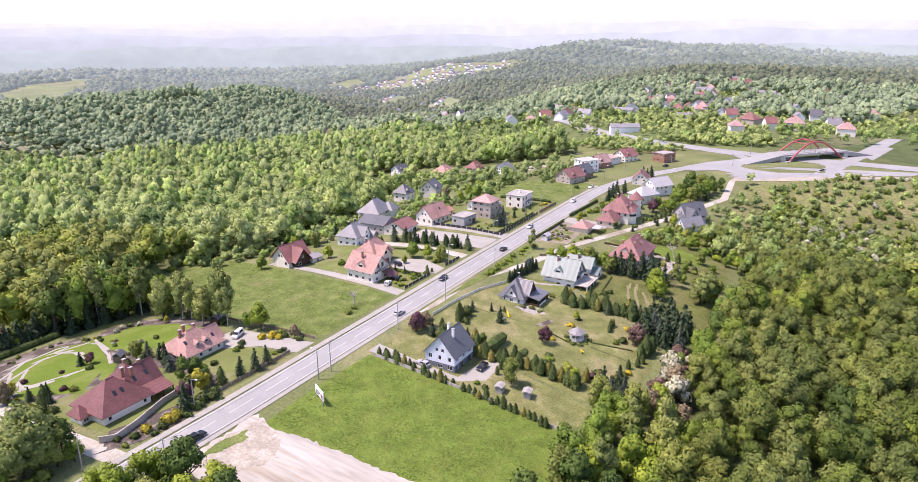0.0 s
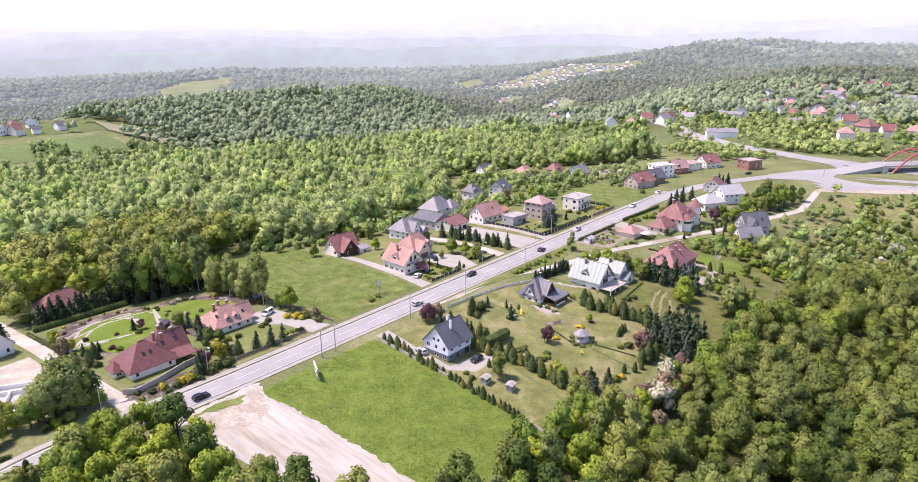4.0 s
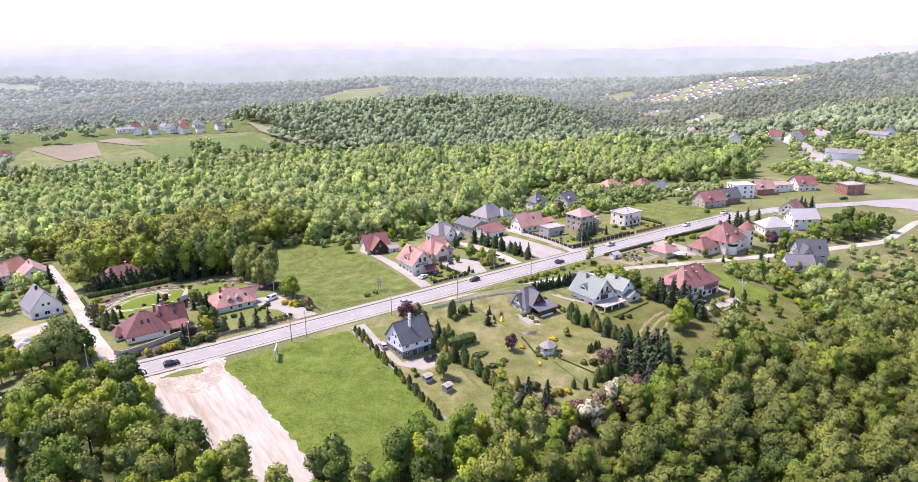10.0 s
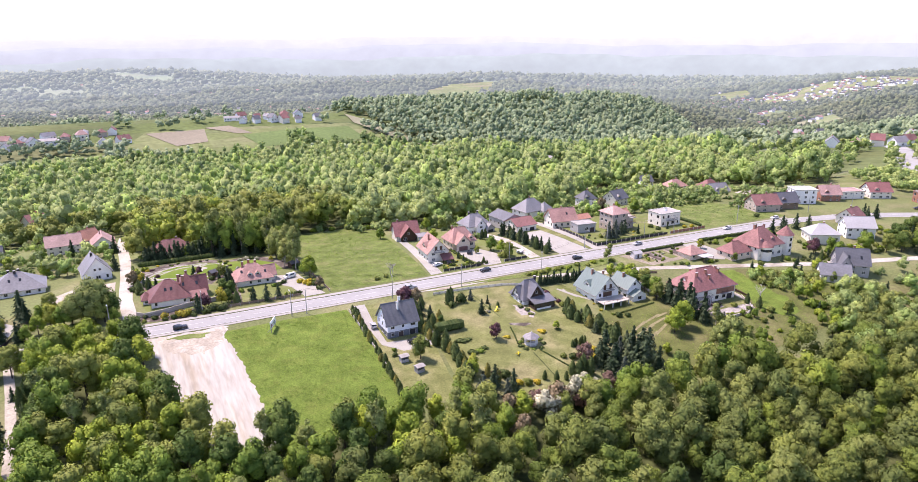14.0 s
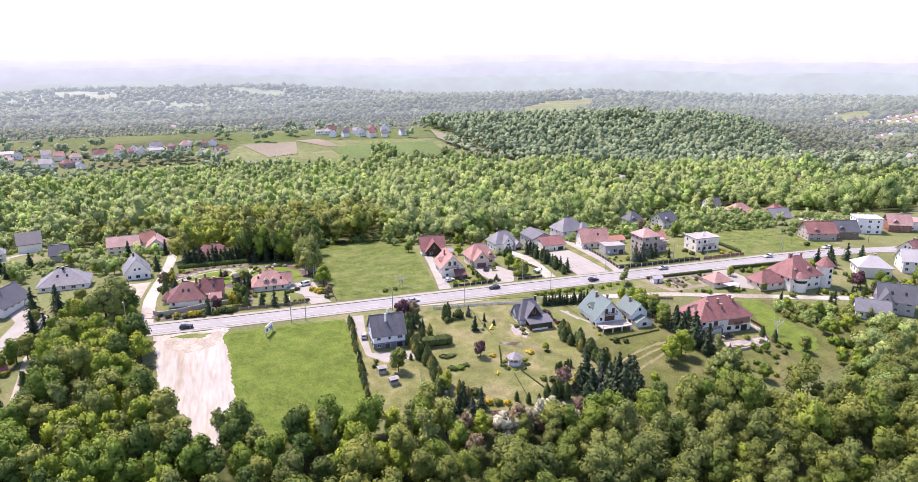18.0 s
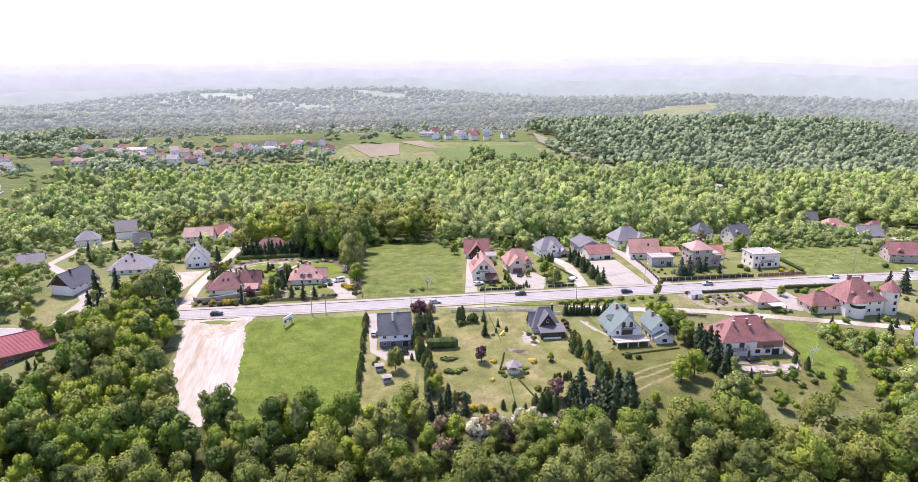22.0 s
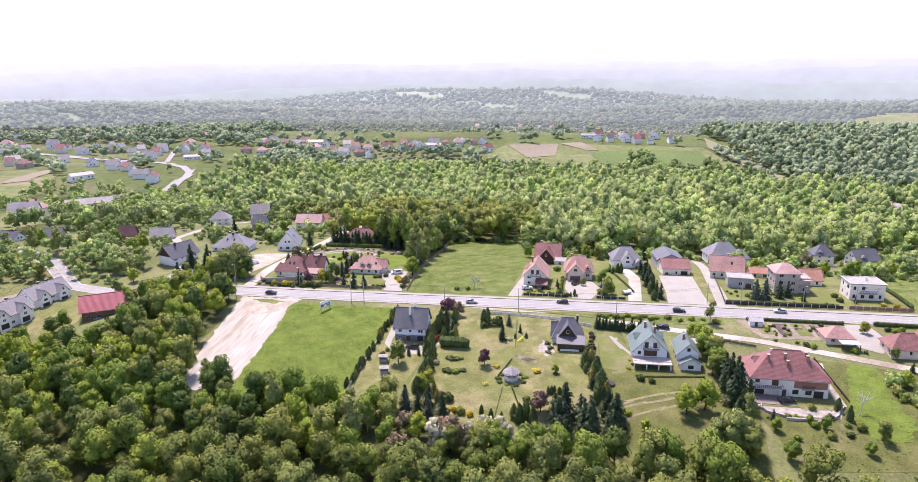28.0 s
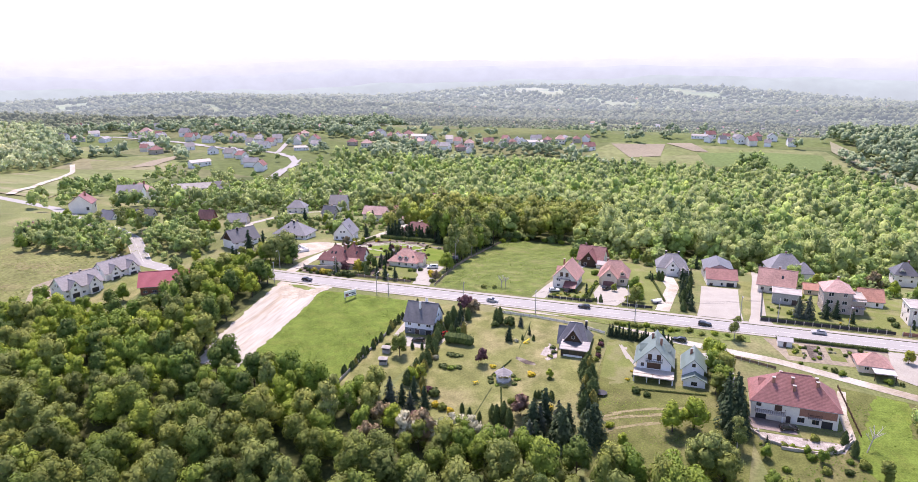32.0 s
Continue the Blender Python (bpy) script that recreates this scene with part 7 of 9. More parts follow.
    for x, y, k, s in ((246, -52, "deep", 0.8), (252, -46, "fresh", 0.7), (258, -44, "fir", 0.8), (270, -20, "fir", 0.8), (276, -16, "fir", 0.8), (192, -48, "fir", 0.5), (187, -44, "fir", 0.45), (183, -46, "fir", 0.45), (162, -14, "lime", 0.4),
                       (164, -31, "olive", 0.35), (172, -38, "shrub_o", 1.4), (150, -9.5, "shrub_d", 1.0), (145, -14, "shrub_d", 0.8), (137, -13, "shrub", 0.8), (131, -15, "shrub_o", 1.0)):
        plant(k, x, y, s)
    for i in range(13):
        plant(("thuja", "fir", "thuja", "shrub_d")[i % 4], -92.6 + 0.5 * math.sin(i * 2.1), -4 - 3.4 * i, (1.7, 0.55, 1.5, 1.4)[i % 4], "dark evergreens beside the gravel track")
    for i in range(9):
        plant(("shrub_d", "shrub", "fir", "shrub_o")[i % 4], -104 + 1.6 * math.sin(i * 2.7), -2 - 4.5 * i, (1.3, 1.4, 0.45, 1.5)[i % 4])
    for i in range(11):
        plant(("thuja", "slim", "thuja")[i % 3], 97.0 + 0.12 * i + 0.8 * math.sin(i * 2.9), 11 + 3.7 * i, (1.5, 0.62, 1.8)[i % 3], "dense conifers along the drive", tall=0.9)
    for i in range(13):
        plant(("mid", "fresh", "bluewood", "olive", "mid")[i % 5], -66 - 3.9 * i, -9.5 + 2.0 * math.sin(i * 2.3) - 0.12 * i, 0.72 + 0.12 * math.sin(i * 1.7), tall=1.05)
    # western gardens
    for x, y, k, s in ((-106.7, 35.4, "fir", 1.35), (-99.0, 36.5, "fir", 1.25), (-97.0, 31.0, "fir", 0.95), (-92.0, 27.0, "mid", 0.6), (-97.7, 18.5, "fir", 0.6), (-104, 26, "olive", 0.5), (-90.4, 33.0, "olive", 0.7)):
        plant(k, x, y, s)
    for x, y, k, s in ((-75.6, 20, "willow", 1.3), (-79.5, 17.0, "willow", 1.15), (-83.0, 18.5, "willow", 0.9), (-77.6, 13.6, "shrub_o", 2.0), (-81.0, 13.2, "shrub_f", 1.8), (-73.5, 15.5, "olive", 0.8), (-71.0, 17.5, "deep", 0.8), (-70.6, 14.0, "mid", 0.5), (-77.0, 23.8, "willow", 1.0), (-80.3, 20, "deep", 0.7), (-85.1, 17.3, "mid", 0.75), (-89.3, 20.2, "lime", 0.75),
                       (-92.6, 17.0, "fresh", 0.6), (-96.0, 14.0, "mid", 0.5), (-83.0, 13.5, "shrub_d", 1.6), (-98, 14, "fir", 0.9), (-103, 18, "fir", 1.0), (-70, 90, "fir", 0.9), (-88, 92, "mid", 0.6), (-96, 96, "fresh", 0.6), (-108, 96, "birch", 0.6),
                       (-128, 96, "mid", 0.6), (-134, 104, "fir", 0.9), (-140, 118, "fir", 0.9), (-130, 126, "fir", 0.95), (-112, 120, "fresh", 0.6), (-100, 128, "mid", 0.7), (-88, 136, "fir", 1.0), (-70, 132, "fir", 1.0), (-136, 40, "olive", 0.7),
                       (-146, 52, "mid", 0.8), (-150, 66, "fresh", 0.7), (-170, 74, "mid", 0.8)):
        plant(k, x, y, s)
    for x, y, k, s in ((-176, 60, "birch", 0.9), (-184, 48, "birch", 0.95), (-190, 56, "birch", 0.9), (-196, 46, "birch", 1.0), (-202, 54, "birch", 0.95), (-208, 44, "birch", 0.9), (-160, 44, "olive", 0.7), (-168, 52, "mid", 0.7), (-126, 20, "fresh", 0.6),
                       (-132, 28, "birch", 0.6), (-122, -30, "mid", 0.7), (-118, -40, "deep", 0.8), (-128, -44, "mid", 0.7), (-152, -42, "mid", 0.8), (-176, -48, "deep", 0.9), (-184, -40, "fresh", 0.8), (-172, 20, "olive", 0.6), (-232, 18, "fir", 1.1),
                       (-225, 10, "mid", 0.8), (-240, 52, "fresh", 0.8), (-212, 70, "mid", 0.8), (-100, -34, "fir", 0.6), (-98, -38, "fir", 0.6), (-97, -44, "fir", 0.6), (-96, -24, "fir", 0.5)):
        plant(k, x, y, s)


garden_plants()


def scatter(poly, gap, seed, jitter=0.42, lawns=True):
    rng = np.random.default_rng(seed)
    xs, ys = [p[0] for p in poly], [p[1] for p in poly]
    gx, gy = np.meshgrid(np.arange(min(xs), max(xs), gap), np.arange(min(ys), max(ys), gap * 0.87))
    gx[::2] += gap / 2
    p = np.c_[gx.ravel(), gy.ravel()] + rng.uniform(-jitter, jitter, (gx.size, 2)) * gap
    p = p[inside(poly, p[:, 0], p[:, 1])]
    for q in KEEP_OUT if lawns else HARD:
        p = p[~inside(q, p[:, 0], p[:, 1])]
    if len(HOUSES):
        d = np.hypot(p[:, None, 0] - np.array(HOUSES)[None, :, 0], p[:, None, 1] - np.array(HOUSES)[None, :, 1])
        p = p[d.min(1) > (11 if lawns else 8.5)]
        # open ground on the garden side of the houses at the wood's edge
        for hx, hy in HOUSES:
            if hy > 60 and (lawns or hx > 60):
                p = p[~((np.abs(p[:, 0] - hx + 0.35 * (hy - p[:, 1])) < 10) & (p[:, 1] < hy) & (p[:, 1] > hy - (40 if lawns else 30 if hx > 180 else 14)))]
    return p


BEYOND = []


def fill(poly, kinds, gap, seed, lo=0.7, hi=1.2, far=False):
    pts = scatter(poly, gap, seed, 0.48, lawns=False)
    if far:
        BEYOND.append(pts)
        return
    for x, y in pts:
        rng = random.Random(int(x * 131 + y * 17))
        k, s = rng.choice(kinds)
        plant(k, x, y, s * rng.uniform(lo, hi))


SHRUBS = [("shrub", 1.5), ("shrub_f", 1.6), ("shrub_o", 1.7), ("shrub_d", 1.4), ("mid", 0.45), ("shrub", 1.1)]
BUSH = [("shrub_o", 2.2), ("shrub_f", 2.0), ("shrub", 2.2), ("mid", 0.5), ("olive", 0.52), ("grey", 0.5), ("fresh", 0.5), ("fir", 0.5)]


def garden_fill():
    fill([(246, -45), (262, -43), (284, -52), (282, -60), (258, -58), (246, -56)], [("mid", 0.85), ("deep", 0.8), ("olive", 0.85), ("deep", 0.9), ("fir", 0.9)], 6.0, 56)
    fill([(186, 50), (240, 50), (262, 58), (262, 70), (232, 84), (200, 78), (188, 64)], BUSH, 5.0, 52, far=True)
    fill([(60, 84), (84, 78), (88, 92), (70, 98), (58, 100)], SHRUBS, 4.6, 53, far=True)
    fill([(82, 50), (86, 50), (86, 72), (82, 74)], SHRUBS, 3.0, 54, far=True)
    fill([(126, 64), (150, 60), (166, 56), (190, 50), (188, 64), (160, 70), (130, 74)], SHRUBS, 4.4, 55, far=True)
    fill([(160, -43), (196, -50), (206, -72), (184, -82), (166, -78), (160, -62)], BUSH, 6.2, 31)
    fill([(158, -66), (168, -66), (162, -82), (150, -96), (136, -99), (148, -82)], BUSH + [("mid", 0.7), ("olive", 0.75)], 5.2, 63, 0.8, 1.2)
    fill([(205, -62), (262, -70), (300, -72), (300, -90), (230, -96), (208, -80)], BUSH, 7.5, 32, far=True)
    fill([(84, 76), (104, 84), (126, 80), (124, 108), (100, 104), (80, 92)], SHRUBS, 5.0, 33, far=True)
    fill([(128, 66), (165, 62), (190, 80), (186, 112), (150, 104), (132, 108)], SHRUBS, 4.8, 34, far=True)
    fill([(196, 72), (236, 56), (262, 60), (268, 98), (230, 96), (200, 120)], BUSH, 5.2, 35, far=True)
    fill([(244, 34), (300, 40), (306, 60), (296, 120), (280, 118), (262, 70)], BUSH, 5.4, 36, far=True)
    fill([(-62, 96), (-10, 92), (-8, 104), (-60, 106)], BUSH + [("fir", 0.9), ("deep", 0.8)], 6.5, 37)
    fill([(-98, 84), (-70, 96), (-70, 140), (-146, 140), (-146, 104), (-120, 84)], SHRUBS, 6.0, 38, far=True)
    fill([(-160, 60), (-126, 60), (-150, 92), (-210, 110), (-215, 60)], BUSH, 6.0, 39, far=True)
    fill([(-215, 96), (-160, 110), (-160, 220), (-230, 230), (-260, 150)], BUSH + [("mid", 0.8), ("fresh", 0.8)], 7.0, 40, far=True)
    fill([(-145, 170), (-100, 166), (-70, 165), (-70, 200), (-140, 200)], BUSH + [("mid", 0.9), ("fir", 0.9), ("fresh", 0.9)], 7.5, 41, far=True)
    fill([(168, -9), (206, -12), (214, -24), (206, -20), (170, -14)], SHRUBS, 3.6, 42)
    fill([(164, -36), (196, -38), (214, -46), (212, -52), (190, -46), (164, -40)], [("shrub_d", 1.3), ("shrub", 1.4), ("fir", 0.4), ("shrub_o", 1.6), ("thuja", 1.2)], 3.4, 57)
    fill([(214, -36), (262, -42), (256, -22), (270, -24), (262, -46), (232, -50), (214, -46)], SHRUBS, 4.4, 58)
    fill([(214, 108), (262, 96), (292, 100), (322, 150), (318, 188), (296, 206), (250, 172), (222, 140)], [("shrub_o", 1.6), ("shrub_f", 1.5), ("shrub", 1.6), ("shrub", 1.2)], 5.0, 62, far=True)
    fill([(232, 30), (262, 32), (300, 24), (330, 16), (334, 24), (300, 40), (262, 44), (234, 40)], BUSH, 4.6, 59, far=True)
    fill([(130, -21.5), (160, -27), (160, -31), (128, -25)], SHRUBS, 3.4, 60, 0.5, 0.9)
    fill([(126, 20), (142, 30), (142, 40), (128, 44)], [("shrub", 0.9), ("shrub_d", 0.8), ("shrub_f", 1.0), ("fresh", 0.3)], 3.8, 61)
    fill([(205, -20), (214, -20), (216, -44), (206, -46)], SHRUBS, 5.2, 43)
    fill([(128, -8.5), (156, -9), (156, -20), (130, -20)], [("shrub_d", 0.7), ("shrub", 0.7), ("shrub_w", 0.6), ("shrub_f", 0.7)], 3.4, 44)
    fill([(82, -26), (85, -27), (86, -50), (82, -50)], [("shrub_d", 0.7), ("shrub_y", 0.6), ("shrub", 0.8)], 3.5, 45)
    fill([(116, -61), (138, -61), (139, -82), (118, -84)], SHRUBS, 5.6, 46, 0.4, 0.8)
    fill([(48, 10.5), (61, 10.5), (61, 20), (56, 22), (50, 16)], [("shrub", 0.8), ("shrub_d", 0.7), ("shrub_y", 0.6)], 3.2, 47)
    fill([(129, 10.5), (160, 10.5), (160, 22), (142, 26), (128, 24)], [("shrub", 0.8), ("shrub_d", 0.8), ("shrub_y", 0.6)], 5.0, 48)
    fill([(-160, 14), (-128, 14), (-128, 40), (-150, 44)], SHRUBS, 6.5, 49, far=True)


garden_fill()


# ---- woods ----
def wood_stuff(name, pts, templates, sizes, mats, seed, label, tall=(0.85, 1.15)):
    """Joins many simple trees into one object."""
    rng = np.random.default_rng(seed)
    V, F, I, N, T, k = [], [], [], [], [], 0
    z = ground_at(pts[:, 0], pts[:, 1])
    patch = roll_wave(pts[:, 0], pts[:, 1], 23.0, 1.3) * 0.8 + roll_wave(pts[:, 0], pts[:, 1], 77.0, 0.4) * 0.6 + 0.75 * rng.normal(size=len(pts))
    order = np.clip(((patch + 2.6) / 5.2 * len(mats)).astype(int), 0, len(mats) - 1)
    for i, (x, y) in enumerate(pts):
        v, f, n = templates[rng.integers(len(templates))]
        s, a, shade = sizes * rng.uniform(0.66, 1.3), rng.uniform(0, 6.283), np.clip(rng.normal() * 0.5, -1, 1)
        c, w = math.cos(a), math.sin(a)
        V.append(np.c_[(v[:, 0] * c - v[:, 1] * w) * s + x, (v[:, 0] * w + v[:, 1] * c) * s + y, v[:, 2] * s * rng.uniform(*tall) + z[i] - 0.3])
        N.append(np.c_[n[:, 0] * c - n[:, 1] * w, n[:, 0] * w + n[:, 1] * c, n[:, 2]])
        F.append(f + k)
        I.append(np.full(len(f), order[i]))
        T.append(np.full(len(v), shade))
        k += len(v)
    me = array_mesh(name, np.concatenate(V), np.concatenate(F), mats, np.concatenate(I), normals=np.concatenate(N), tints=np.concatenate(T))
    return tagged(new(name, me), label, "trees", kind="stuff")


def templates(count, seed, lumps, n_cards, size, rx=4.3, rz=4.4, base=2.2, sub=1, core=0.9):
    out = []
    for i in range(count):
        v, f, n = crown_arrays(seed + i, lumps, rx, rz, base, n_cards, size, sub, core, True)
        out.append((v, fix_tris(f), n))
    return out


def woods():
    near = scatter(WOOD_S, 6.6, 5)
    close = near[(near[:, 1] > -150)]
    order = np.argsort(-close[:, 1])
    rng = random.Random(8)
    singles, rest = close[order[:235]], np.concatenate([close[order[235:]], near[near[:, 1] <= -150]])
    for x, y in singles:
        w = roll_wave(x, y, 17.0, 0.4)
        if 16 < x < 70 and y > -114 and rng.random() < 0.36:
            plant("blossom" if rng.random() < 0.62 else "dusky", x, y, rng.uniform(1.2, 1.7))
            continue
        k = rng.choice(("mid", "fresh", "olive", "fresh", "mid", "fresh", "olive", "deep") if x < 2 and w > -0.6 else ("fresh", "mid", "olive", "fresh", "birch") if w > 0.9 else ("olive", "mid", "grey", "birch", "mid") if w > -0.5 else ("deep", "mid", "olive", "deep", "bluewood"))
        s = rng.uniform(0.72, 1.08) * (0.8 if y > -92 and (x > 95 or 0 < x < 48) else 1.12 if 48 < x < 95 and y > -102 else 1.0) * (0.62 if x > 110 and y > -92 else 1.0)
        plant(k, x, y, s, tall=rng.uniform(0.95, 1.2))
    fine, plain = rest[rest[:, 1] > -150], rest[rest[:, 1] <= -150]
    wood_stuff("woodland", fine, templates(7, 200, 14, 1050, 0.40, rz=4.8, sub=1, core=0.76), 0.97, DEEP_LEAF, 3, "dense mixed green woodland below the gardens")
    wood_stuff("woodland", plain, templates(6, 210, 9, 70, 0.9, rz=4.8), 0.95, DEEP_LEAF, 3, "dense mixed green woodland on the slope")
    north = scatter(WOOD_N, 9.2, 6)
    d = north[:, 1]
    a, b = north[d < 230], north[d >= 230]
    near_w, a = a[a[:, 0] < 48], a[a[:, 0] >= 48]
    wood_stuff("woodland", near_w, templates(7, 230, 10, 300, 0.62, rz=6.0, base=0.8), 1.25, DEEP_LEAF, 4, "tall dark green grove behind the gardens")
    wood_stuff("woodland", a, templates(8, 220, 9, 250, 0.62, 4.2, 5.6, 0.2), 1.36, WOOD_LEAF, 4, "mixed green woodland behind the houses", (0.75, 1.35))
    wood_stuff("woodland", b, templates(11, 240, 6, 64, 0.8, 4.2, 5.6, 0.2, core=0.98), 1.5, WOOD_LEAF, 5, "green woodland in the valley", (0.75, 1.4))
    edge = np.array([p for q in range(3) for p in curve([(-8, 103 + q * 4), (4, 118 + q * 4), (42, 119 + q * 4), (58, 105 + q * 4), (84, 93 + q * 4), (104, 104 + q * 4), (138, 109 + q * 4), (160, 105 + q * 4), (186, 122 + q * 4), (202, 130 + q * 4), (218, 152 + q * 4), (242, 180 + q * 4), (272, 208)], 6)])
    edge = edge + np.random.default_rng(19).uniform(-2.2, 2.2, edge.shape)
    wood_stuff("shrubbery", edge, templates(5, 540, 7, 150, 0.5, 2.8, 2.2, -0.3), 1.0, WOOD_LEAF, 19, "thicket of bushes along the wood's edge")
    tongue = scatter([(150, 735), (179, 836), (202, 827), (206, 768), (265, 755), (289, 786), (302, 758), (342, 684), (317, 614), (145, 652)], 11.0, 23, lawns=False)
    wood_stuff("woodland", tongue, templates(5, 600, 5, 56, 0.95, 4.3, 4.8, 1.0, core=0.95), 1.2, WOOD_LEAF, 24, "trees reaching from the valley wood into the field", (0.75, 1.4))
    hill = scatter(WOOD_E, 10.4, 7)
    wood_stuff("woodland", hill, templates(8, 260, 4, 24, 1.2, 4.9, 5.2, core=1.05), 1.5, [COPSE_HAZED[0], COPSE_HAZED[1], FAR_HAZED[0], FAR_HAZED[1]], 6, "wooded hill behind the fields", (0.75, 1.3))
    p = np.concatenate(BEYOND)
    wood_stuff("shrubbery", p[::6], templates(5, 400, 8, 130, 0.7), 0.62, WOOD_LEAF[1:], 14, "garden trees of many greens between the houses")
    wood_stuff("shrubbery", np.concatenate([p[k::6] for k in range(1, 6)]), templates(5, 420, 5, 80, 0.5, 2.4, 1.5, 0.1), 0.85, WOOD_LEAF[1:], 15, "garden shrubs of many greens between the houses")
    # thicket beside the hillside meadow
    thick = scatter([(132, -106), (148, -94), (159, -80), (170, -71), (186, -64), (192, -80), (170, -102), (150, -114), (130, -114)], 5.4, 26, lawns=False)
    wood_stuff("woodland", thick, templates(6, 620, 9, 420, 0.5, 3.9, 4.2, 0.3, core=0.75), 0.82, [DEEP_LEAF[1], WOOD_LEAF[1], DEEP_LEAF[2], WOOD_LEAF[2], DEEP_LEAF[0]], 27, "thicket of leafy trees beside the hillside meadow", (0.8, 1.3))
    bushes = scatter([(157, -43), (162, -47), (172, -49), (186, -54), (184, -62), (168, -66), (159, -64), (155, -54)], 3.8, 28, lawns=False)
    wood_stuff("shrubbery", bushes, templates(5, 640, 6, 190, 0.42, 2.5, 1.8, -0.2, core=0.75), 0.9, [DEEP_LEAF[1], WOOD_LEAF[1], DEEP_LEAF[2]], 29, "dense dark green bushes above the meadow")
    # scrub on the eastern slope
    scrub = np.concatenate([scatter([(240, -84), (300, -90), (345, -130), (340, -320), (240, -320), (225, -190)], 7.0, 9), scatter([(168, -70), (196, -80), (232, -84), (262, -92), (262, -140), (240, -190), (200, -190), (184, -140), (172, -108), (160, -86)], 4.6, 30, lawns=False)])
    wood_stuff("scrub", scrub, templates(6, 280, 5, 90, 0.6, 2.6, 1.9, -0.2), 0.95, [DEEP_LEAF[3], WOOD_LEAF[1], DEEP_LEAF[2], WOOD_LEAF[2], DEEP_LEAF[1], L_BLOSSOM], 7, "scattered bushes and blossoming thorn on the slope")
    # dense trees among the western houses
    west = scatter(WOOD_W, 9.0, 13)
    wood_stuff("woodland", west, templates(5, 500, 5, 70, 1.2, core=0.84), 1.0, WOOD_LEAF, 16, "leafy trees between the western houses")
    far_west = scatter(WOOD_L, 13.0, 14)
    wood_stuff("woodland", far_west, templates(5, 560, 4, 40, 1.5, rz=5.4, core=0.9), 1.4, FAR_HAZED, 20, "dense wood beside the western fields")
    belt = scatter(BELT, 5.2, 15, lawns=False)
    wood_stuff("woodland", belt, templates(6, 580, 8, 150, 0.55, 3.0, 4.6, 0.6), 0.95, WOOD_LEAF, 21, "belt of slender trees and thicket by the western road")
    # copses and woods among the far settlements
    rng2 = np.random.default_rng(12)

    def open_spots(p, gap, level):
        ok = roll_wave(p[:, 0], p[:, 1], 95.0, 0.3) + 0.6 * roll_wave(p[:, 0], p[:, 1], 41.0, 1.9) > level
        ok &= ~((p[:, 0] > 285) & (p[:, 0] < 470) & (p[:, 1] < 50) & (p[:, 1] > -300)) & ~((p[:, 0] < 285) & (p[:, 1] < 110) & (p[:, 0] > -170))
        ok &= ~(inside([(-930, 590), (-660, 520), (-480, 430), (-370, 420), (-330, 700), (-500, 830), (-930, 770)], p[:, 0], p[:, 1]) & (roll_wave(p[:, 0], p[:, 1], 23.0, 0.8) < 0.9))
        # gardens and fields on the crest, with few trees
        ok &= ~((p[:, 1] > 870) & (p[:, 1] < 1200) & (p[:, 0] > -480) & (p[:, 0] < 330) & (roll_wave(p[:, 0], p[:, 1], 19.0, 0.8) < 1.0))
        for q in (WOOD_N, WOOD_E, WOOD_W, WOOD_L, *KEEP_OUT):
            ok &= ~inside(q, p[:, 0], p[:, 1])
        for x, y in HOUSES:
            ok &= np.hypot(p[:, 0] - x, p[:, 1] - y) > gap
        return before_houses(p[ok])

    def before_houses(p):
        """Leaves the sunny front gardens of the far houses open."""
        ok = np.ones(len(p), bool)
        for x, y in HOUSES:
            if math.hypot(x, y) > 330:
                c = Vector((-x, -230 - y)).normalized()
                dx, dy = p[:, 0] - x, p[:, 1] - y
                along, side = dx * c.x + dy * c.y, np.abs(dy * c.x - dx * c.y)
                ok &= ~((along > -6) & (along < 34) & (side < 8))
        return p[ok]

    # trees among the houses beyond the junction
    town = scatter([(410, 30), (440, 60), (480, 105), (560, 180), (640, 300), (720, 330), (900, 280), (1080, 200), (1050, -60), (880, -220), (640, -165), (520, -130), (450, -70)], 12.0, 17)
    town = np.concatenate([town, scatter([(352, 14), (368, -6), (390, -14), (398, 26), (420, 66), (400, 78), (368, 52)], 6.5, 18, lawns=False), scatter([(418, 10), (424, -40), (434, -74), (462, -72), (454, -20), (446, 14)], 5.5, 22), scatter([(452, 6), (520, 60), (640, 110), (700, 0), (560, -60), (470, -40)], 12.0, 25)])
    wood_stuff("woodland", before_houses(town), templates(5, 520, 6, 90, 0.8, rz=4.6, base=0.5), 0.72, [*WOOD_LEAF[:4], DEEP_LEAF[0]], 18, "leafy trees between the houses of the town")
    p = np.concatenate([rng2.uniform((-700, 110), (700, 900), (3600, 2)), rng2.uniform((400, -400), (700, 200), (500, 2)), rng2.uniform((-700, -100), (-170, 300), (900, 2))])
    p = open_spots(p[np.hypot(p[:, 0], p[:, 1]) < 700], 24, -0.65)
    wood_stuff("woodland", p, templates(4, 300, 5, 54, 1.4), 1.0, WOOD_LEAF[:4], 8, "scattered trees and copses among fields")
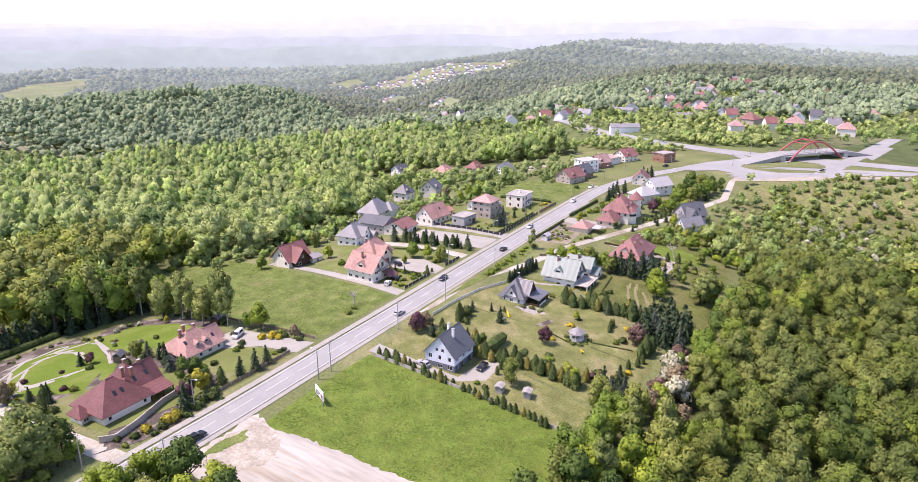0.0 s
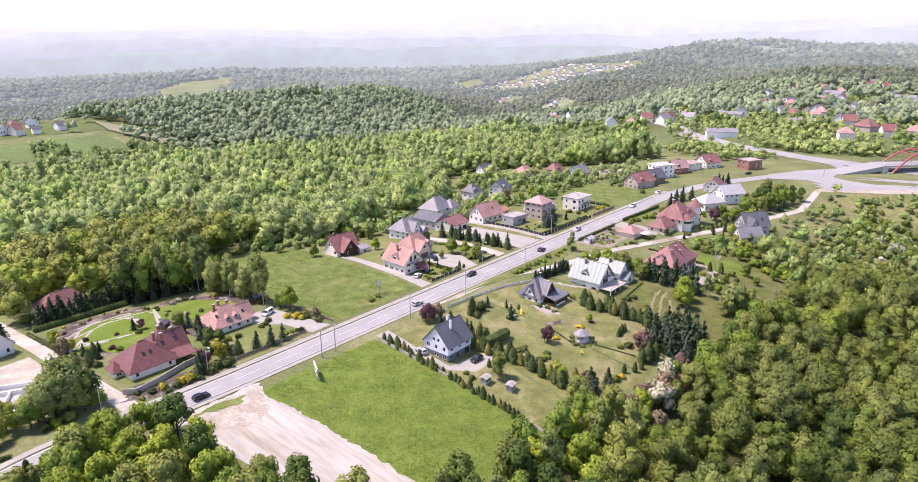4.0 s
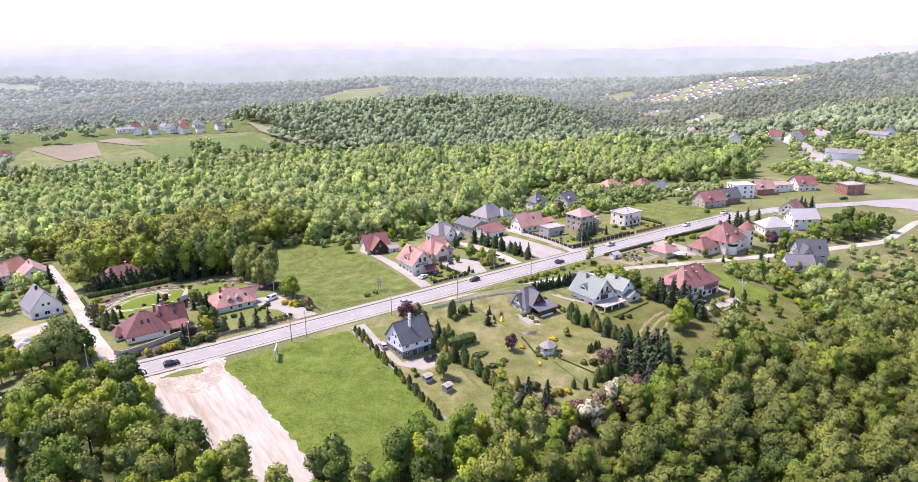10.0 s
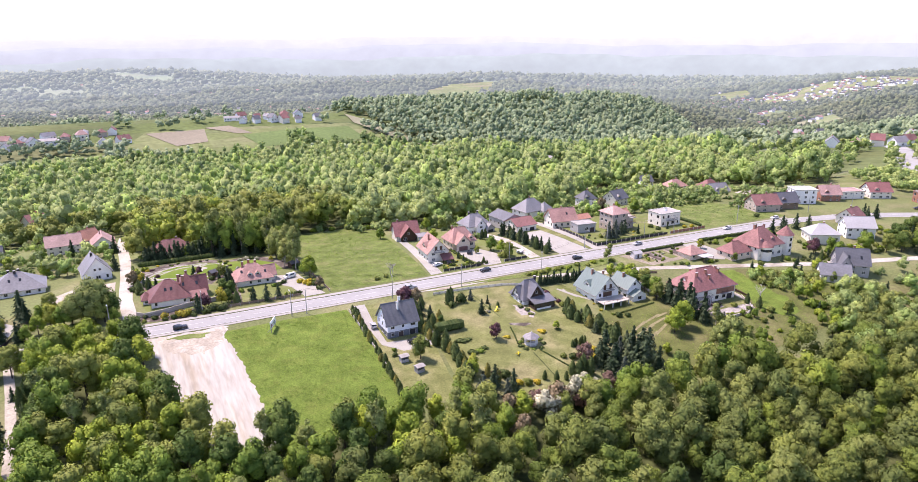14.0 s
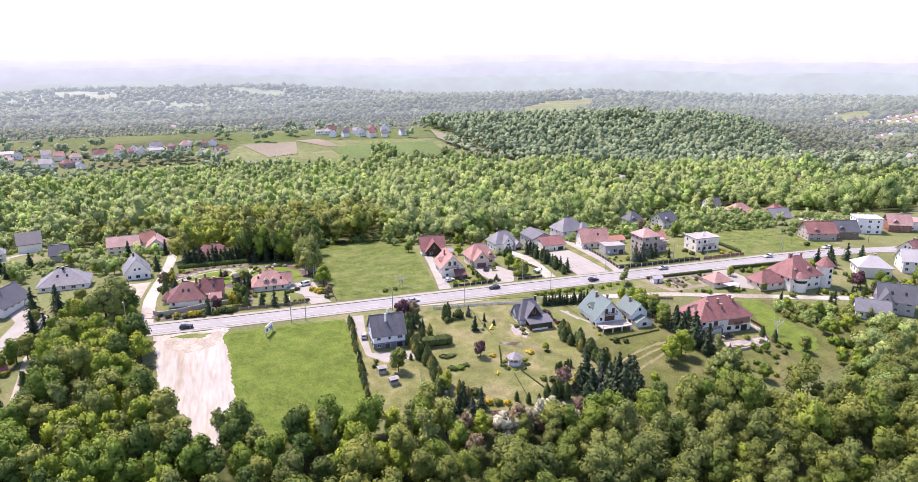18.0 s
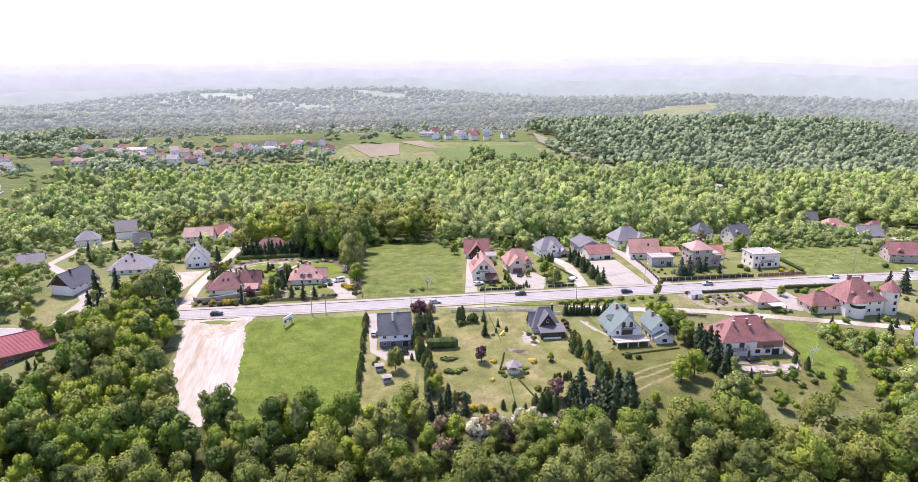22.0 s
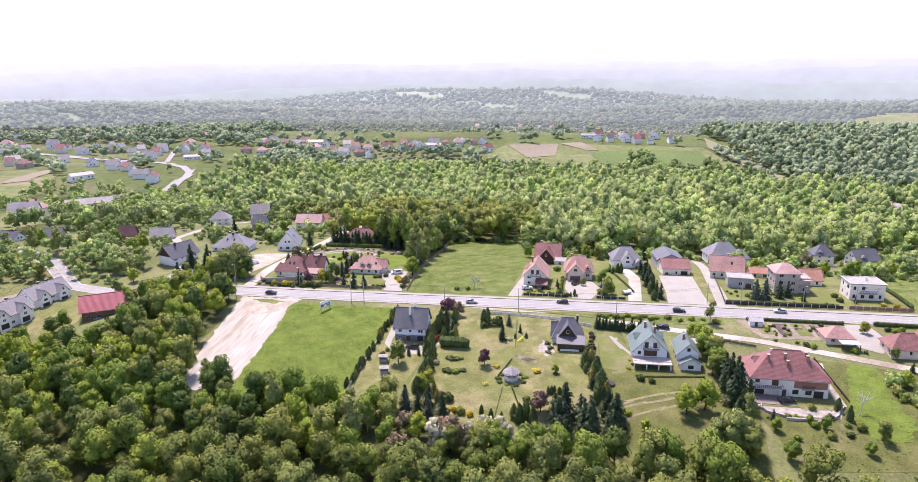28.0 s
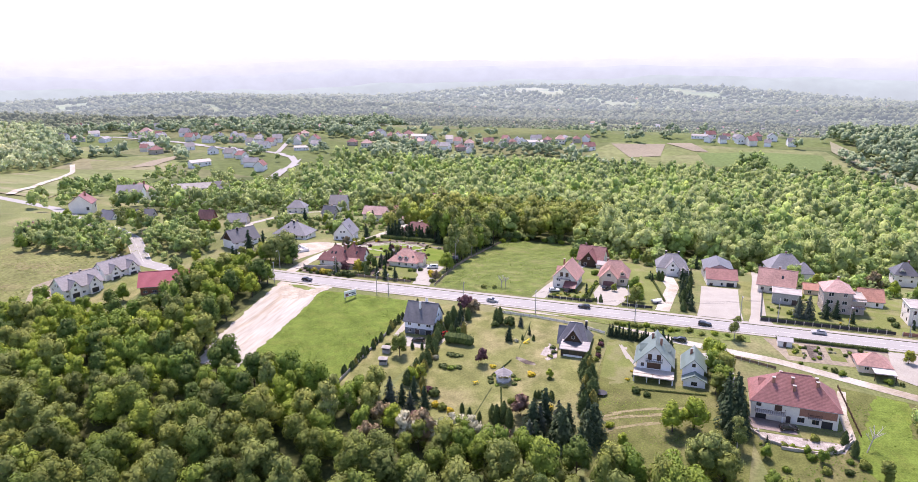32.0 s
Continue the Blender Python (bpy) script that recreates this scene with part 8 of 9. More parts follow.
    def spread(r0, r1, gap, seed):
        """Spots of an even wood between two distances, over the half of the land that is looked at."""
        rng = np.random.default_rng(seed)
        gx, gy = np.meshgrid(np.arange(-r1, r1, gap), np.arange(-r1 * 0.3, r1, gap * 0.9))
        p = np.c_[gx.ravel(), gy.ravel()] + rng.uniform(-0.45, 0.45, (gx.size, 2)) * gap
        r, az = np.hypot(p[:, 0], p[:, 1]), np.degrees(np.arctan2(p[:, 0], p[:, 1]))
        return p[(r >= r0) & (r < r1) & (az > -62) & (az < 102)]

    def wooded(p, level):
        return (roll_wave(p[:, 0], p[:, 1], 150.0, 0.9) + 0.7 * roll_wave(p[:, 0], p[:, 1], 61.0, 2.2) + 0.5 * roll_wave(p[:, 0], p[:, 1], 27.0, 0.4)) > level

    p = open_spots(spread(680, RINGS[0], 11.6, 61), 20, -0.95)
    wood_stuff("woodland", p, templates(9, 320, 4, 14, 1.3, 5.2, 5.4, 0.2, core=1.0), 1.36, COPSE_HAZED, 9, "far copses and woods on the hills", (0.75, 1.35))
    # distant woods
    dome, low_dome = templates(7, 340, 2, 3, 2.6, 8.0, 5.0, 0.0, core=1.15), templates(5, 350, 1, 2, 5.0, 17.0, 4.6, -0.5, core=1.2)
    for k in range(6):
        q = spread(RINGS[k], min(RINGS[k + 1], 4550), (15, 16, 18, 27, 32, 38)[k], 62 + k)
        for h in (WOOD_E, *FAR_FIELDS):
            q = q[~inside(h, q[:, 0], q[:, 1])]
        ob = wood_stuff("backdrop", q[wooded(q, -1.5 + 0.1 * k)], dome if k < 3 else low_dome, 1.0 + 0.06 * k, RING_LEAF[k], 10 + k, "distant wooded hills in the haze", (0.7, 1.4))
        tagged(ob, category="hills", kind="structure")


def tufts(name, poly, n, size, mat, seed, label):
    """Short uneven grass standing on a meadow."""
    rng = np.random.default_rng(seed)
    xs, ys = [p[0] for p in poly], [p[1] for p in poly]
    p = rng.uniform((min(xs), min(ys)), (max(xs), max(ys)), (n, 2))
    p = p[inside(poly, p[:, 0], p[:, 1])]
    keep = roll_wave(p[:, 0], p[:, 1], 3.1, 0.2) + roll_wave(p[:, 0], p[:, 1], 9.0, 1.2) + rng.normal(size=len(p)) > -0.3
    p = p[keep]
    z = ground_at(p[:, 0], p[:, 1]) + 0.05
    d = np.tile((0.0, 0.0, 1.0), (len(p), 1))
    q = cards(rng, np.c_[p, z], d, size, 0.25)
    ids = np.arange(len(q)).reshape(-1, 4)
    f = np.concatenate([ids[:, [0, 1, 2]], ids[:, [0, 2, 3]]])
    tagged(new(name, array_mesh(name, q, f, [mat])), label, "grass", kind="stuff")


TUFT_A, TUFT_B = leaf("grass_tuft_green", (0.165, 0.255, 0.042), 0.12, 0.45), leaf("grass_tuft_pale", (0.24, 0.29, 0.09), 0.12, 0.45)
tufts("grass", [(-38, -11), (0.4, -11), (-1.8, -75), (-36, -75)], 16000, 0.24, TUFT_A, 51, "uneven tufts of bright meadow grass")
tufts("grass", [(2, 9), (40, 9), (52, 100), (40, 115), (5, 115)], 14000, 0.32, TUFT_A, 52, "uneven tufts of rough meadow grass")
tufts("grass", [(140, -40), (160, -42), (198, -58), (180, -74), (158, -84), (120, -88)], 6000, 0.35, TUFT_A, 53, "long hillside grass in tufts")
tufts("grass", [(76, -52), (112, -56), (112, -92), (76, -90)], 3000, 0.28, TUFT_A, 54, "green sloping grass in tufts")
tufts("grass", [(46, -7.2), (117, -7.2), (117, -11.5), (92, -13.4)], 2400, 0.35, TUFT_A, 55, "weedy roadside grass in tufts")
tufts("grass", [(192, 9), (243, 8), (237, 50), (216, 76), (197, 68)], 3000, 0.4, TUFT_A, 56, "grass tufts on the empty plot")
tufts("grass", [(-230, -60), (-170, -48), (-160, -20), (-152, 30), (-170, 48), (-240, 40)], 5000, 0.5, TUFT_B, 57, "rough grass tufts on the meadow")
# ---- cars ----
def car(x, y, turn, col, label, long=4.4, van=False, z=None):
    c = thing("car", x, y, (gz(x, y) + 0.13) if z is None else z, turn, label, "car")
    paint = CAR_PAINT[col]
    l, w = long / 2, 0.88
    prof = [(-l, 0.35), (-l, 0.85), (-l * 0.92, 0.98), (-l * 0.78, 1.42), (-l * 0.1, 1.48), (l * 0.34, 0.98), (l * 0.9, 0.85), (l, 0.62), (l, 0.35)]
    if van:
        prof = [(-l, 0.35), (-l, 1.75), (-l * 0.95, 1.9), (l * 0.35, 1.92), (l * 0.62, 1.15), (l * 0.95, 0.95), (l, 0.7), (l, 0.35)]
    s = Shape()
    inset = lambda z: w - max(0, z - 0.95) * 0.28
    for sd in (-1, 1):
        pts = [(px, sd * inset(pz), pz) for px, pz in prof]
        s.poly(*(pts if sd < 0 else pts[::-1]))
    for (ax, az), (bx, bz) in zip(prof, prof[1:] + prof[:1]):
        s.poly((ax, -inset(az), az), (ax, inset(az), az), (bx, inset(bz), bz), (bx, -inset(bz), bz))
    body = part("body", s, paint, c)
    top, low = (1.36, 1.0) if not van else (1.75, 1.15)
    g = Shape()
    for sd in (-1, 1):
        q = [(-l * 0.7, sd * (inset(low) + 0.01), low), (l * 0.22, sd * (inset(low) + 0.01), low), (-l * 0.02, sd * (inset(top) + 0.01), top), (-l * 0.66, sd * (inset(top) + 0.01), top)]
        g.poly(*(q if sd < 0 else q[::-1]))
    part("side_windows", g, GLASS, c)
    if van:
        part("windscreen", Shape().poly((l * 0.37, -0.66, 1.86), (l * 0.37, 0.66, 1.86), (l * 0.62, 0.8, 1.18), (l * 0.62, -0.8, 1.18)), GLASS, c)
    else:
        part("windscreen", Shape().poly((-l * 0.07, -0.7, 1.475), (l * 0.34, -0.82, 1.01), (l * 0.34, 0.82, 1.01), (-l * 0.07, 0.7, 1.475)), GLASS, c)
        part("rear_window", Shape().poly((-l * 0.79, 0.7, 1.40), (-l * 0.925, 0.82, 1.01), (-l * 0.925, -0.82, 1.01), (-l * 0.79, -0.7, 1.40)), GLASS, c)
    for px in (-l * 0.62, l * 0.62):
        for py in (-0.82, 0.82):
            t = part("wheel", Shape().rod((px, py - 0.1, 0.32), (px, py + 0.1, 0.32), 0.32, 12), DARKM, c)
            part("rim", Shape().rod((px, py - 0.11, 0.32), (px, py + 0.11, 0.32), 0.19, 8), METAL, t)
    for py in (-0.6, 0.6):
        part("headlight", Shape().box(l - 0.04, py - 0.16, 0.62, l + 0.02, py + 0.16, 0.76), FRAME, c)
        part("tail_light", Shape().box(-l - 0.02, py - 0.16, 0.72, -l + 0.03, py + 0.16, 0.9), R_RED, c)
    return c


CAR_PAINT = {k: material(f"car_paint_{k}", v, 0.25, 0.03, 1.0, 0.2, 0.0, 0.6) for k, v in
             {"black": (0.012, 0.013, 0.016), "silver": (0.42, 0.43, 0.44), "white": (0.75, 0.75, 0.74), "red": (0.35, 0.02, 0.02), "blue": (0.03, 0.10, 0.16), "grey": (0.10, 0.10, 0.11), "green": (0.03, 0.12, 0.12)}.items()}


def cars():
    for x, y, turn, col, lab in ((-52, -1.9, 0, "black", "black car driving on the road"), (62, 2.0, 180, "black", "dark car driving on the road"), (28, -2.0, 0, "silver", "silver car on the road"),
                                 (104, -2.0, 0, "black", "black car on the road"), (140, 2.0, 180, "silver", "silver car on the road"), (196, 2.0, 180, "white", "white car on the road"), (318, -17, 145, "black", "dark car on the road"),
                                 (380, -66, 330, "silver", "silver car on the road"), (13, -40.2, 180, "black", "black car parked before the garage"), (19.6, -33.5, 80, "red", "red car beside the house"), (4.6, -26, 80, "silver", "silver car parked on the drive"),
                                 (48, 17, 20, "white", "white car parked at the house"), (53.5, 17.5, 70, "black", "black car under the porch"), (67.5, 26, 60, "black", "black car on the forecourt"), (124, -59.2, 8, "black", "black car parked on the forecourt"), (96, -17.2, 170, "black", "dark car on the lane"), (233, 5, 178, "white", "white van on the road")):
        car(x, y, turn, col, lab)
    car(-9, 31.5, 200, "white", "white van parked on the forecourt", 4.9, True)


cars()


# ---- street furniture and garden things ----
def utility_pole(x, y, hgt=9.0, turn=0, lamp=False):
    p = thing("street_lamp" if lamp else "utility_pole", x, y, gz(x, y), turn, "slim grey street lamp on a pole" if lamp else "grey concrete utility pole with crossarm", "lamp" if lamp else "pole", "poles along the road")
    part("pole", Shape().cyl(0, 0, -0.6, hgt, 0.16, 0.1, 8), METAL if lamp else CONCRETE, p)
    if lamp:
        part("arm", Shape().rod((0, 0, hgt - 0.1), (0, -1.6, hgt + 0.3), 0.05), METAL, p)
        part("lamp_head", Shape().box(-0.14, -2.2, hgt + 0.2, 0.14, -1.5, hgt + 0.36), FRAME, p)
    else:
        part("crossarm", Shape().box(-0.06, -0.8, hgt - 0.5, 0.06, 0.8, hgt - 0.38), METAL, p)
        for k in (-0.7, 0, 0.7):
            part("insulator", Shape().cyl(0, k, hgt - 0.38, hgt - 0.2, 0.05), FRAME, p)


def wire(a, b, sag, name="cable"):
    n = 10
    pts = [(a[0] + (b[0] - a[0]) * i / n, a[1] + (b[1] - a[1]) * i / n, a[2] + (b[2] - a[2]) * i / n - sag * 4 * (i / n) * (1 - i / n)) for i in range(n + 1)]
    s = Shape().tube(pts, 0.02)
    tagged(new(name, s.mesh(name, DARKM)), "thin dark overhead cable", "cable")


POLES = [(-64, -7.4), (-12.5, -7.6), (18.5, -8.0), (46, -8.6), (81, -9.6), (128, 8.6), (168, 8.8), (210, 8.6)]
for px, py in POLES:
    utility_pole(px, py)
for (ax, ay), (bx, by) in zip(POLES, POLES[1:]):
    for off in (-0.7, 0.7):
        wire((ax, ay + off, gz(ax, ay) + 8.7), (bx, by + off, gz(bx, by) + 8.7), 0.7)
for px, py in ((-44, 8.4), (-17.5, -7.6), (77, 8.6), (116, 9.0), (150, 9.0), (-72, 9.0), (260, 6.0), (290, 2.0), (330, -18), (340, -56), (395, -60), (430, -84), (395, -104), (352, -86)):
    utility_pole(px, py, 8.4, 0 if py > 0 else 180, True)

b = thing("billboard", -25.3, -14.8, gz(-25.3, -14.8), 62, "white roadside billboard with red and dark blocks", "billboard")
for k in (-2.2, 2.2):
    part("post", Shape().box(k - 0.1, -0.1, -0.5, k + 0.1, 0.1, 1.4), METAL, b)
    part("brace", Shape().rod((k, 0.05, 1.2), (k, 1.5, -0.4), 0.06), METAL, b)
for sd in (-1, 1):
    part("board", Shape().box(-2.7, 0.06 * sd - 0.05, 1.2, 2.7, 0.06 * sd + 0.05, 3.6), WHITE, b)
    part("print", Shape().box(-2.3, 0.115 * sd - 0.004, 1.5, -0.9, 0.115 * sd + 0.004, 2.6), R_RED, b)
    part("print", Shape().box(-0.6, 0.115 * sd - 0.004, 2.2, 2.2, 0.115 * sd + 0.004, 2.55), DARKM, b)
    part("print", Shape().box(0.5, 0.115 * sd - 0.004, 1.45, 2.4, 0.115 * sd + 0.004, 2.0), PLINTH, b)

g = thing("gazebo", 46.6, -55.6, gz(46.6, -55.6), 10, "white octagonal garden gazebo with grey roof", "gazebo")
part("floor", Shape().cyl(0, 0, -0.6, 0.15, 2.3, 2.3, 8), CONCRETE, g)
# Pale roof colour takes the place of sky glare on it.
part("roof", Shape().cyl(0, 0, 2.4, 4.0, 2.75, 0.12, 8), R_PALE, g)
part("finial", Shape().cyl(0, 0, 3.95, 4.5, 0.08, 0.02, 6), WHITE, g)
for i in range(8):
    a, c = 2 * math.pi * i / 8, 2 * math.pi * (i + 1) / 8
    part("post", Shape().cyl(2.1 * math.cos(a), 2.1 * math.sin(a), 0.15, 2.45, 0.09), WHITE, g)
    if i:
        p0, p1 = (2.1 * math.cos(a), 2.1 * math.sin(a)), (2.1 * math.cos(c), 2.1 * math.sin(c))
        part("panel", Shape().slab([[(*p0, 1.1), (*p1, 1.1), (p1[0], p1[1], 1.12), (p0[0], p0[1], 1.12)]], 0.9), WHITE, g)

for x, y, turn, lab in ((5.6, -49.5, 5, "small grey play hut with pale roof"), (7.6, -56.5, 12, "small roofed garden swing seat")):
    s = thing("garden_shed", x, y, gz(x, y), turn, lab, "shed")
    part("roof", Shape().slab([[(-1.5, -1.2, 1.9), (1.5, -1.2, 1.9), (1.5, 0.1, 2.3), (-1.5, 0.1, 2.3)], [(-1.5, 0.1, 2.3), (1.5, 0.1, 2.3), (1.5, 1.3, 1.9), (-1.5, 1.3, 1.9)]], 0.1), R_FLAT, s)
    part("wall", Shape().box(-1.2, -0.9, -0.4, 1.2, -0.82, 1.0).box(-1.2, -0.82, -0.4, -1.12, 0.9, 1.9).box(1.12, -0.82, -0.4, 1.2, 0.9, 1.9).box(-1.12, 0.82, -0.4, 1.12, 0.9, 1.9), GREYW, s)
y = thing("garden_ornament", 39.2, -60.0, gz(39.2, -60.0), 0, "bright yellow star-shaped garden toy", "ornament")
part("body", Shape().cyl(0, 0, -0.2, 0.5, 0.16, 0.1).rod((-0.9, 0, 0.75), (0.9, 0.3, 0.6), 0.14).rod((-0.4, -0.8, 0.6), (0.4, 0.8, 0.8), 0.14), YELLOW, y)
t = thing("trampoline", 75.5, -55.5, gz(75.5, -55.5), 0, "round dark garden trampoline", "trampoline")
part("mat", Shape().cyl(0, 0, 0.55, 0.62, 1.7, 1.7, 16), DARKM, t)
for i in range(6):
    a = math.pi * i / 3
    part("leg", Shape().cyl(1.6 * math.cos(a), 1.6 * math.sin(a), -0.3, 0.56, 0.05), METAL, t)


u = thing("unfinished_house", -83.5, 37.5, gz(-83.5, 37.5), 60, "white block walls of an unfinished house", "building")
part("slab", Shape().box(-6.5, -5.0, -1.2, 6.5, 5.0, 0.35), CONCRETE, u)
for x0, y0, x1, y1 in ((-6.2, -4.8, 6.2, -4.5), (-6.2, 4.5, 6.2, 4.8), (-6.2, -4.5, -5.9, 4.5), (5.9, -4.5, 6.2, 4.5), (-5.9, 0.0, 2.0, 0.25), (2.0, -4.5, 2.25, 4.5)):
    part("wall", Shape().box(x0, y0, 0.35, x1, y1, 1.5), WHITE, u)
for k in range(5):
    part("block_stack", Shape().box(-9.0 + 0.2 * k, -4.0 + 2.0 * k, -0.4, -7.6 + 0.2 * k, -2.6 + 2.0 * k, 0.9), WHITE, u)


def fence(name, path, hgt, gap, post_mat, board_mat, label, board=0.04, low=0.15):
    f = thing(name, *path[0], gz(*path[0]), 0, label, "fence")
    x0, y0 = path[0]
    z0 = gz(x0, y0)
    for (ax, ay), (bx, by) in zip(path, path[1:]):
        n = max(1, int(math.hypot(bx - ax, by - ay) / gap))
        for i in range(n):
            p = [(ax + (bx - ax) * k / n, ay + (by - ay) * k / n) for k in (i, i + 1)]
            (px, py), (qx, qy) = p
            d = Vector((qx - px, qy - py)).normalized()
            zs = [gz(*r) - z0 for r in p]
            part("post", Shape().box(px - x0 - 0.12, py - y0 - 0.12, zs[0] - 0.3, px - x0 + 0.12, py - y0 + 0.12, zs[0] + hgt + 0.1), post_mat, f)
            nx, ny = -d.y * board, d.x * board
            s = Shape()
            k = 0
            quad = [(px - x0 + nx, py - y0 + ny), (qx - x0 + nx, qy - y0 + ny), (qx - x0 - nx, qy - y0 - ny), (px - x0 - nx, py - y0 - ny)]
            zz = [zs[0], zs[1], zs[1], zs[0]]
            k = len(s.v)
            s.v += [(a, c, z + low) for (a, c), z in zip(quad, zz)] + [(a, c, z + hgt) for (a, c), z in zip(quad, zz)]
            s.f += [tuple(k + j for j in q) for q in ((3, 2, 1, 0), (4, 5, 6, 7), (0, 1, 5, 4), (1, 2, 6, 5), (2, 3, 7, 6), (3, 0, 4, 7))]
            part("panel", s, board_mat, f)


fence("fence", [(122.5, 8.8), (164, 8.6)], 1.3, 2.6, STONE_T, DARKM, "dark panel fence with stone posts")
fence("fence", [(166, 8.8), (188, 8.6)], 1.4, 2.4, STONE_T, BRICK, "brick panel fence with stone posts")
fence("fence", [(122.5, 9), (128, 60)], 1.3, 3.0, STONE_T, DARKM, "dark fence along the yard")
fence("garden_wall", [(-64, 15.5), (-61.5, 13.2), (-55, 14.5), (-46, 17.5), (-37.5, 18.5)], 1.7, 3.0, STONE_T, STONE_T, "pale curved garden wall with wavy top", 0.12, -0.3)
fence("fence", [(-37.5, 10.0), (-10, 9.6)], 1.1, 2.8, METAL, WOOD, "low wire and timber fence", 0.02)
fence("fence", [(33, -11.5), (47, -12.2), (60, -14.2), (72, -18.5)], 1.0, 2.2, STONE_T, CREAM, "cream fence with stone posts", 0.04, 0.15)
fence("fence", [(47, 9.0), (64, 9.0)], 1.1, 2.4, STONE_T, DARKM, "low dark garden fence")
fence("fence", [(75, 9.0), (86, 9.0)], 1.1, 2.4, STONE_T, DARKM, "low dark garden fence")
fence("fence", [(139.6, -34), (141, -58)], 0.9, 2.4, TIMBER, TIMBER, "low dark timber fence")
fence("fence", [(106, -17.5), (112, -24), (124, -28)], 1.0, 2.4, CONCRETE, WOOD, "grey weathered timber fence")
fence("fence", [(1.0, -12), (0.3, -40), (-1.4, -74)], 0.9, 3.4, CONCRETE, STONE_T, "low concrete-based garden fence", 0.06, -0.2)
fence("fence", [(-104, 12), (-98, 22), (-96, 34)], 1.2, 2.2, DARKM, DARKM, "tall dark picket fence")
fence("fence", [(0.5, 9.2), (-0.5, 40), (2.5, 114)], 1.0, 5.0, CONCRETE, WOOD, "low fence along the meadow", 0.03)


fence("retaining_wall", curve([(116.5, -61.5), (118.5, -65.5), (124, -67.6), (130, -67.6), (135, -65.6), (138.6, -60.6), (139, -57)], 4), 0.8, 2.4, CONCRETE, STONE_T, "curved pale retaining wall below the house", 0.14, -0.5)


def bare_tree(x, y, hgt, lean, label, seed):
    """A leafless pale tree of forking branches."""
    rng = random.Random(seed)
    t = thing("bare_tree", x, y, gz(x, y), rng.uniform(0, 360), label, "tree")
    s = Shape()
    top = Vector((lean * hgt, 0, hgt * 0.55))
    s.rod((0, 0, -0.3), top, 0.14, 6)
    twigs = Shape()
    for k in range(7):
        a = 6.28 * k / 7 + rng.random()
        base = top * rng.uniform(0.6, 1.0)
        end = base + Vector((math.cos(a) * hgt * 0.26 + lean * hgt * 0.3, math.sin(a) * hgt * 0.26, hgt * rng.uniform(0.2, 0.42)))
        s.rod(base, end, 0.06, 5)
        for _ in range(6):
            p = base.lerp(end, rng.uniform(0.3, 1.0))
            twigs.rod(p, p + Vector((rng.uniform(-1, 1), rng.uniform(-1, 1), rng.uniform(0.1, 1.0))) * hgt * 0.13, 0.025, 4)
    part("trunk", s, BIRCH_BARK, t)
    part("twigs", twigs, BIRCH_BARK, t)


bare_tree(141, -64, 7.5, 0.35, "leaning bare pale tree on the slope", 1)
bare_tree(26.8, 15.5, 5.5, 0.0, "thin bare sapling on the meadow", 2)
bare_tree(28.2, 16.2, 5.0, 0.1, "thin bare sapling on the meadow", 3)


def hut(name, x, y, turn, w, d, hgt, wall, roof, label):
    h = thing(name, x, y, gz(x, y), turn, label, "shed")
    part("wall", Shape().box(-w / 2, -d / 2, -0.5, w / 2, d / 2, hgt), wall, h)
    part("roof", Shape().slab([[(-w / 2 - 0.3, -d / 2 - 0.3, hgt), (w / 2 + 0.3, -d / 2 - 0.3, hgt), (w / 2 + 0.3, 0, hgt + 1.0), (-w / 2 - 0.3, 0, hgt + 1.0)],
                               [(-w / 2 - 0.3, 0, hgt + 1.0), (w / 2 + 0.3, 0, hgt + 1.0), (w / 2 + 0.3, d / 2 + 0.3, hgt), (-w / 2 - 0.3, d / 2 + 0.3, hgt)]], 0.12), roof, h)
    part("door", Shape().box(-0.45, -d / 2 - 0.05, 0, 0.45, -d / 2 + 0.02, min(1.9, hgt - 0.15)), DOOR, h)


hut("garden_shed", -4.0, 46.5, 20, 3.2, 2.8, 2.2, TIMBER, R_DARK, "dark timber garden shed under birches")
hut("garden_shed", -35.2, 50.5, 30, 2.8, 2.2, 2.1, WOOD, R_DARK, "small brown timber hut beside the lawn")
hut("garden_shed", -117.0, -54.0, 20, 5.0, 4.0, 2.3, WOOD, R_GREY, "weathered shed with grey roof among trees")
hut("garden_shed", -100.5, -60.0, 10, 5.2, 3.6, 2.3, WOOD, R_BROWN, "low wooden shed with brown roof among trees")
hut("garden_shed", 128.0, -11.0, 0, 4.2, 2.6, 1.9, FRAME, R_WHITE, "small pale greenhouse in the kitchen garden")
hut("garden_shed", 102.5, -30.0, 4, 5.0, 4.2, 2.4, WHITE, R_WHITE, "white garage with pale flat roof")
sl = thing("play_slide", 48.0, -31.2, gz(48.0, -31.2), 40, "yellow plastic children's slide on the lawn", "slide")
part("chute", Shape().slab([[(-1.2, -0.25, 0.15), (1.0, -0.25, 1.3), (1.0, 0.25, 1.3), (-1.2, 0.25, 0.15)]], 0.08), YELLOW, sl)
for k in (-0.22, 0.22):
    part("leg", Shape().rod((1.0, k, -0.1), (0.95, k, 1.3), 0.04), YELLOW, sl)
tr = thing("trailer", 87.0, 16.0, gz(87.0, 16.0), 35, "white covered trailer parked on the grass", "trailer")
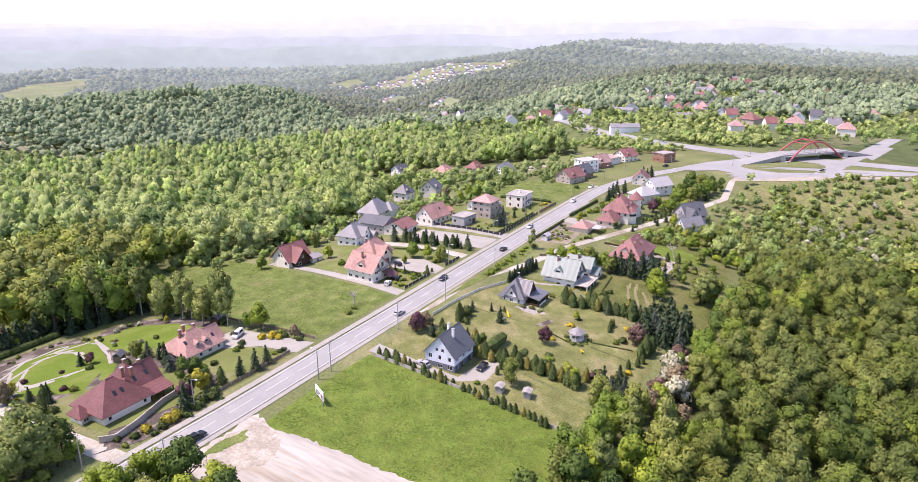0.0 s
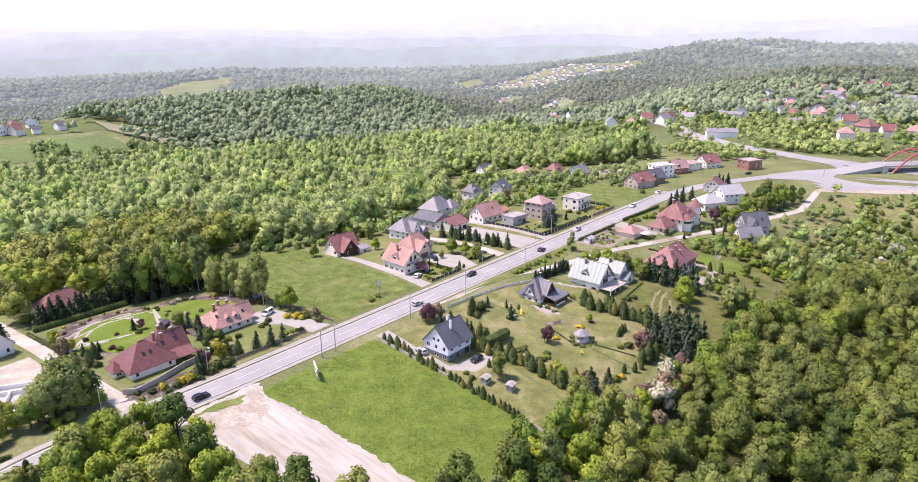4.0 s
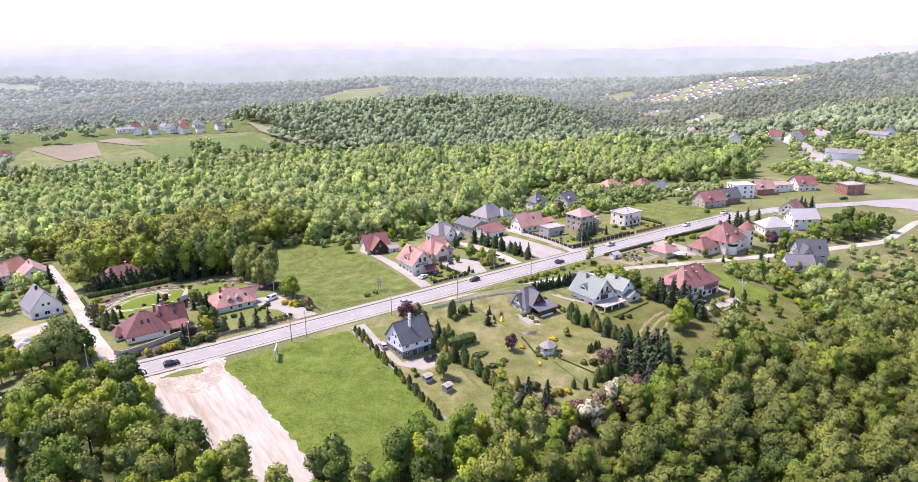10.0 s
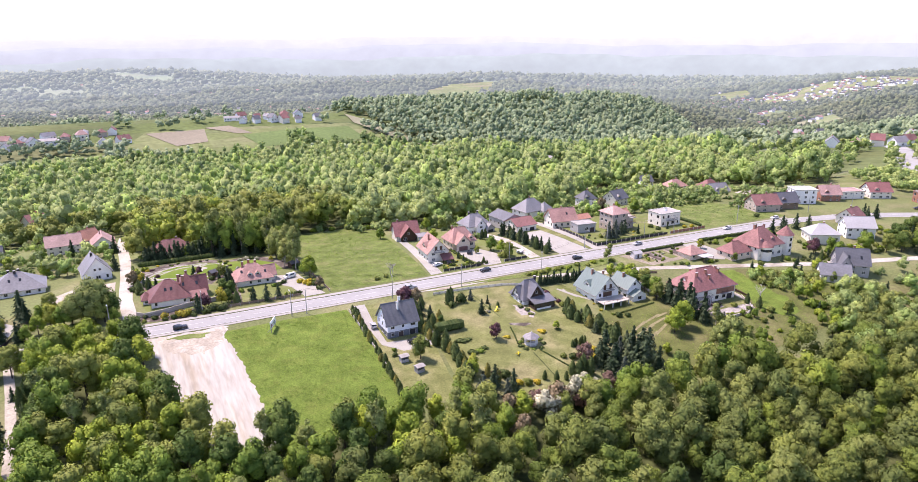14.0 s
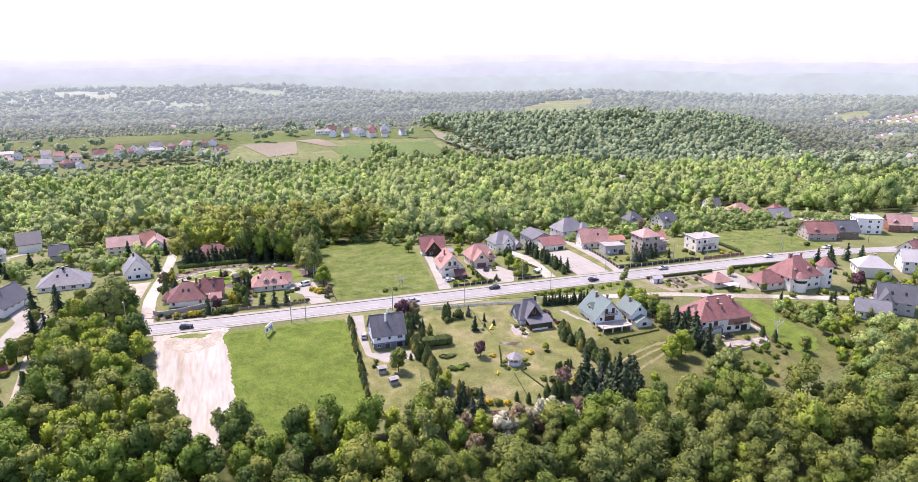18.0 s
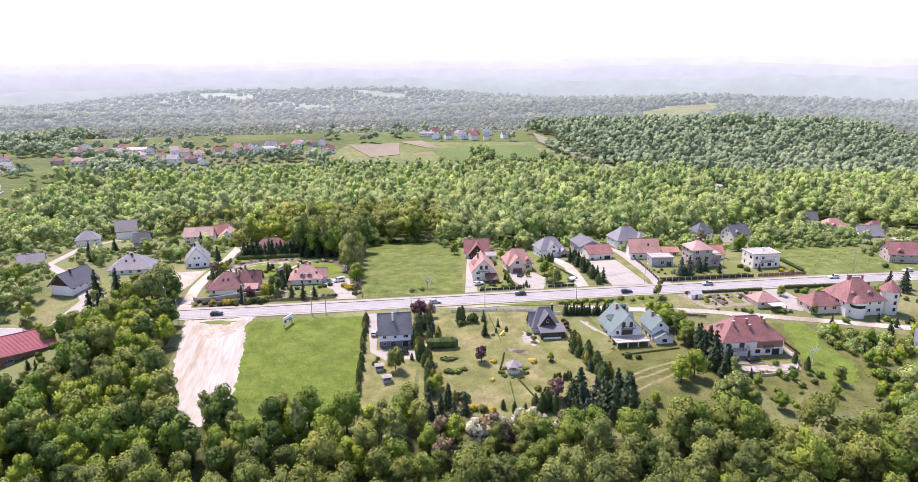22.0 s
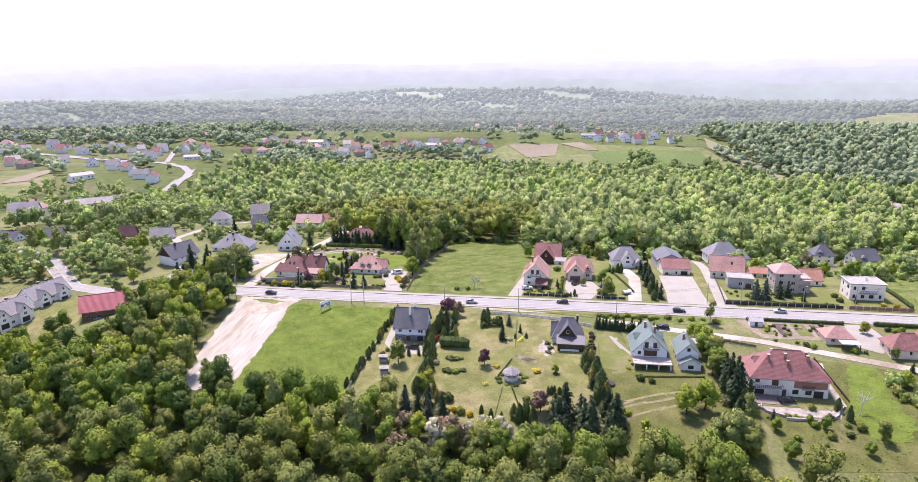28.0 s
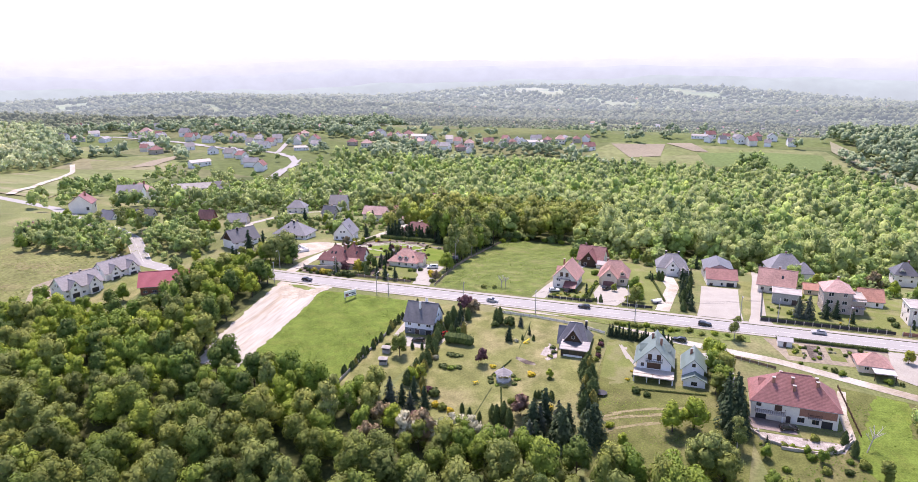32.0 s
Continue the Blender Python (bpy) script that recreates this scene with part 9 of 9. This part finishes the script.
part("body", Shape().box(-1.7, -0.9, 0.5, 1.7, 0.9, 1.0), GREYW, tr)
part("cover", Shape().slab([[(-1.8, -1.0, 1.3), (1.8, -1.0, 1.3), (1.8, 0, 1.75), (-1.8, 0, 1.75)], [(-1.8, 0, 1.75), (1.8, 0, 1.75), (1.8, 1.0, 1.3), (-1.8, 1.0, 1.3)]], 0.32), WHITE, tr)
for k in (-1.0, 1.0):
    part("wheel", Shape().rod((0, k - 0.1, 0.3), (0, k + 0.1, 0.3), 0.32, 10), DARKM, tr)


def hedge(path, w, hgt, label, mat=None, seed=0):
    """A clipped hedge of dense small leaves along a path."""
    rng = np.random.default_rng(seed)
    V, F, k = [], [], 0
    for (ax, ay), (bx, by) in zip(path, path[1:]):
        n = max(2, int(math.hypot(bx - ax, by - ay) / 0.55))
        t = (np.arange(n) + 0.5) / n
        cx, cy = ax + (bx - ax) * t, ay + (by - ay) * t
        iv, jf = ICO[1]
        for x, y in zip(cx, cy):
            p = iv * (w * 0.52, w * 0.52, hgt * 0.5) * rng.uniform(0.9, 1.12, (len(iv), 1)) + (x, y, gz(x, y) + hgt * 0.46)
            V.append(p)
            F.append(np.c_[jf, jf[:, 2]] + k)
            k += len(p)
        m = n * 26
        tt = rng.uniform(0, 1, m)
        d = rng.normal(size=(m, 3))
        d[:, 2] = np.abs(d[:, 2])
        d /= np.linalg.norm(d, axis=1)[:, None]
        x, y = ax + (bx - ax) * tt, ay + (by - ay) * tt
        p = np.c_[x, y, ground_at(x, y) + hgt * 0.42] + d * (w * 0.58, w * 0.58, hgt * 0.6)
        q = cards(rng, p, d, 0.15)
        V.append(q)
        F.append(np.arange(len(q)).reshape(-1, 4) + k)
        k += len(q)
    me = array_mesh("hedge", np.concatenate(V), fix_tris(np.concatenate(F)), [mat or L_THUJA])
    tagged(new("hedge", me), label, "hedge")


hedge([(22.6, -37.6), (30.6, -37.9)], 3.2, 3.9, "tall clipped block of thuja hedge", seed=21)
hedge([(84, 47.5), (90, 18)], 0.8, 0.8, "low clipped hedge along the drive", seed=22)
hedge([(123, 11), (163, 10.6)], 0.9, 1.2, "clipped green hedge behind the fence", seed=1)
hedge([(126, -6.9), (158, -7.3)], 1.0, 1.3, "dark clipped hedge along the road", seed=2)
hedge([(168, -6.8), (204, -8.6)], 1.0, 1.6, "tall dark hedge along the road", seed=3)
hedge([(-61, 90), (-30, 90)], 1.4, 2.2, "tall clipped green hedge", seed=4)
hedge([(-63, 40), (-63.4, 88)], 1.1, 1.6, "green hedge along the lane", seed=5)
hedge([(62, 12), (62, 30)], 0.8, 1.0, "low green garden hedge", seed=6)
hedge([(189, 12), (190, 42)], 1.2, 1.6, "green hedge beside the empty plot", seed=7)
hedge([(-52, 10.5), (-40, 10.4)], 1.8, 1.1, "spreading dark evergreen bed", seed=8)
hedge([(42.5, -54.5), (44.5, -49), (46, -44)], 0.35, 0.45, "thin low row of clipped plants", seed=9)
hedge([(47, -60), (49, -67), (50.5, -72)], 0.35, 0.45, "thin low row of clipped plants", seed=10)
hedge([(84, -50.5), (104, -48.5)], 0.4, 0.5, "low edging of clipped plants", seed=11)
hedge([(-104, 14), (-92, 9)], 0.8, 1.1, "dark clipped garden hedge", seed=12)


# ---- arch bridge ----
br = thing("bridge", 398, -97, 0.0, -43, "road bridge with twin red steel arches", "bridge")
part("deck", Shape().box(-27, -7, 3.6, 27, 7, 4.7), CONCRETE, br)
part("roadway", Shape().box(-27, -5.5, 4.7, 27, 5.5, 4.78), ASPHALT, br)
for sd in (-1, 1):
    n = 20
    pts = [(-24 + 48 * i / n, sd * (8.4 - 2.2 * math.sin(math.pi * i / n)), -1.0 + 13.6 * math.sin(math.pi * i / n)) for i in range(n + 1)]
    part("arch", Shape().tube(pts, 0.62, 8), ARCH_RED, br)
    for i in range(4, n - 3, 2):
        part("hanger", Shape().rod(pts[i], (pts[i][0], sd * 6.8, 4.6), 0.08, 4), ARCH_RED, br)
    part("railing", Shape().box(-27, sd * 6.9 - 0.05, 5.5, 27, sd * 6.9 + 0.05, 5.62), METAL, br)
    for i in range(19):
        part("rail_post", Shape().box(-27 + 3 * i - 0.05, sd * 6.9 - 0.05, 4.7, -27 + 3 * i + 0.05, sd * 6.9 + 0.05, 5.5), METAL, br)
    part("footing", Shape().box(-26, sd * 8.4 - 1.2, -1.5, -22.5, sd * 8.4 + 1.2, 0.6).box(22.5, sd * 8.4 - 1.2, -1.5, 26, sd * 8.4 + 1.2, 0.6), CONCRETE, br)
for i in (7, 10, 13):
    x, y, z = pts[i]
    part("crossbeam", Shape().rod((x, -y, z), (x, y, z), 0.3), ARCH_RED, br)
for x, e in ((-27, -57), (27, 53)):
    part("abutment", Shape().box(x - 2, -7.4, -3, x + 2, 7.4, 3.6), CONCRETE, br)
    ramp = [(x, -7, 4.7), (x, 7, 4.7), (e, 7, 0.15), (e, -7, 0.15)]
    part("ramp", Shape().slab([ramp if x > 0 else ramp[::-1]], 3), ASPHALT, br)


# ---- far settlements ----
def far_house_kind(k, L, W, eave, ridge, kind, wall, roof, label):
    h = thing("house", 0, 0, -600, 0, label, "house")
    block(h, -L / 2, L / 2, -W / 2, W / 2, 0, eave, ridge, kind, wall, roof, 1, "SE", 300 + k, 0.5, gutters=False, gable_win=False, skip=0.5, foot=4.0, simple=True)
    part("chimney", Shape().box(L * 0.15 - 0.4, 0.3, ridge - 1.4, L * 0.15 + 0.4, 0.9, ridge + 1.0), BRICK, h)
    return h


def far_houses():
    kinds = [far_house_kind(0, 11, 9, 4.4, 8.2, "gable", WHITE, R_BROWN, "far white house with brown roof"), far_house_kind(1, 12, 10, 4.8, 8.6, "hip", CREAM, R_ROSE, "far cream house with rose hipped roof"),
             far_house_kind(2, 11, 9, 4.6, 8.6, "gable", WHITE, R_PALE, "far white house with pale grey roof"), far_house_kind(3, 10, 9, 4.6, 8.4, "gable_y", CREAM, R_RED, "far cream house with dark red roof"),
             far_house_kind(4, 13, 9, 4.4, 8.0, "gable", WHITE, R_GREY, "far white house with grey roof"), far_house_kind(5, 20, 9, 4.0, 6.0, "gable", WHITE, R_PALE, "far white hall with pale roof"),
             far_house_kind(6, 11, 10, 5.0, 8.8, "hip", BEIGE, R_BROWN, "far beige house with brown hipped roof"), far_house_kind(7, 10, 9, 4.6, 8.6, "gable_y", WHITE, R_DARK, "far white house with dark grey roof")]
    rng = random.Random(21)
    spots = []
    rows = [((-430, 832), (-240, 842), 13), ((-420, 805), (-230, 795), 10), ((-226, 847), (-100, 882), 11), ((-200, 872), (-60, 905), 9), ((-90, 830), (-40, 860), 4), ((122, 942), (250, 915), 9), ((100, 960), (230, 958), 6),
            ((-1116, 823), (-860, 838), 8), ((-290, 520), (-150, 480), 5), ((-270, 590), (-40, 530), 5)]
    village = [(-819, 737), (-778, 722), (-748, 655), (-673, 579), (-626, 545), (-736, 738), (-682, 685), (-639, 676), (-657, 728), (-546, 568), (-528, 582), (-609, 595), (-607, 718), (-556, 671), (-575, 722), (-514, 646), (-520, 675), (-533, 712)]
    village += [(-476, 538), (-508, 571), (-444, 501), (-396, 464), (-489, 468), (-308, 276), (-507, 735), (-536, 799), (-446, 640), (-447, 683), (-400, 714), (-371, 705), (-301, 394), (-296, 422), (-275, 463), (-164, 171), (-152, 211)]
    village += [(-903, 640), (-861, 630), (-897, 697), (-814, 639), (-759, 652), (-795, 713), (-757, 702), (-822, 708), (-661, 561), (-270, 90), (-287, 148), (-308, 180), (-490, 700), (-470, 720), (-560, 700), (-600, 690), (-640, 745), (-700, 720), (-500, 545), (-420, 480)]
    village += [(698, 114), (479, 59), (671, 6), (877, 16), (639, -9), (513, -32), (572, -36), (552, -56), (590, -74), (684, -71), (716, -86), (535, -118), (641, -106), (997, -107), (1100, -134), (1102, -76), (1002, 94), (991, 71), (959, 160), (934, 131), (964, -25), (776, -139)]
    village += [(744, 643), (766, 655), (728, 632), (780, 668), (798, 458), (772, 446), (4, 383), (-141, 441), (620, 30), (740, 40), (800, -60), (850, -20), (900, -90), (760, 90), (1050, 0), (700, 60)]
    for x, y in village:
        spots.append((x, y))
    for (ax, ay), (bx, by), n in rows:
        for i in range(n):
            t = (i + 0.5) / n
            spots.append((ax + (bx - ax) * t + rng.uniform(-6, 6), ay + (by - ay) * t + rng.uniform(-9, 9)))
    for cu, cv, su, sv, n in ((-700, 900, 200, 40, 10), (830, 40, 150, 90, 20), (940, 160, 110, 50, 10), (640, 180, 70, 40, 10),
                              (1100, 60, 150, 90, 16), (1110, 740, 80, 50, 12), (1000, 560, 60, 50, 8), (520, 330, 60, 50, 5), (-180, 300, 60, 40, 5), (-90, 290, 40, 20, 3), (330, 430, 60, 30, 4)):
        for _ in range(n):
            spots.append((rng.gauss(cu, su * 0.6), rng.gauss(cv, sv * 0.6)))
    made = []
    for x, y in spots:
        if any(math.hypot(x - a, y - b) < 14 for a, b in made) or any(math.hypot(x - a, y - b) < 22 for a, b in HOUSES):
            continue
        made.append((x, y))
        o = copy_thing(rng.choice(kinds), pose(x, y, gz(x, y) + 0.4, 0, 0, rng.choice((0, 15, 30, 60, 90, 110)) + rng.uniform(-8, 8)))
        k = rng.uniform(1.05, 1.4)
        o.scale = (k * rng.uniform(0.9, 1.2), k, k * rng.uniform(0.95, 1.15))
    HOUSES.extend(made)
    return kinds


far_kinds = far_houses()


def far_villages():
    """Tiny white houses of the villages in the distance, joined."""
    rng = random.Random(31)
    s = [Shape(), Shape(), Shape()]
    for cu, cv, su, sv, n in ((2120, 1120, 210, 180, 70), (2300, 1350, 130, 110, 24), (2030, 1390, 150, 210, 48), (1840, 1520, 170, 110, 40), (1420, 900, 160, 90, 22), (2280, 2520, 330, 170, 90), (1650, 1260, 160, 90, 24), (-900, 1500, 500, 160, 45), (100, 1600, 340, 140, 46), (900, 1750, 300, 180, 44), (500, 2050, 420, 160, 44), (1500, 2000, 300, 200, 40),
                              (-400, 2300, 700, 200, 60), (350, 3000, 300, 120, 40), (1100, 3100, 500, 200, 50), (-1500, 1500, 400, 250, 50), (2000, 300, 300, 250, 40), (2600, 1700, 300, 300, 50), (-900, 3000, 700, 300, 50)):
        for _ in range(n):
            x, y = rng.gauss(cu, su * 0.6), rng.gauss(cv, sv * 0.6)
            z, l, w = gz(x, y), rng.uniform(4.5, 8), rng.uniform(4, 6)
            if math.hypot(x, y) < 1260:
                continue
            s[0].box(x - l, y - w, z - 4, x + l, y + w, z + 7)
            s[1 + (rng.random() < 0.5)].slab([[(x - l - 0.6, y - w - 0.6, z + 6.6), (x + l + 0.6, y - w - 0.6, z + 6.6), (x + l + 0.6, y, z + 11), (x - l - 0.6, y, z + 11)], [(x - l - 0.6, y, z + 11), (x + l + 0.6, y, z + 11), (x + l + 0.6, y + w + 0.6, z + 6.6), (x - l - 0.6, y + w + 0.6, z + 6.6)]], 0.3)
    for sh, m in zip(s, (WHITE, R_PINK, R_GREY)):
        # A weak emission on walls and roofs imitates the haze before them.
        m = distant(m, "distant_" + m.name, HAZE_LIGHT, 0.06)
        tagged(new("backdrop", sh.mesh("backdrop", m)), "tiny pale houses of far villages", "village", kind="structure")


far_villages()
woods()
for src in (*TREES.values(), *far_kinds):
    for o in (*src.children_recursive, src):
        bpy.data.objects.remove(o)


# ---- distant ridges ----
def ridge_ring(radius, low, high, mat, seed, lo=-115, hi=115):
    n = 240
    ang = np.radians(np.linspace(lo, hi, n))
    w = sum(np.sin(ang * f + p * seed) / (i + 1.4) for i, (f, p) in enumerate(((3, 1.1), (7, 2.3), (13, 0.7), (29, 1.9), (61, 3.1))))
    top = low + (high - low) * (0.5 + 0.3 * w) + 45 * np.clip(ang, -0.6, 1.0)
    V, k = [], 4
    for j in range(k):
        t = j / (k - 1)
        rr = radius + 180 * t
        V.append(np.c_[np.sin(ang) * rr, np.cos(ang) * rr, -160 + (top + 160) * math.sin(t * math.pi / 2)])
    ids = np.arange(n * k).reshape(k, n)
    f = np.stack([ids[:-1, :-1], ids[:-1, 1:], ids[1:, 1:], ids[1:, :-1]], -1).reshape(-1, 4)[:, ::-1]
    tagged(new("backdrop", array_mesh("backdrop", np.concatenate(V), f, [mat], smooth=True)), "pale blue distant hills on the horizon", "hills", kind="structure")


# A hill colour whose haze is put in as emission.
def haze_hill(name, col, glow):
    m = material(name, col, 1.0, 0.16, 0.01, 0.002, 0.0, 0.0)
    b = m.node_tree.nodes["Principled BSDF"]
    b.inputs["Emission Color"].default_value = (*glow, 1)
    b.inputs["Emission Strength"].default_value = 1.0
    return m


# The emitted haze gets brighter from ridge to ridge.
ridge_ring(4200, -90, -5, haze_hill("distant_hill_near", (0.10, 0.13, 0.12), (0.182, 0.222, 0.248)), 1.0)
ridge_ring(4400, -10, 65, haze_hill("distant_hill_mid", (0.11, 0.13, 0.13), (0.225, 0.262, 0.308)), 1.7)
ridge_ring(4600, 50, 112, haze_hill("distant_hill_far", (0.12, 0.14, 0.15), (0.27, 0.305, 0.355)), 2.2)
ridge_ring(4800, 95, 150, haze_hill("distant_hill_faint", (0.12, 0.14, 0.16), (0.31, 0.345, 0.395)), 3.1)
